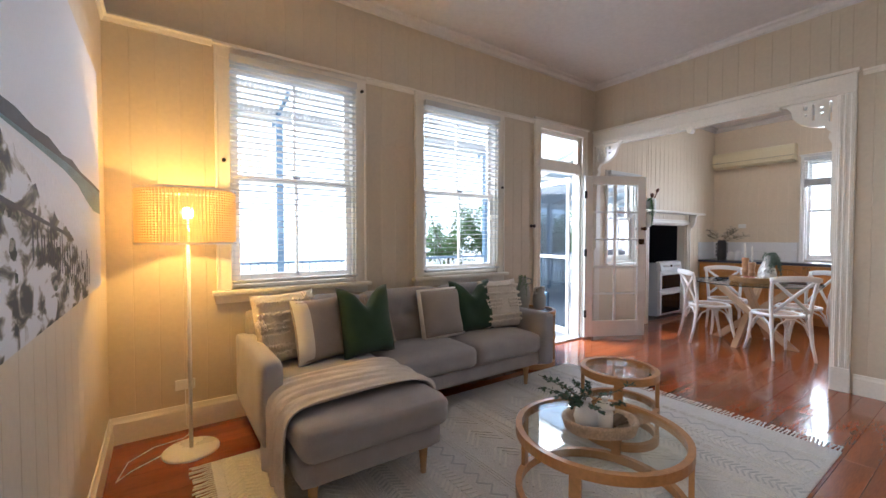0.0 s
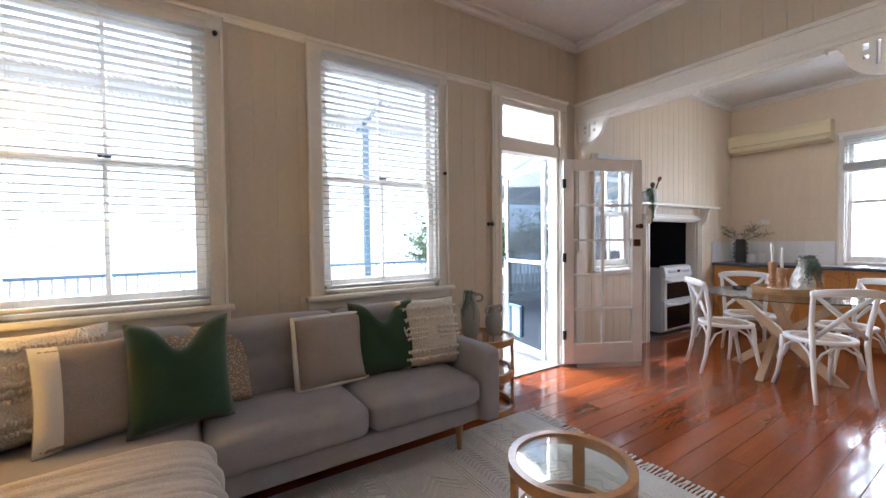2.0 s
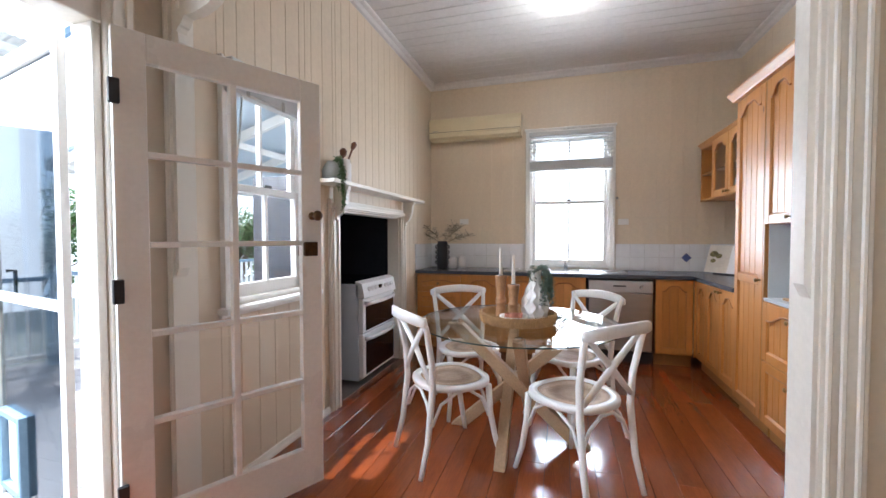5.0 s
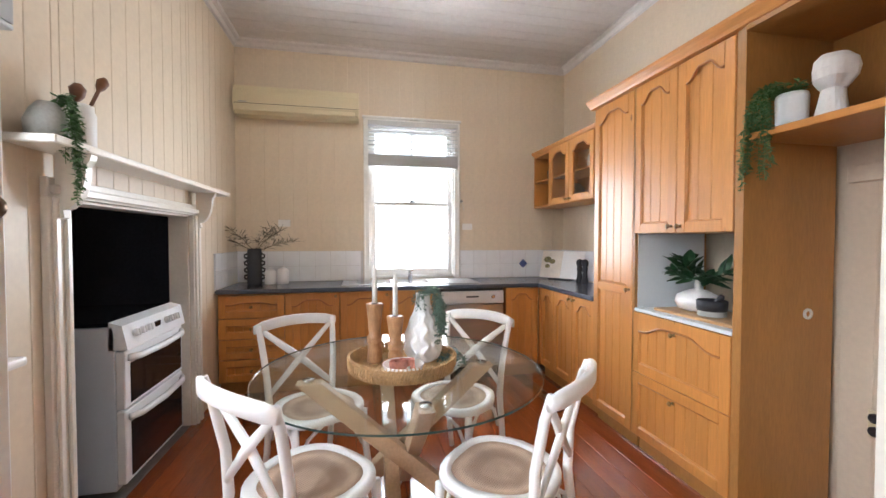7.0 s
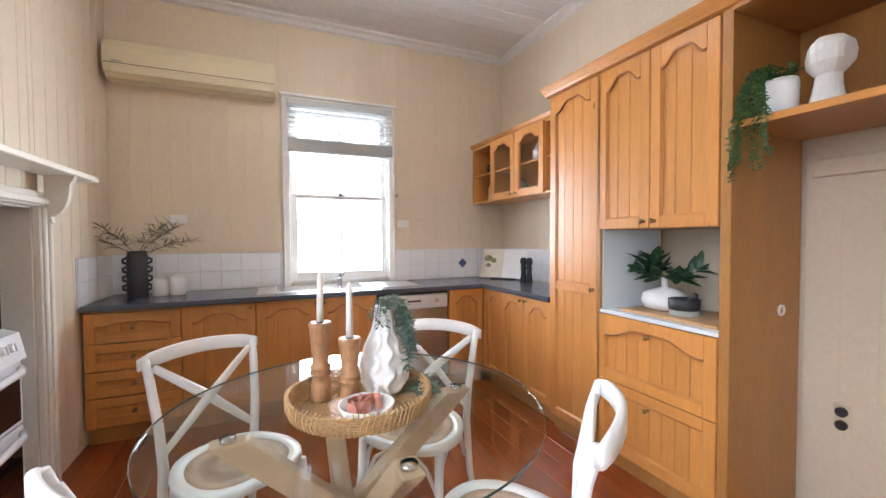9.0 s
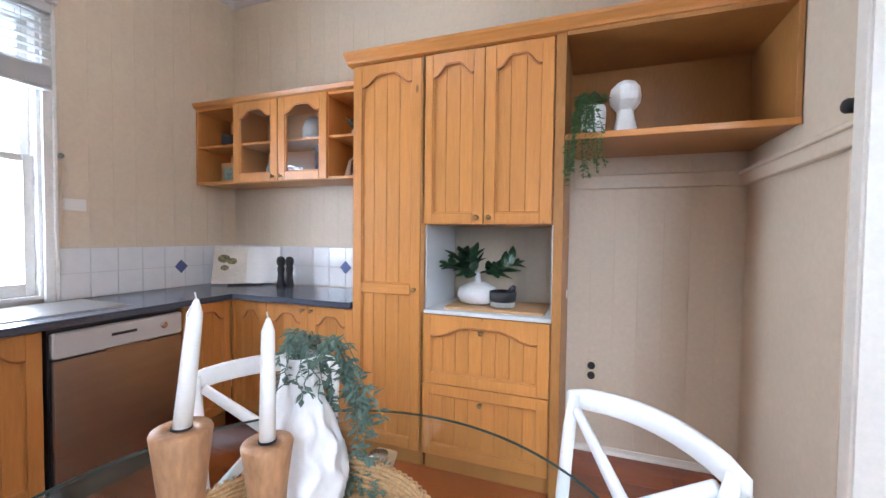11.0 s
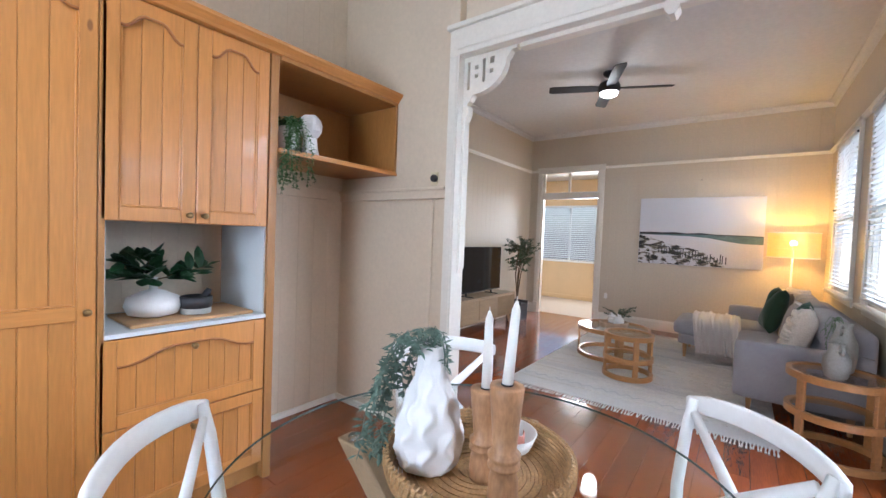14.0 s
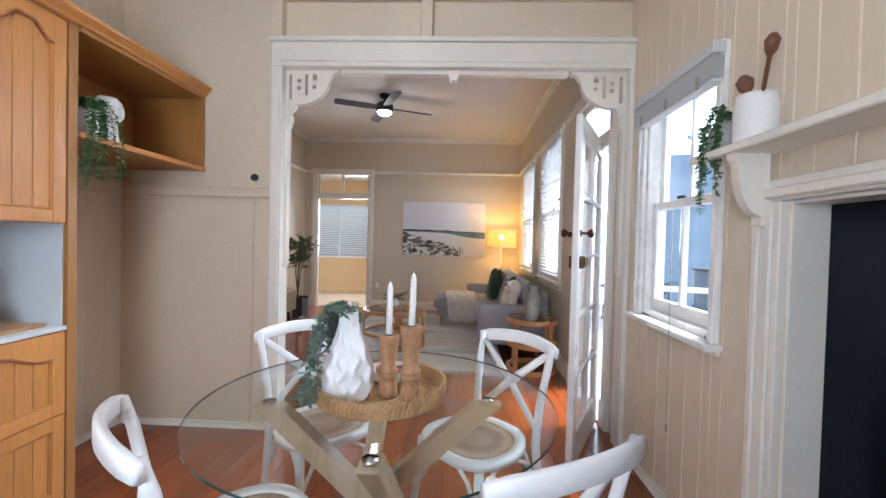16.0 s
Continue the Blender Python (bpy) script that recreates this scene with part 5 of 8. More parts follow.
def cush(label, x, y, z, w, h, d, m, rz=0, tilt=15, seed=1, pinch=1.0, roll=0, trim_=None):
    t = new("throw_cushion")
    tagged(t, label, "cushion", "cushions on the sofa")
    t.matrix_basis = pose(x, y, z) @ pose(0, 0, 0, -tilt, roll, rz)
    bm = bmesh.new()
    cushion(bm, w, h, d, 18, pinch, seed)
    part("cover", bm, m, t, "", True)
    if trim_:
        for s in trim_:
            bm = bmesh.new()
            if s == "rim":
                pts = [(-w / 2, 0, 0.01), (w / 2, 0, 0.01), (w / 2, 0, h - 0.01), (-w / 2, 0, h - 0.01), (-w / 2, 0, 0.01)]
                tube(bm, [(a * 0.97, b, c) for a, b, c in pts], 0.026, 8, 0.55)
                part("border", bm, WHITEF, t, "white border", True)
            elif s == "tuft":
                rnd = random.Random(seed)
                def face(u, zz):
                    v = 2 * zz / h - 1
                    kk = (max(0, 1 - u ** 4) * max(0, 1 - v ** 4)) ** 0.55
                    return Vector((u * w / 2, -kk * d / 2 - 0.002, zz))
                for zz, drop in ((0.16, 0.010), (0.27, 0.016), (0.43, 0.010), (0.50, 0.010), (0.57, 0.010), (0.71, 0.018), (0.86, 0.012)):
                    for j in range(44):
                        u = -0.93 + 1.86 * (j + rnd.uniform(0.1, 0.9)) / 44
                        if 0.4 < zz < 0.6 and abs(u) < 0.25 + 0.1 * math.sin(9 * zz):
                            continue
                        p = face(u, h * (zz + rnd.uniform(-0.008, 0.008)))
                        e = Vector((rnd.uniform(-0.006, 0.006), -0.012, -drop * rnd.uniform(0.8, 1.5)))
                        tube(bm, [p, p + e * 0.5 + Vector((0, -0.007, 0.004)), p + e], [0.006, 0.009, 0.005], 5)
                for j in range(40):
                    u, zz = (-0.9, 0.62) if j % 2 else (0.55, 0.93)
                    p = face(u + rnd.uniform(-0.08, 0.08), h * (zz + rnd.uniform(-0.05, 0.03)))
                    e = Vector((rnd.uniform(-0.02, 0.02), -rnd.uniform(0.01, 0.03), -rnd.uniform(0.03, 0.06)))
                    tube(bm, [p, p + e * 0.5 + Vector((0, -0.008, 0)), p + e], [0.005, 0.006, 0.004], 5)
                part("tufting", bm, YARN, t, "looped wool tufts", True, "stuff")
            elif s == "panel":
                for v in (-1,):
                    g = []
                    for i in range(5):
                        row = []
                        for j in range(13):
                            u, q = -0.99 + 0.42 * i / 4, 2 * j / 12 - 1
                            kk = (max(0, 1 - u ** 4) * max(0, 1 - q ** 4)) ** 0.55
                            row.append(bm.verts.new((u * w / 2 * (1 - 0.07 * (1 - q * q) * abs(u)), -(kk * d / 2 * 1.13 + 0.004), h / 2 + q * h / 2 * (1 - 0.07 * (1 - u * u) * abs(q)))))
                        g.append(row)
                    for i in range(4):
                        for j in range(12):
                            bm.faces.new((g[i][j], g[i + 1][j], g[i + 1][j + 1], g[i][j + 1]))
                part("band", bm, WHITEF, t, "white side band", True)
    return t


cush("cream tufted wool cushion leaning in the chaise corner of the sofa", 0.86, 2.99, 0.46, 0.47, 0.47, 0.16, CREAMF, 18, 14, 3, 1, 0, ["tuft"])
cush("taupe cushion with a white side band on the chaise", 1.05, 2.86, 0.46, 0.42, 0.43, 0.15, TAUPEF, 14, 15, 4, 1, 0, ["panel"])
cush("forest green linen cushion with a pinched top on the chaise side", 1.34, 2.80, 0.462, 0.41, 0.49, 0.17, GREENF, 6, 14, 5, 0.8)
cush("speckled brown and cream cushion behind the green one", 1.42, 2.98, 0.46, 0.46, 0.43, 0.13, SPECK, 2, 20, 6)
cush("taupe cushion with a white border in the middle of the sofa", 2.06, 2.92, 0.462, 0.42, 0.41, 0.14, TAUPEF, 2, 13, 7, 1.0, 0, ["rim"])
cush("forest green linen cushion beside the armrest side of the sofa", 2.39, 2.92, 0.462, 0.43, 0.46, 0.16, GREENF, -6, 14, 8, 0.8)
cush("cream tufted wool cushion leaning against the armrest", 2.69, 2.89, 0.462, 0.44, 0.45, 0.17, CREAMF, -6, 15, 9, 1, 0, ["tuft"])

# knitted throw over the chaise
bm = bmesh.new()
rnd = random.Random(5)
prof = [(0.572, 0.06), (0.570, 0.16), (0.574, 0.27), (0.580, 0.38), (0.592, 0.45), (0.64, 0.484), (0.74, 0.492), (0.86, 0.498), (1.0, 0.500), (1.14, 0.498), (1.27, 0.490), (1.36, 0.480), (1.415, 0.455), (1.436, 0.39), (1.440, 0.29), (1.442, 0.19), (1.444, 0.12)]
n = 64
g = []
for j in range(n + 1):
    v = j / n
    row = []
    for i, (px, pz) in enumerate(prof):
        s = i / (len(prof) - 1)
        yy_ = 2.00 + 0.10 * s + (0.44 + 0.06 * math.sin(s * 3.1)) * v + 0.02 * math.sin(s * 6 + 1)
        f = 0.5 + 0.5 * math.sin(v * 34 + 2.2 * math.sin(s * 4.0))
        w = 0.017 * f * f + 0.008 * math.sin(v * 71 + s * 6) * (0.4 + s) + 0.007 * math.sin(v * 15 - s * 9)
        if i < 5:
            row.append(bm.verts.new((px - 0.004 - abs(w) * 1.5, yy_ - 0.03 * (4 - i) / 4, pz)))
        elif i > 11:
            row.append(bm.verts.new((px + 0.004 + abs(w) * 1.7, yy_, pz)))
        else:
            row.append(bm.verts.new((px, yy_, pz + max(w, 0.0) + 0.002)))
    g.append(row)
for j in range(n):
    for i in range(len(prof) - 1):
        bm.faces.new((g[j][i], g[j + 1][i], g[j + 1][i + 1], g[j][i + 1]))
th = thing("throw_blanket", "pale beige knitted throw with a fringe, draped over the chaise", "blanket")
th.matrix_basis = SOFAFIT
tb = part("cloth", bm, THROWM, th, "", True)
sol = tb.modifiers.new("thick", "SOLIDIFY")
sol.thickness, sol.offset = 0.007, 0
sub = tb.modifiers.new("soft", "SUBSURF")
sub.levels = sub.render_levels = 1
bm = bmesh.new()
for j in range(52):
    y_ = 2.11 + 0.44 * j / 51
    tube(bm, [(1.455, y_, 0.125), (1.458 + rnd.uniform(-0.004, 0.006), y_ + rnd.uniform(-0.006, 0.006), 0.085), (1.454, y_ + rnd.uniform(-0.008, 0.008), 0.05)], 0.0025, 4)
part("fringe", bm, THROWM, th, "knotted fringe", kind="stuff")

# ---- rug ----
RX0, RX1, RY0, RY1 = 0.36, 3.45, 0.79, 2.83
rug = thing("rug", "cream woven wool rug with raised chevron bands and fringed ends", "rug")
bm = bmesh.new()
box(bm, RX0, RY0, 0.0005, RX1, RY1, 0.009, 0.003)
part("pile", bm, RUGM, rug)
bm, bm2 = bmesh.new(), bmesh.new()


def stroke(b, x0, y0_, x1, y1_, w, h):
    d = Vector((x1 - x0, y1_ - y0_, 0))
    s = d.normalized().cross(Vector((0, 0, 1))) * w / 2
    q = [Vector((x0, y0_, 0)) - s, Vector((x0, y0_, 0)) + s, Vector((x1, y1_, 0)) + s, Vector((x1, y1_, 0)) - s]
    lo = [b.verts.new((p.x, p.y, 0.008)) for p in q]
    hi = [b.verts.new((p.x + (0.002 if i in (1, 2) else -0.002) * 0, p.y, h)) for i, p in enumerate(q)]
    b.faces.new(hi)
    for i in range(4):
        b.faces.new((lo[i], lo[(i + 1) % 4], hi[(i + 1) % 4], hi[i]))


bands = []
x = RX0 + 0.05
kinds = ["chev", "line", "big", "line", "dark", "line", "chev", "zig", "line", "big", "line"]
k = 0
rnd = random.Random(3)
while x < RX1 - 0.16:
    kd = kinds[k % len(kinds)]
    if kd == "line":
        for q in range(3):
            y = RY0 + 0.03
            while y < RY1 - 0.06:
                stroke(bm, x + q * 0.018, y, x + q * 0.018, y + 0.05, 0.009, 0.0125)
                y += 0.062
        x += 0.085
    elif kd == "chev":
        for off in (0, 0.075):
            y = RY0 + 0.03
            while y < RY1 - 0.07:
                s = 0.035 if off == 0 else -0.035
                stroke(bm, x + off, y, x + off + 0.06, y + s + 0.02, 0.014, 0.0135)
                y += 0.034
        x += 0.18
    elif kd == "dark":
        for off in (0, 0.06):
            y = RY0 + 0.03
            while y < RY1 - 0.07:
                s = 0.03 if off == 0 else -0.03
                stroke(bm2, x + off, y, x + off + 0.05, y + s, 0.010, 0.0105)
                y += 0.03
        x += 0.16
    elif kd == "big":
        y = RY0 + 0.03
        while y < RY1 - 0.26:
            for r in (0, 0.045, 0.09):
                stroke(bm, x + 0.02, y + r, x + 0.13, y + r + 0.11, 0.012, 0.0125)
                stroke(bm, x + 0.13, y + r + 0.11, x + 0.24, y + r, 0.012, 0.0125)
            y += 0.25
        x += 0.29
    else:
        y = RY0 + 0.03
        while y < RY1 - 0.13:
            stroke(bm2, x, y, x + 0.06, y + 0.055, 0.010, 0.0105)
            stroke(bm2, x + 0.06, y + 0.055, x, y + 0.11, 0.010, 0.0105)
            y += 0.11
        x += 0.11
    k += 1
part("raised_pattern", bm, RUGL, rug, "raised white chevrons", kind="stuff")
part("woven_pattern", bm2, RUGD, rug, "flat grey chevrons", kind="stuff")
bm = bmesh.new()
for xe, s in ((RX0, -1), (RX1, 1)):
    y = RY0 + 0.012
    while y < RY1:
        dy = rnd.uniform(-0.012, 0.012)
        tube(bm, [(xe - s * 0.01, y, 0.007), (xe + s * 0.02, y, 0.009), (xe + s * 0.05, y + dy * 0.6, 0.006), (xe + s * rnd.uniform(0.085, 0.105), y + dy, 0.005)], [0.005, 0.0055, 0.0045, 0.007], 5, 0.7)
        y += 0.021
part("fringe", bm, RUGL, rug, "knotted cream fringe", kind="stuff")


# ---- round oak tables ----
def round_table(name, label, x, y, r, h, z0, rz, mid=None, nleg=4, group="nested round tables"):
    t = thing(name, label, "table", x, y, z0, rz, group)
    for nm, z in (("top_ring", h - 0.045), ("base_ring", 0.0)) + ((("middle_ring", mid),) if mid else ()):
        bm = bmesh.new()
        ring(bm, r - 0.03, r, z, z + 0.045, 56)
        bmesh.ops.bevel(bm, geom=[e for e in bm.edges if e.is_manifold and e.calc_face_angle(0) > 1], offset=0.004, segments=1, affect="EDGES")
        part(nm, bm, BENTOAK, t, "bent oak ring")
        if nm != "base_ring":
            bm = bmesh.new()
            lathe(bm, [(r - 0.028, z + 0.030), (r - 0.028, z + 0.037)], 56)
            g = part("glass_top", bm, GLASST, t, "clear round glass")
            g.visible_shadow = False
    bm = bmesh.new()
    zs = [0.045, mid, mid + 0.045, h - 0.045] if mid else [0.045, h - 0.045]
    for a, b in zip(zs[::2], zs[1::2]):
        box(bm, r - 0.026, -0.025, a, r - 0.004, 0.025, b, 0.003)
    me = None
    for k in range(nleg):
        a = 360 * k / nleg
        if me is None:
            o = part("leg", bm, BENTOAK, t, "flat oak upright")
            me = o.data
        else:
            o = shared("leg", me, t)
            o["label"] = "flat oak upright"
        o.matrix_basis = pose(0, 0, 0, 0, 0, a)
    return t


round_table("coffee_table", "low round oak coffee table with a glass top on the rug", 1.88, 1.37, 0.40, 0.345, 0.0135, 20)
round_table("coffee_table", "small round oak nesting table with a glass top on the rug", 2.56, 1.68, 0.235, 0.435, 0.0135, 30, mid=0.17)
round_table("side_table", "round oak side table with glass shelves beside the sofa arm", 3.265, 3.107, 0.265, 0.55, 0.0, 40, mid=0.26)


# ---- plants in pots ----
def jug(name, label, x, y, z, h, r, ears=1, rz=0, m=CERG):
    t = thing(name, label, "vase", x, y, z, rz)
    bm = bmesh.new()
    lathe(bm, [(r * 0.55, 0), (r * 0.8, h * 0.06), (r, h * 0.35), (r * 0.95, h * 0.6), (r * 0.62, h * 0.8), (r * 0.52, h * 0.9), (r * 0.62, h), (r * 0.52, h), (r * 0.42, h * 0.9), (r * 0.5, h * 0.7)], 24, wob=lambda a, q: 1 + 0.012 * math.sin(5 * a + q * 30))
    part("body", bm, m, t, "", True)
    for s in ((1, -1) if ears == 2 else (1,)):
        bm = bmesh.new()
        pts = [(s * r * 0.45 + s * 0.034 * (1 - math.cos(a)), 0, h * 0.87 + 0.028 * math.sin(a)) for a in [2 * math.pi * k / 14 for k in range(15)]]
        tube(bm, pts, 0.009, 8, 1)
        part("handle", bm, m, t, "small round ear handle", True)
    return t


def trailing(name, label, x, y, z, rz, strands, length, rnd_seed, out=0.06, m=LEAF, L=0.022, W=0.014, cat="plant", spread=0.05, dense=0.012, side_=(0, -1, 0)):
    """A hanging plant: strands that arch out and fall, with paired leaves."""
    rnd = random.Random(rnd_seed)
    t = thing(name, label, cat, x, y, z, rz)
    bs, bl = bmesh.new(), bmesh.new()
    for k in range(strands):
        ln = length * rnd.uniform(0.35, 1.0)
        a0 = rnd.uniform(-spread, spread)
        sd_ = Vector(side_)
        across = sd_.cross(Vector((0, 0, 1)))
        o = out * rnd.uniform(0.7, 1.2)
        pts = []
        for i in range(9):
            s = i / 8
            arch = math.sin(min(1, s * 3.5) * math.pi / 2)
            p = sd_ * o * arch + across * (a0 * (0.5 + s) + 0.008 * math.sin(s * 9 + k)) + Vector((0, 0, 0.035 * math.sin(min(1, s * 4) * math.pi) * (s < 0.25) - ln * max(0, s - 0.12)))
            pts.append(p)
        tube(bs, pts, 0.0013, 4)
        nl = int(ln / dense)
        for i in range(nl):
            s = i / max(1, nl) * 7.999
            p = pts[int(s)].lerp(pts[int(s) + 1], s % 1)
            for _ in range(2):
                d = rdir(rnd, -0.2)
                leaf(bl, p, d, (0, 0, 1), L * rnd.uniform(0.6, 1.2), W * rnd.uniform(0.7, 1.2))
    part("stem", bs, m, t, "thin green stems", kind="stuff")
    part("foliage", bl, m, t, "small green leaves", kind="stuff")
    return t


def sprig(t, rnd, base, tip, n, L, W, m, twig=0.0022, sub=4, droop=0.0, bs=None, bl=None, spread=0.5):
    base, tip = Vector(base), Vector(tip)
    pts = [base.lerp(tip, s / 6) + Vector((0, 0, -droop * (s / 6) ** 2)) + rdir(rnd) * 0.008 for s in range(7)]
    tube(bs, pts, [twig * (1.3 - s / 8) for s in range(7)], 5)
    ln = (tip - base).length
    for k in range(n):
        s = rnd.uniform(0.25, 1) * 5.99
        p = pts[int(s)].lerp(pts[int(s) + 1], s % 1)
        d = ((tip - base).normalized() * 0.5 + rdir(rnd) * spread * 1.6)
        leaf(bl, p, d, (0, 0, 1), L * rnd.uniform(0.7, 1.25), W * rnd.uniform(0.7, 1.2))


def posy(name, label, x, y, z, stems, n, L, W, m, seed, cat="plant", droop=0.02, spread=0.5, twig=0.0022, stemmat=None):
    rnd = random.Random(seed)
    t = thing(name, label, cat, x, y, z)
    bs, bl = bmesh.new(), bmesh.new()
    for b, tip in stems:
        sprig(t, rnd, b, tip, n, L, W, m, twig, 4, droop, bs, bl, spread)
    part("stem", bs, stemmat or BARK, t, "thin stems", True, "stuff")
    part("foliage", bl, m, t, "leaves", kind="stuff")
    return t


# on the side table
ST = 0.55 - 0.008
jug("stoneware_jug", "tall grey stoneware jug with one ear handle on side table", 3.195, 3.13, ST, 0.34, 0.075, 1, -20)
jug("stoneware_jug", "shorter grey stoneware jug with two ear handles on the side table", 3.386, 3.077, ST, 0.225, 0.07, 2, 10)
trailing("trailing_plant", "green trailing fern spilling from the tall grey jug", 3.18, 3.11, ST + 0.33, 0, 9, 0.22, 4, 0.06, LEAF, 0.02, 0.007, side_=(-0.8, -0.5, 0))
# on the coffee table
CT = 0.345 + 0.0135 - 0.008
tray = thing("wooden_tray", "deep oval whitewashed timber bowl on the coffee table", "tray", 1.885, 1.37, CT, -38)
TRAYW = mat("whitewashed_timber", (0.50, 0.36, 0.24), 0.6, 0.15, 12, 0.4, 90, grain=0.2)
bm = bmesh.new()
lathe(bm, [(0.125, 0.0), (0.142, 0.004), (0.155, 0.05), (0.152, 0.062), (0.140, 0.062), (0.134, 0.05), (0.124, 0.012), (0.01, 0.010)], 48, wob=lambda a, z: (1 + 0.17 * math.cos(2 * a)) * (1 + 0.012 * math.sin(7 * a)))
part("dish", bm, TRAYW, tray, "", True)
vs = thing("white_vase", "small round white vase holding branches in the timber bowl", "vase", 1.84, 1.415, CT + 0.012)
bm = bmesh.new()
lathe(bm, [(0.03, 0), (0.05, 0.012), (0.060, 0.045), (0.052, 0.08), (0.026, 0.105), (0.022, 0.125), (0.028, 0.135), (0.020, 0.13), (0.018, 0.10)], 24)
part("body", bm, CERW, vs, "", True)
jr = thing("glass_jar", "clear glass jar with white candle and domed lid on coffee table", "jar", 1.885, 1.345, CT + 0.012)
bm = bmesh.new()
lathe(bm, [(0.040, 0), (0.044, 0.006), (0.044, 0.10), (0.040, 0.104), (0.040, 0.10), (0.040, 0.008)], 24)
g = part("body", bm, GLASS, jr, "clear glass", True)
g.visible_shadow = False
bm = bmesh.new()
lathe(bm, [(0.036, 0.009), (0.038, 0.012), (0.038, 0.082), (0.034, 0.086)], 22)
part("wax", bm, WAX, jr, "white candle wax", True)
bm = bmesh.new()
lathe(bm, [(0.045, 0.104), (0.045, 0.110), (0.034, 0.126), (0.012, 0.134), (0.012, 0.140), (0.017, 0.148), (0.012, 0.156)], 22)
part("lid", bm, PLASTW, jr, "pale domed lid", True)
rnd = random.Random(12)
posy("green_branches", "dark green leafy branches in the small white vase", 1.84, 1.415, CT + 0.12, [((0, 0, 0), (rnd.uniform(-0.19, 0.19), rnd.uniform(-0.17, 0.17), rnd.uniform(0.03, 0.16))) for _ in range(13)], 34, 0.026, 0.017, LEAFD, 2)
rnd = random.Random(15)
cd = thing("cinnamon_bundle", "bundle of brown sticks lying in the tray", "ornament", 1.955, 1.34, CT + 0.014)
bm = bmesh.new()
for k in range(14):
    a = rnd.uniform(-0.3, 0.3)
    yy_ = rnd.uniform(-0.03, 0.03)
    z_ = rnd.uniform(0.006, 0.034)
    tube(bm, [(-0.065 * math.cos(a), yy_ - 0.05 * math.sin(a), z_), (0.065 * math.cos(a), yy_ + 0.05 * math.sin(a), z_)], 0.006, 6)
part("sticks", bm, BARK, cd)

# ---- floor lamp ----
fl = thing("floor_lamp", "lit floor lamp with a woven cane shade on white pole", "lamp", 0.283, 3.06, 0)
bm = bmesh.new()
lathe(bm, [(0.15, 0), (0.15, 0.012), (0.145, 0.016), (0.012, 0.02), (0.002, 0.02)], 40)
part("base", bm, WHITE, fl, "round white base", True)
bm = bmesh.new()
tube(bm, [(0, 0, 0.018), (0, 0, 1.39)], 0.011, 12)
part("pole", bm, WHITE, fl, "thin white pole", True)
SR, SZ0, SZ1 = 0.255, 1.245, 1.565
bm = bmesh.new()
for k in range(22):
    z = SZ0 + 0.012 + (SZ1 - SZ0 - 0.024) * k / 21
    ring(bm, SR - 0.004, SR, z - 0.0031, z + 0.0031, 48)
for k in range(84):
    a = 2 * math.pi * k / 84
    c, s = math.cos(a), math.sin(a)
    q = 0.0032
    prism(bm, [((SR - 0.006) * c - q * s, (SR - 0.006) * s + q * c), ((SR - 0.006) * c + q * s, (SR - 0.006) * s - q * c), ((SR + 0.001) * c + q * s, (SR + 0.001) * s - q * c), ((SR + 0.001) * c - q * s, (SR + 0.001) * s + q * c)], "z", SZ0, SZ1)
part("shade", bm, see_through(mat("pale_cane", (0.85, 0.68, 0.42), 0.6, 0.1, 20, 0.2), 0.5, (1.0, 0.86, 0.55)), fl, "woven cane shade", kind="stuff")
bm = bmesh.new()
for z in (SZ0, SZ1 - 0.012):
    ring(bm, SR - 0.008, SR + 0.004, z, z + 0.012, 48)
part("shade_rim", bm, WHITE, fl, "white shade rims")
bm = bmesh.new()
for k in range(3):
    a = math.radians(120 * k)
    tube(bm, [(0, 0, 1.36), ((SR - 0.01) * math.cos(a), (SR - 0.01) * math.sin(a), 1.36)], 0.002, 5)
part("spider", bm, WHITE, fl, "thin wire fitting")
bm = bmesh.new()
bmesh.ops.create_uvsphere(bm, u_segments=16, v_segments=10, radius=0.035)
bmesh.ops.translate(bm, vec=(0, 0, 1.43), verts=bm.verts)
o = part("bulb", bm, BULB, fl, "glowing warm bulb", True)
o.visible_shadow = False
cb = thing("lamp_cable", "white lamp cable curled on the floor to the wall socket", "cable")
bm = bmesh.new()
tube(bm, [(0.16, 3.10, 0.006), (0.0, 2.98, 0.006), (-0.06, 2.9, 0.006), (-0.02, 3.1, 0.006), (0.1, 3.22, 0.006), (0.25, 3.25, 0.006), (0.3, 3.32, 0.006), (0.27, 3.36, 0.05), (0.27, 3.385, 0.2), (0.27, 3.39, 0.27)], 0.003, 6)
part("cord", bm, WHITE, cb)


def socket(name, label, x, y, z, rz, w=0.115, h=0.07, dark=False):
    s = thing(name, label, "power socket", x, y, z, rz)
    boxpart("plate", (-w / 2, -0.009, -h / 2, w / 2, 0, h / 2), PLASTW if not dark else ACP, s, "", 0.003)
    for dx in ((-0.027, 0.027) if w > h else (0,)):
        for dz in ((0,) if w > h else (-0.03, 0.03)):
            bm = bmesh.new()
            if dark:
                lathe(bm, [(0.022, 0), (0.022, 0.012), (0.018, 0.014), (0.002, 0.010)], 16)
                part("outlet", bm, BLACKM, s, "round black outlet").matrix_basis = pose(dx, -0.009, dz, 90, 0, 0)
            else:
                box(bm, dx - 0.008, -0.0115, dz + 0.012, dx + 0.008, -0.0085, dz + 0.022, 0.001)
                box(bm, dx - 0.010, -0.0105, dz - 0.018, dx + 0.010, -0.0085, dz + 0.002, 0.001)
                part("outlet", bm, PLASTW, s)


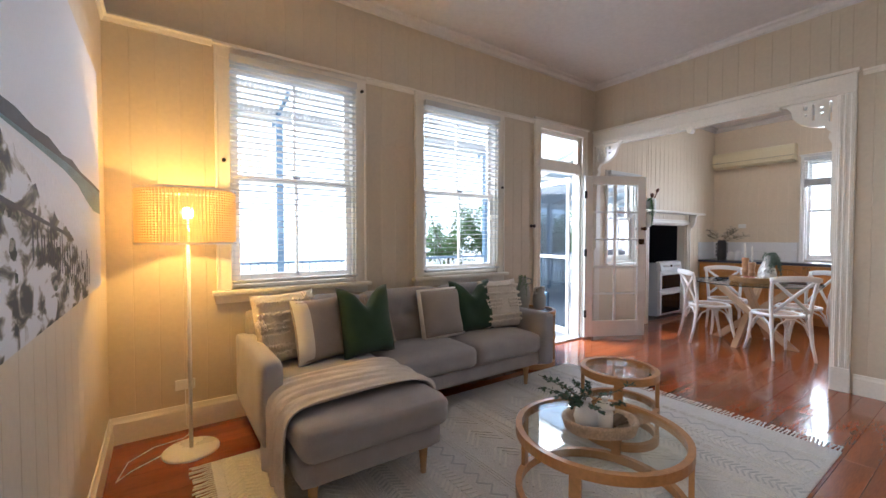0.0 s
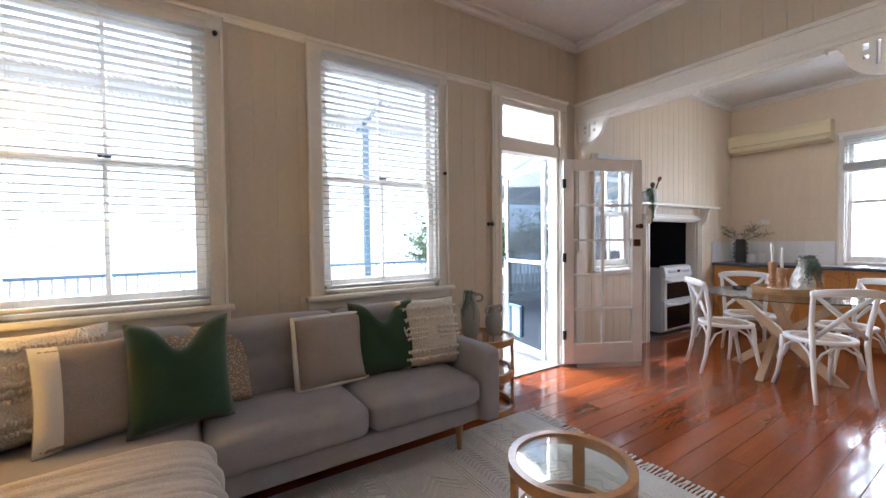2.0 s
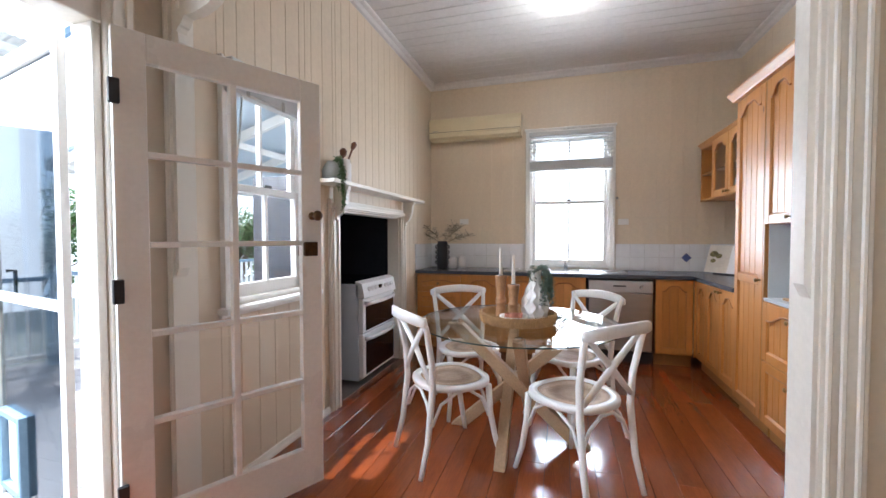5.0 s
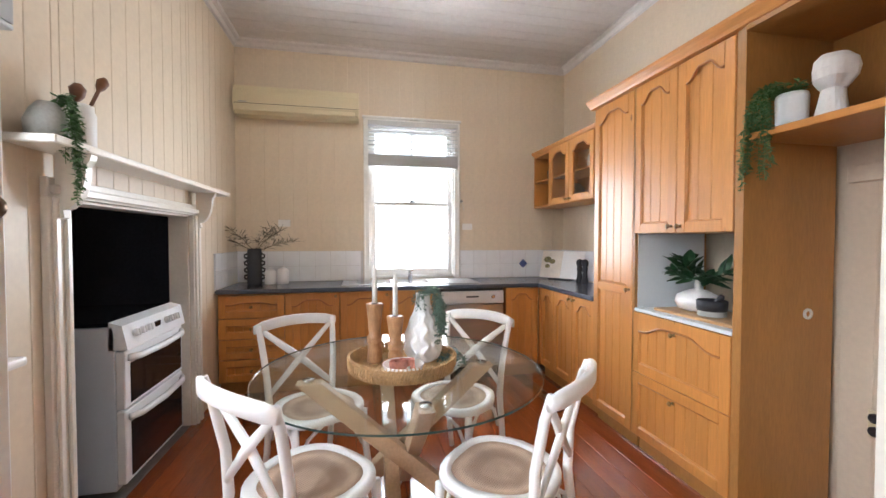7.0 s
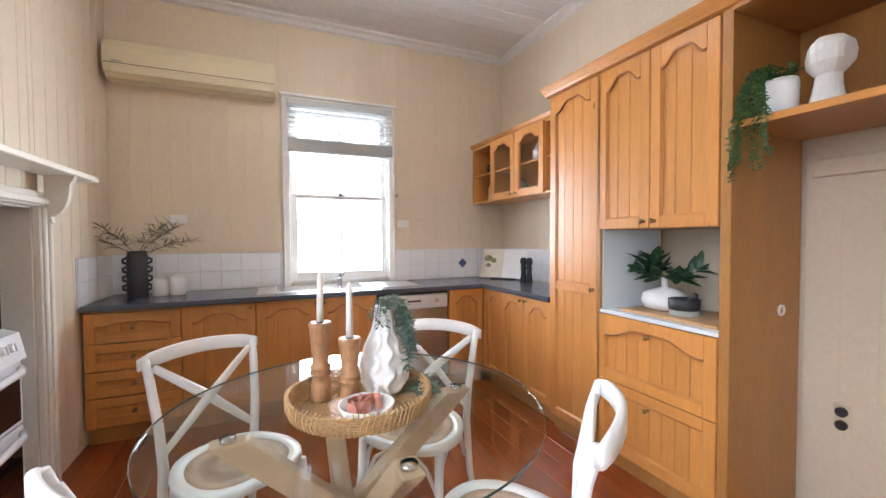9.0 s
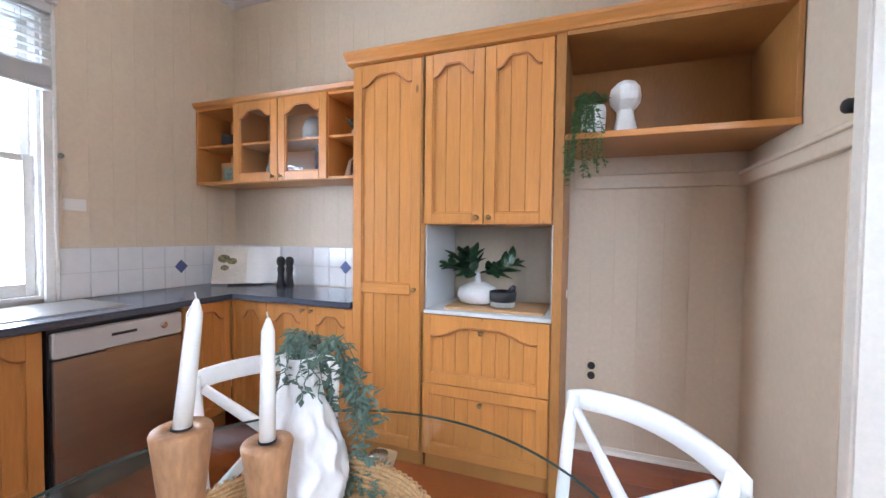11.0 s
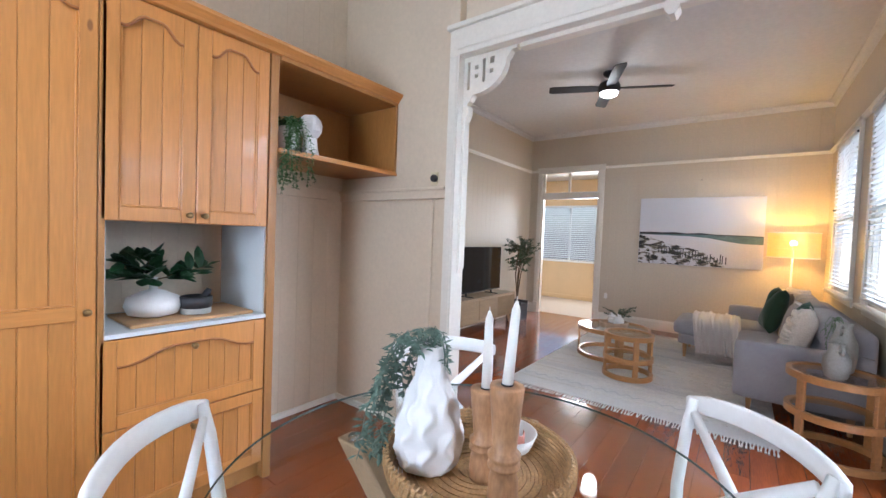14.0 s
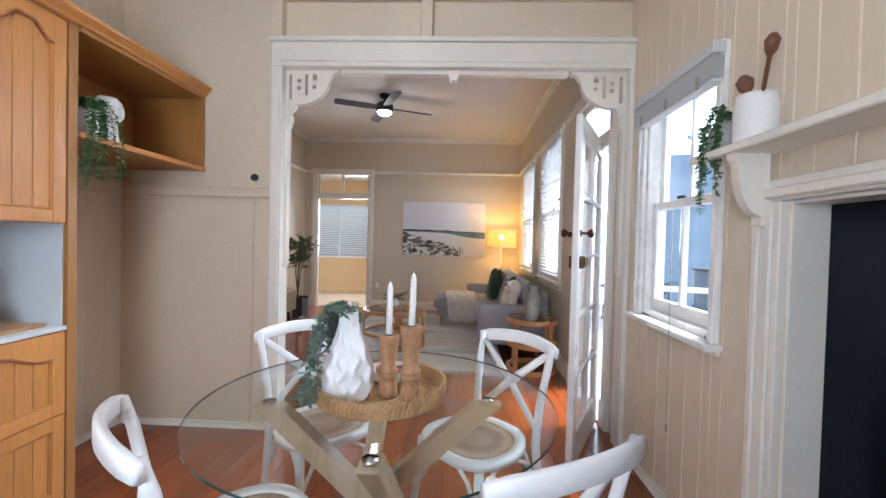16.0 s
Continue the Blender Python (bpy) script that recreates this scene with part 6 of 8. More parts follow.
socket("power_socket", "white double power socket low on the wall behind the floor lamp", 0.27, YN, 0.30, 0)
socket("power_socket", "white double power socket on the kitchen wall beside the window", XE, 1.09, 1.467, -90)
socket("power_socket", "white double power socket over the worktop behind the dark vase", XE, 2.97, 1.49, -90)
socket("power_socket", "old cream plate with two round black outlets in the fridge space", 5.60, YK, 0.50, 180, 0.06, 0.125, True)
socket("light_switch", "small white switch plate beside the hall doorway", XW, 0.74, 0.45, 90, 0.055, 0.08)

# ---- picture ----
pc = thing("canvas_picture", "wide canvas print of a pale beach, teal sea and jetty posts", "picture", XW + 0.002, 2.0, 1.56, 90)
PW, PH = 1.57, 1.02
boxpart("canvas", (-PW / 2, -0.036, -PH / 2, PW / 2, 0, PH / 2), mat("printed_pale_sky", (0.66, 0.66, 0.70), 0.8, 0.03, 2, 0.2, 150), pc, "", 0.003)


def flat(name, pts, m, lab, d=0.0372):
    bm = bmesh.new()
    bm.faces.new([bm.verts.new((a, -d, b)) for a, b in pts])
    return part(name, bm, m, pc, lab)


# the print runs from the viewer's side: u grows towards the lamp
flat("printed_sea", [(-0.78, -0.045), (-0.3, -0.04), (0.0, -0.035), (0.3, -0.045), (0.78, -0.055), (0.78, -0.165), (0.55, -0.16), (0.35, -0.13), (0.15, -0.09), (-0.1, -0.07), (-0.4, -0.062), (-0.78, -0.055)][::-1], mat("printed_teal", (0.12, 0.19, 0.20), 0.8, 0.45, 5, 0.2, stretch=(1, 1, 4)), "teal sea")
flat("printed_headland", [(-0.78, -0.02), (-0.6, -0.012), (-0.45, -0.02), (-0.3, -0.012), (-0.12, -0.028), (0.05, -0.018), (0.2, -0.035), (0.5, -0.04), (0.78, -0.05), (0.78, -0.06), (0.3, -0.05), (0.0, -0.042), (-0.3, -0.045), (-0.78, -0.05)][::-1], mat("printed_dark_land", (0.04, 0.045, 0.05), 0.8, 0.3, 12, 0.2), "dark headland", 0.038)
flat("printed_sand", [(-0.78, -0.06), (-0.35, -0.09), (0.1, -0.15), (0.4, -0.20), (0.78, -0.22), (0.78, -0.505), (-0.78, -0.505)][::-1], mat("printed_sand", (0.66, 0.64, 0.66), 0.8, 0.08, 2, 0.2), "pale beach")
rnd = random.Random(8)
edge = [(-0.78, -0.065), (-0.62, -0.10), (-0.48, -0.15), (-0.30, -0.20), (-0.12, -0.235), (0.05, -0.29), (0.2, -0.37), (0.34, -0.45), (0.36, -0.505)]
pts = []
for (u0, w0), (u1, w1) in zip(edge, edge[1:]):
    for j in range(6):
        pts.append((u0 + (u1 - u0) * j / 6, w0 + (w1 - w0) * j / 6 + rnd.uniform(-0.012, 0.012)))
pts[0] = (-0.78, -0.065)
flat("printed_rock", (pts + [(0.36, -0.505), (-0.78, -0.505)])[::-1], daub("printed_rocks", ((0.40, (0.035, 0.035, 0.035)), (0.46, (0.15, 0.13, 0.10)), (0.50, (0.36, 0.33, 0.30)), (0.54, (0.64, 0.63, 0.65)))), "dark rocks and shrubs in washed tones", 0.0382)
bm = bmesh.new()
for k in range(40):
    u = -0.74 + 1.0 * rnd.random()
    w_ = -0.20 - max(0, u + 0.5) * 0.22 - rnd.random() * 0.16
    n = 9
    a, b = rnd.uniform(0.010, 0.030), rnd.uniform(0.008, 0.024)
    bm.faces.new([bm.verts.new((u + a * q_ * math.cos(q), -0.0385 - k * 0.000004, max(-0.5, w_ + b * q_ * math.sin(q)))) for q, q_ in [(-6.283 * j / n, rnd.uniform(0.5, 1.2)) for j in range(n)]])
part("printed_shrubs", bm, daub("printed_shrubs", ((0.42, (0.02, 0.022, 0.02)), (0.52, (0.07, 0.09, 0.05)), (0.6, (0.3, 0.28, 0.24))), 20), pc, "dark painted shrubs")
bm = bmesh.new()
for k in range(24):
    u = -0.5 + 0.9 * k / 24 + rnd.uniform(-0.012, 0.012)
    zb = -0.30 - 0.14 * k / 24
    hh = rnd.uniform(0.04, 0.10)
    bm.faces.new([bm.verts.new(p) for p in ((u, -0.0392, zb + hh), (u + 0.013, -0.0392, zb + hh), (u + 0.011, -0.0392, zb - 0.03), (u - 0.002, -0.0392, zb - 0.03))])
bm.faces.new([bm.verts.new(p) for p in ((-0.72, -0.0392, -0.20), (0.0, -0.0392, -0.27), (0.0, -0.0392, -0.28), (-0.72, -0.0392, -0.212))])
part("printed_post", bm, mat("printed_posts", (0.05, 0.05, 0.055), 0.8, 0.3, 20, 0.2), pc, "dark jetty posts")

# ---- television corner ----
OAKG = mat("greyed_oak", (0.42, 0.31, 0.19), 0.5, 0.08, 4.0, 0.12, 50, stretch=(0.8, 3, 4), rnd=0.15, grain=0.12)
tc_ = thing("tv_cabinet", "low light oak television cabinet on splayed legs", "cabinet", 1.86, -0.74, 0)
boxpart("body", (-0.83, 0, 0.15, 0.83, 0.37, 0.50), OAKG, tc_, "", 0.004)
for i in range(3):
    a = -0.80 + i * 0.535
    boxpart("door", (a, 0.37, 0.175, a + 0.525, 0.384, 0.475), OAKG, tc_, "slatted oak door" if i == 0 else "", 0.003)
bm = bmesh.new()
for k in range(17):
    box(bm, -0.79 + k * 0.03, 0.384, 0.18, -0.775 + k * 0.03, 0.39, 0.47, 0.001)
part("slats", bm, OAKG, tc_, "thin oak slats")
for sx in (-1, 1):
    for yy_ in (0.05, 0.32):
        bm = bmesh.new()
        tube(bm, [(sx * 0.78, yy_, 0.0), (sx * 0.72, yy_, 0.15)], [0.014, 0.024], 10)
        part("leg", bm, OAKG, tc_, "splayed oak leg", True)
tv = thing("television", "black flat television on the oak cabinet", "television", 1.86, -0.54, 0.50)
boxpart("screen", (-0.575, -0.02, 0.06, 0.575, 0.03, 0.715), BLACK, tv, "", 0.006)
boxpart("bezel", (-0.575, 0.0302, 0.06, 0.575, 0.034, 0.072), BLACKM, tv)
for sx in (-0.35, 0.35):
    boxpart("foot", (sx - 0.012, -0.1, 0, sx + 0.012, 0.12, 0.012), BLACKM, tv, "", 0.002)
    boxpart("foot_stem", (sx - 0.01, -0.01, 0.01, sx + 0.01, 0.01, 0.07), BLACKM, tv, "", 0.0)
vv = thing("ceramic_vase", "tall white ceramic vase on the television cabinet", "vase", 2.56, -0.50, 0.50)
bm = bmesh.new()
lathe(bm, [(0.05, 0), (0.065, 0.01), (0.062, 0.2), (0.045, 0.27), (0.03, 0.31), (0.035, 0.33), (0.026, 0.32)], 22)
part("body", bm, CERW, vv, "", True)
rnd = random.Random(4)
posy("eucalyptus_branches", "silvery round-leaved branches in the tall white vase", 2.56, -0.50, 0.80, [((0, 0, 0), (rnd.uniform(-0.2, 0.2), rnd.uniform(-0.12, 0.15), rnd.uniform(0.2, 0.42))) for _ in range(9)], 24, 0.06, 0.056, LEAFS, 5)
tp = thing("potted_tree", "slim indoor tree in a dark grey square pot", "plant", 0.79, -0.44, 0)
bm = bmesh.new()
prism(bm, [(-0.12, 0), (0.12, 0), (0.14, 0.32), (0.125, 0.32), (0.123, 0.28), (-0.123, 0.28), (-0.125, 0.32), (-0.14, 0.32)], "y", -0.13, 0.13)
part("pot", bm, CERD, tp, "dark grey pot")
rnd = random.Random(9)
bs, bl = bmesh.new(), bmesh.new()
for k in range(4):
    b = Vector((rnd.uniform(-0.03, 0.03), rnd.uniform(-0.03, 0.03), 0.3))
    mid_ = b + Vector((rnd.uniform(-0.06, 0.06), rnd.uniform(-0.04, 0.04), 0.45))
    top = mid_ + Vector((rnd.uniform(-0.18, 0.18), rnd.uniform(-0.03, 0.14), 0.5))
    tube(bs, [b, mid_, top], [0.012, 0.009, 0.006], 6)
    for j in range(22):
        st_ = mid_.lerp(top, rnd.uniform(0.2, 1.0))
        tip = st_ + rdir(rnd, 0.3) * rnd.uniform(0.12, 0.3)
        tip.y = max(tip.y, -0.32)
        sprig(tp, rnd, st_, tip, 34, 0.044, 0.020, LEAFO, 0.002, 4, 0.01, bs, bl, 0.6)
part("trunk", bs, BARK, tp, "thin brown stems", True)
part("foliage", bl, LEAFO, tp, "small green leaves", kind="stuff")

# ---- ceiling fan ----
fan = thing("ceiling_fan", "black four-bladed ceiling fan with a lit lamp", "ceiling fan", 2.22, 1.27, ZC + 0.068, 24)
bm = bmesh.new()
lathe(bm, [(0.07, -0.068), (0.07, -0.09), (0.05, -0.115), (0.018, -0.125), (0.014, -0.155), (0.04, -0.16), (0.10, -0.19), (0.115, -0.22), (0.115, -0.275), (0.10, -0.295), (0.02, -0.295)][::-1], 28)
part("motor", bm, BLACKM, fan, "black motor housing", True)
bm = bmesh.new()
lathe(bm, [(0.095, 0), (0.09, -0.025), (0.06, -0.04), (0.005, -0.044)][::-1], 28, (0, 0, -0.295))
o = part("lamp_diffuser", bm, LIGHTG, fan, "lit round diffuser", True)
o.visible_shadow = False
me = None
for k in range(4):
    if me is None:
        bm = bmesh.new()
        pts = [(0.10, -0.045), (0.2, -0.06), (0.6, -0.065), (0.65, -0.05), (0.65, 0.05), (0.6, 0.065), (0.2, 0.06), (0.10, 0.045)]
        prism(bm, pts, "z", -0.004, 0.004)
        o = part("blade", bm, BLACKM, fan, "matt black blade")
        me = o.data
    else:
        o = shared("blade", me, fan)
        o["label"] = "matt black blade"
    o.matrix_basis = pose(0, 0, -0.245, 0, 0, 90 * k) @ pose(0, 0, 0, 12, 0, 0)

kl = thing("ceiling_light", "lit round white kitchen ceiling light", "ceiling light", 6.85, 1.74, ZC)
bm = bmesh.new()
lathe(bm, [(0.16, 0), (0.165, -0.02), (0.15, -0.03), (0.01, -0.03)][::-1], 36)
part("rim", bm, WHITE, kl, "", True)
bm = bmesh.new()
lathe(bm, [(0.145, -0.03), (0.14, -0.05), (0.10, -0.075), (0.005, -0.085)][::-1], 36)
o = part("diffuser", bm, LIGHTG, kl, "lit domed diffuser", True)
o.visible_shadow = False

# ---- air conditioner ----
ac = thing("air_conditioner", "long cream wall air conditioner above the kitchen window side", "air conditioner", XE, 2.81, 2.51, -90)
bm = bmesh.new()
prism(bm, [(0, 0), (-0.13, 0.0), (-0.17, 0.03), (-0.19, 0.08), (-0.185, 0.2), (-0.165, 0.255), (-0.12, 0.27), (0, 0.27)], "x", -0.57, 0.57)
part("casing", bm, ACP, ac)
boxpart("louvre", (-0.53, -0.187, 0.022, 0.53, -0.165, 0.062), ACP, ac, "", 0.004).matrix_basis = pose(0, 0.004, 0)
boxpart("seam", (-0.565, -0.1905, 0.085, 0.565, -0.186, 0.089), BLACKM, ac)
for a in (-0.572, 0.56):
    boxpart("end_cap", (a, -0.175, 0.01, a + 0.012, -0.002, 0.262), ACP, ac, "", 0.004)
boxpart("badge", (-0.52, -0.1925, 0.095, -0.45, -0.189, 0.105), STEEL, ac, "small grey badge")

# ---- dining table and chairs ----
TX, TYC, TR = 6.07, 2.045, 0.635
dt = thing("dining_table", "round glass dining table on crossed pale oak beams", "table", TX, TYC, 0)
bm = bmesh.new()
lathe(bm, [(TR - 0.003, 0.738), (TR, 0.741), (TR, 0.747), (TR - 0.003, 0.75)], 96)
g = part("glass_top", bm, GLASST, dt, "round clear glass top")
g.visible_shadow = False
bm = bmesh.new()
ring(bm, TR - 0.0005, TR + 0.0008, 0.7405, 0.7475, 96)
part("glass_edge", bm, mat("green_glass_edge", (0.03, 0.065, 0.06), 0.1, 0.1, 5, 0), dt, "dark green polished edge")
for k in range(4):
    a = math.radians(90 * k)
    c, s = math.cos(a), math.sin(a)
    # each beam runs from the floor on one side up through the middle to the other
    top, bot = Vector((0.40 * c - 0.05 * s, 0.40 * s + 0.05 * c, 0.725)), Vector((-0.40 * c - 0.05 * s, -0.40 * s + 0.05 * c, 0.0))
    d = (top - bot).normalized()
    side_v = Vector((-s, c, 0))
    up = side_v.cross(d).normalized()
    bm = bmesh.new()
    hw, hh = 0.032, 0.036
    rings = []
    for p, zz in ((bot, 0.0), (top, 0.725)):
        ringv = []
        for i, j in ((-1, -1), (1, -1), (1, 1), (-1, 1)):
            q = p + side_v * hw * i + up * hh * j
            q += d * ((zz - q.z) / d.z)
            ringv.append(bm.verts.new(q))
        rings.append(ringv)
    bm.faces.new(rings[0][::-1])
    bm.faces.new(rings[1])
    for i in range(4):
        bm.faces.new((rings[0][i], rings[0][(i + 1) % 4], rings[1][(i + 1) % 4], rings[1][i]))
    bmesh.ops.bevel(bm, geom=bm.edges[:], offset=0.004, segments=1, affect="EDGES")
    part("beam", bm, RAWOAK, dt, "pale oak crossed beam")
    bm = bmesh.new()
    lathe(bm, [(0.024, 0.725), (0.024, 0.738)], 20, (top.x, top.y, 0))
    part("fixing_disc", bm, CHROME, dt, "round chrome fixing", True)


def dining_chair():
    t = thing("dining_chair", "white cross-back chair with a cane seat at the glass table", "chair", group="chairs round the table")
    # faces +x; the back is at -x
    bm = bmesh.new()
    out = []
    for k in range(28):
        a = 2 * math.pi * k / 28
        u, v = math.cos(a), math.sin(a)
        x = 0.215 * abs(u) ** 0.75 * (1 if u > 0 else -1)
        y = (0.225 if x > -0.05 else 0.225 - 0.04 * (-x) / 0.21) * abs(v) ** 0.72 * (1 if v > 0 else -1)
        out.append((x + 0.005, y))
    inn = [(x * 0.80 + 0.005, y * 0.80) for x, y in out]
    rows = [[bm.verts.new((x, y, z)) for x, y in pts] for pts, z in ((inn, 0.438), (out, 0.438), ([(x * 1.01, y * 1.01) for x, y in out], 0.455), (out, 0.468), (inn, 0.466))]
    n = len(out)
    for i in range(5):
        a, b = rows[i], rows[(i + 1) % 5]
        for k in range(n):
            bm.faces.new((a[k], a[(k + 1) % n], b[(k + 1) % n], b[k]))
    part("seat_frame", bm, CHAIRW, t, "white rounded seat frame", True)
    bm = bmesh.new()
    q = [[bm.verts.new((x * f, y * f, 0.463 - 0.010 * (1 - f * f))) for x, y in inn] for f in (1.02, 0.7, 0.35)]
    for a, b in zip(q, q[1:]):
        for k in range(n):
            bm.faces.new((a[k], a[(k + 1) % n], b[(k + 1) % n], b[k]))
    bm.faces.new(q[-1])
    part("seat", bm, CANE, t, "woven cane seat", True)
    for s in (-1, 1):
        bm = bmesh.new()
        tube(bm, [(-0.27, s * 0.195, 0.0), (-0.225, s * 0.185, 0.18), (-0.195, s * 0.18, 0.44), (-0.20, s * 0.19, 0.6), (-0.235, s * 0.205, 0.78), (-0.26, s * 0.212, 0.865)], [0.014, 0.017, 0.019, 0.018, 0.017, 0.015], 10)
        part("rear_leg", bm, CHAIRW, t, "white curved rear leg and back post", True)
        bm = bmesh.new()
        tube(bm, [(0.235, s * 0.215, 0.0), (0.205, s * 0.195, 0.12), (0.175, s * 0.185, 0.28), (0.165, s * 0.182, 0.44)], [0.013, 0.016, 0.018, 0.019], 10)
        part("front_leg", bm, CHAIRW, t, "white curved front leg", True)
        # cross of the back
        bm = bmesh.new()
        tube(bm, [(-0.205, s * 0.17, 0.50), (-0.222 - 0.006 * s, 0.0, 0.665), (-0.245, -s * 0.19, 0.83)], [0.011, 0.015, 0.011], 8, 1.4)
        part("cross_bar", bm, CHAIRW, t, "white crossed back slat", True)
        # bentwood braces
        bm = bmesh.new()
        pts = [(-0.19 + 0.0, s * 0.17, 0.26), (-0.14, s * 0.172, 0.37), (-0.04, s * 0.175, 0.425), (0.04, s * 0.175, 0.425), (0.12, s * 0.178, 0.37), (0.165, s * 0.18, 0.26)]
        tube(bm, pts, 0.009, 8)
        part("brace", bm, CHAIRW, t, "white bent brace", True)
    for x, z in ((0.165, 0.26), (-0.20, 0.26)):
        bm = bmesh.new()
        tube(bm, [(x, -0.175, z), (x - 0.0, -0.12, 0.37), (x, -0.04, 0.425), (x, 0.04, 0.425), (x, 0.12, 0.37), (x, 0.175, z)], 0.009, 8)
        part("brace", bm, CHAIRW, t, "white bent brace", True)
    bm = bmesh.new()
    pts = []
    for k in range(11):
        v = -1 + 0.2 * k
        pts.append((-0.262 - 0.055 * (1 - v * v), 0.235 * v, 0.845 + 0.02 * (1 - v * v)))
    vs_ = []
    for i, p in enumerate(pts):
        hw = 0.030 if 0 < i < 10 else 0.022
        th = 0.012
        vs_.append([bm.verts.new((p[0] + dx * th, p[1], p[2] + dz * hw)) for dx, dz in ((-1, -0.8), (-0.4, -1), (0.4, -1), (1, -0.8), (1, 0.8), (0.4, 1), (-0.4, 1), (-1, 0.8))])
    for a, b in zip(vs_, vs_[1:]):
        for k in range(8):
            bm.faces.new((a[k], a[(k + 1) % 8], b[(k + 1) % 8], b[k]))
    bm.faces.new(vs_[0])
    bm.faces.new(vs_[-1][::-1])
    part("top_rail", bm, CHAIRW, t, "white curved top rail", True)
    return t


ch = dining_chair()
spots = [(5.755, 2.418, -47), (5.679, 1.696, 45), (6.432, 2.455, -150), (6.418, 1.707, 134.6)]
ch.matrix_basis = pose(spots[0][0], spots[0][1], 0, 0, 0, spots[0][2])
for x, y, r in spots[1:]:
    copy_thing(ch, pose(x, y, 0, 0, 0, r))

# on the dining table
TT = 0.750
bt = thing("woven_tray", "round rattan tray on the glass dining table", "tray", 6.055, 2.041, TT)
bm = bmesh.new()
for k in range(7):
    z = 0.006 + 0.0085 * k
    pts = [((0.225 + 0.002 * k) * math.cos(a), (0.225 + 0.002 * k) * math.sin(a), z + 0.0012 * math.sin(38 * a + k * 3.14)) for a in [2 * math.pi * q / 150 for q in range(151)]]
    tube(bm, pts, 0.0052, 5, cap=False)
part("rim", bm, BASKET, bt, "coiled rattan rim", True)
bm = bmesh.new()
for k in range(90):
    a = 2 * math.pi * k / 90
    p, q = a, a + 0.05
    tube(bm, [(0.232 * math.cos(p), 0.232 * math.sin(p), 0.002), (0.243 * math.cos(p), 0.243 * math.sin(p), 0.03), (0.244 * math.cos(q), 0.244 * math.sin(q), 0.064), (0.232 * math.cos(q), 0.232 * math.sin(q), 0.069)], 0.0028, 4)
part("lashing", bm, BASKET, bt, "rattan lashings", kind="stuff")
bm = bmesh.new()
for k in range(22):
    r = 0.01 + 0.0098 * k
    ring(bm, r, r + 0.0085, 0.001, 0.006 + 0.002 * (k % 2), 40)
part("base", bm, BASKET, bt, "coiled rattan base")
VX, VY = 6.13, 1.935
vz = TT + 0.008


def ripple(a, z):
    """Ten sharp ridges that sway towards and away from their neighbours."""
    sway = 0.15 * math.sin(z * 84 + 0.6)
    near = 9.0
    for k in range(-1, 12):
        c = 2 * math.pi * k / 10 + (sway if k % 2 else -sway)
        near = min(near, abs(a - c))
    d = min(1.0, near / 0.36)
    return 1 + (0.055 - 0.15 * (1 - (1 - d) ** 2)) * min(1, z / 0.03) * min(1, max(0.25, (0.33 - z) / 0.12))


dv = thing("ceramic_vase", "tall white rippled ceramic vase on the rattan tray", "vase", VX, VY, vz)
bm = bmesh.new()
prof = [(0.05, 0), (0.075, 0.014), (0.088, 0.055), (0.089, 0.10), (0.080, 0.145), (0.064, 0.19), (0.046, 0.232), (0.037, 0.27), (0.034, 0.30), (0.036, 0.32), (0.028, 0.318), (0.026, 0.26)]
prof2 = []
for (a, za), (b, zb) in zip(prof, prof[1:]):
    prof2 += [(a + (b - a) * s / 5, za + (zb - za) * s / 5) for s in range(5)]
lathe(bm, [*prof2, prof[-1]], 140, wob=ripple)
part("body", bm, CERW, dv, "", True)
trailing("trailing_plant", "silvery green trailing plant hanging from the white vase", VX, VY, vz + 0.315, 0, 20, 0.32, 21, 0.085, LEAFS, 0.030, 0.015, side_=(-0.1, -0.97, 0), spread=0.11, dense=0.011)
rnd = random.Random(33)
pt = thing("foliage_heap", "silvery green foliage lying in the rattan tray", "plant", VX - 0.03, VY - 0.13, vz + 0.004)
bm = bmesh.new()
for k in range(190):
    a, q = rnd.uniform(0, 6.283), rnd.random() ** 0.5
    leaf(bm, (0.105 * q * math.cos(a), 0.062 * q * math.sin(a), rnd.uniform(0.0, 0.055 * (1.1 - q))), rdir(rnd, 0.1), (0, 0, 1), rnd.uniform(0.02, 0.035), rnd.uniform(0.010, 0.016))
part("foliage", bm, LEAFS, pt, "small silvery leaves", kind="stuff")
trailing("trailing_plant", "short silvery green sprigs at the white vase's neck", VX, VY, vz + 0.315, 0, 6, 0.10, 22, 0.05, LEAFS, 0.02, 0.012, side_=(-0.5, 0.6, 0), spread=0.05)


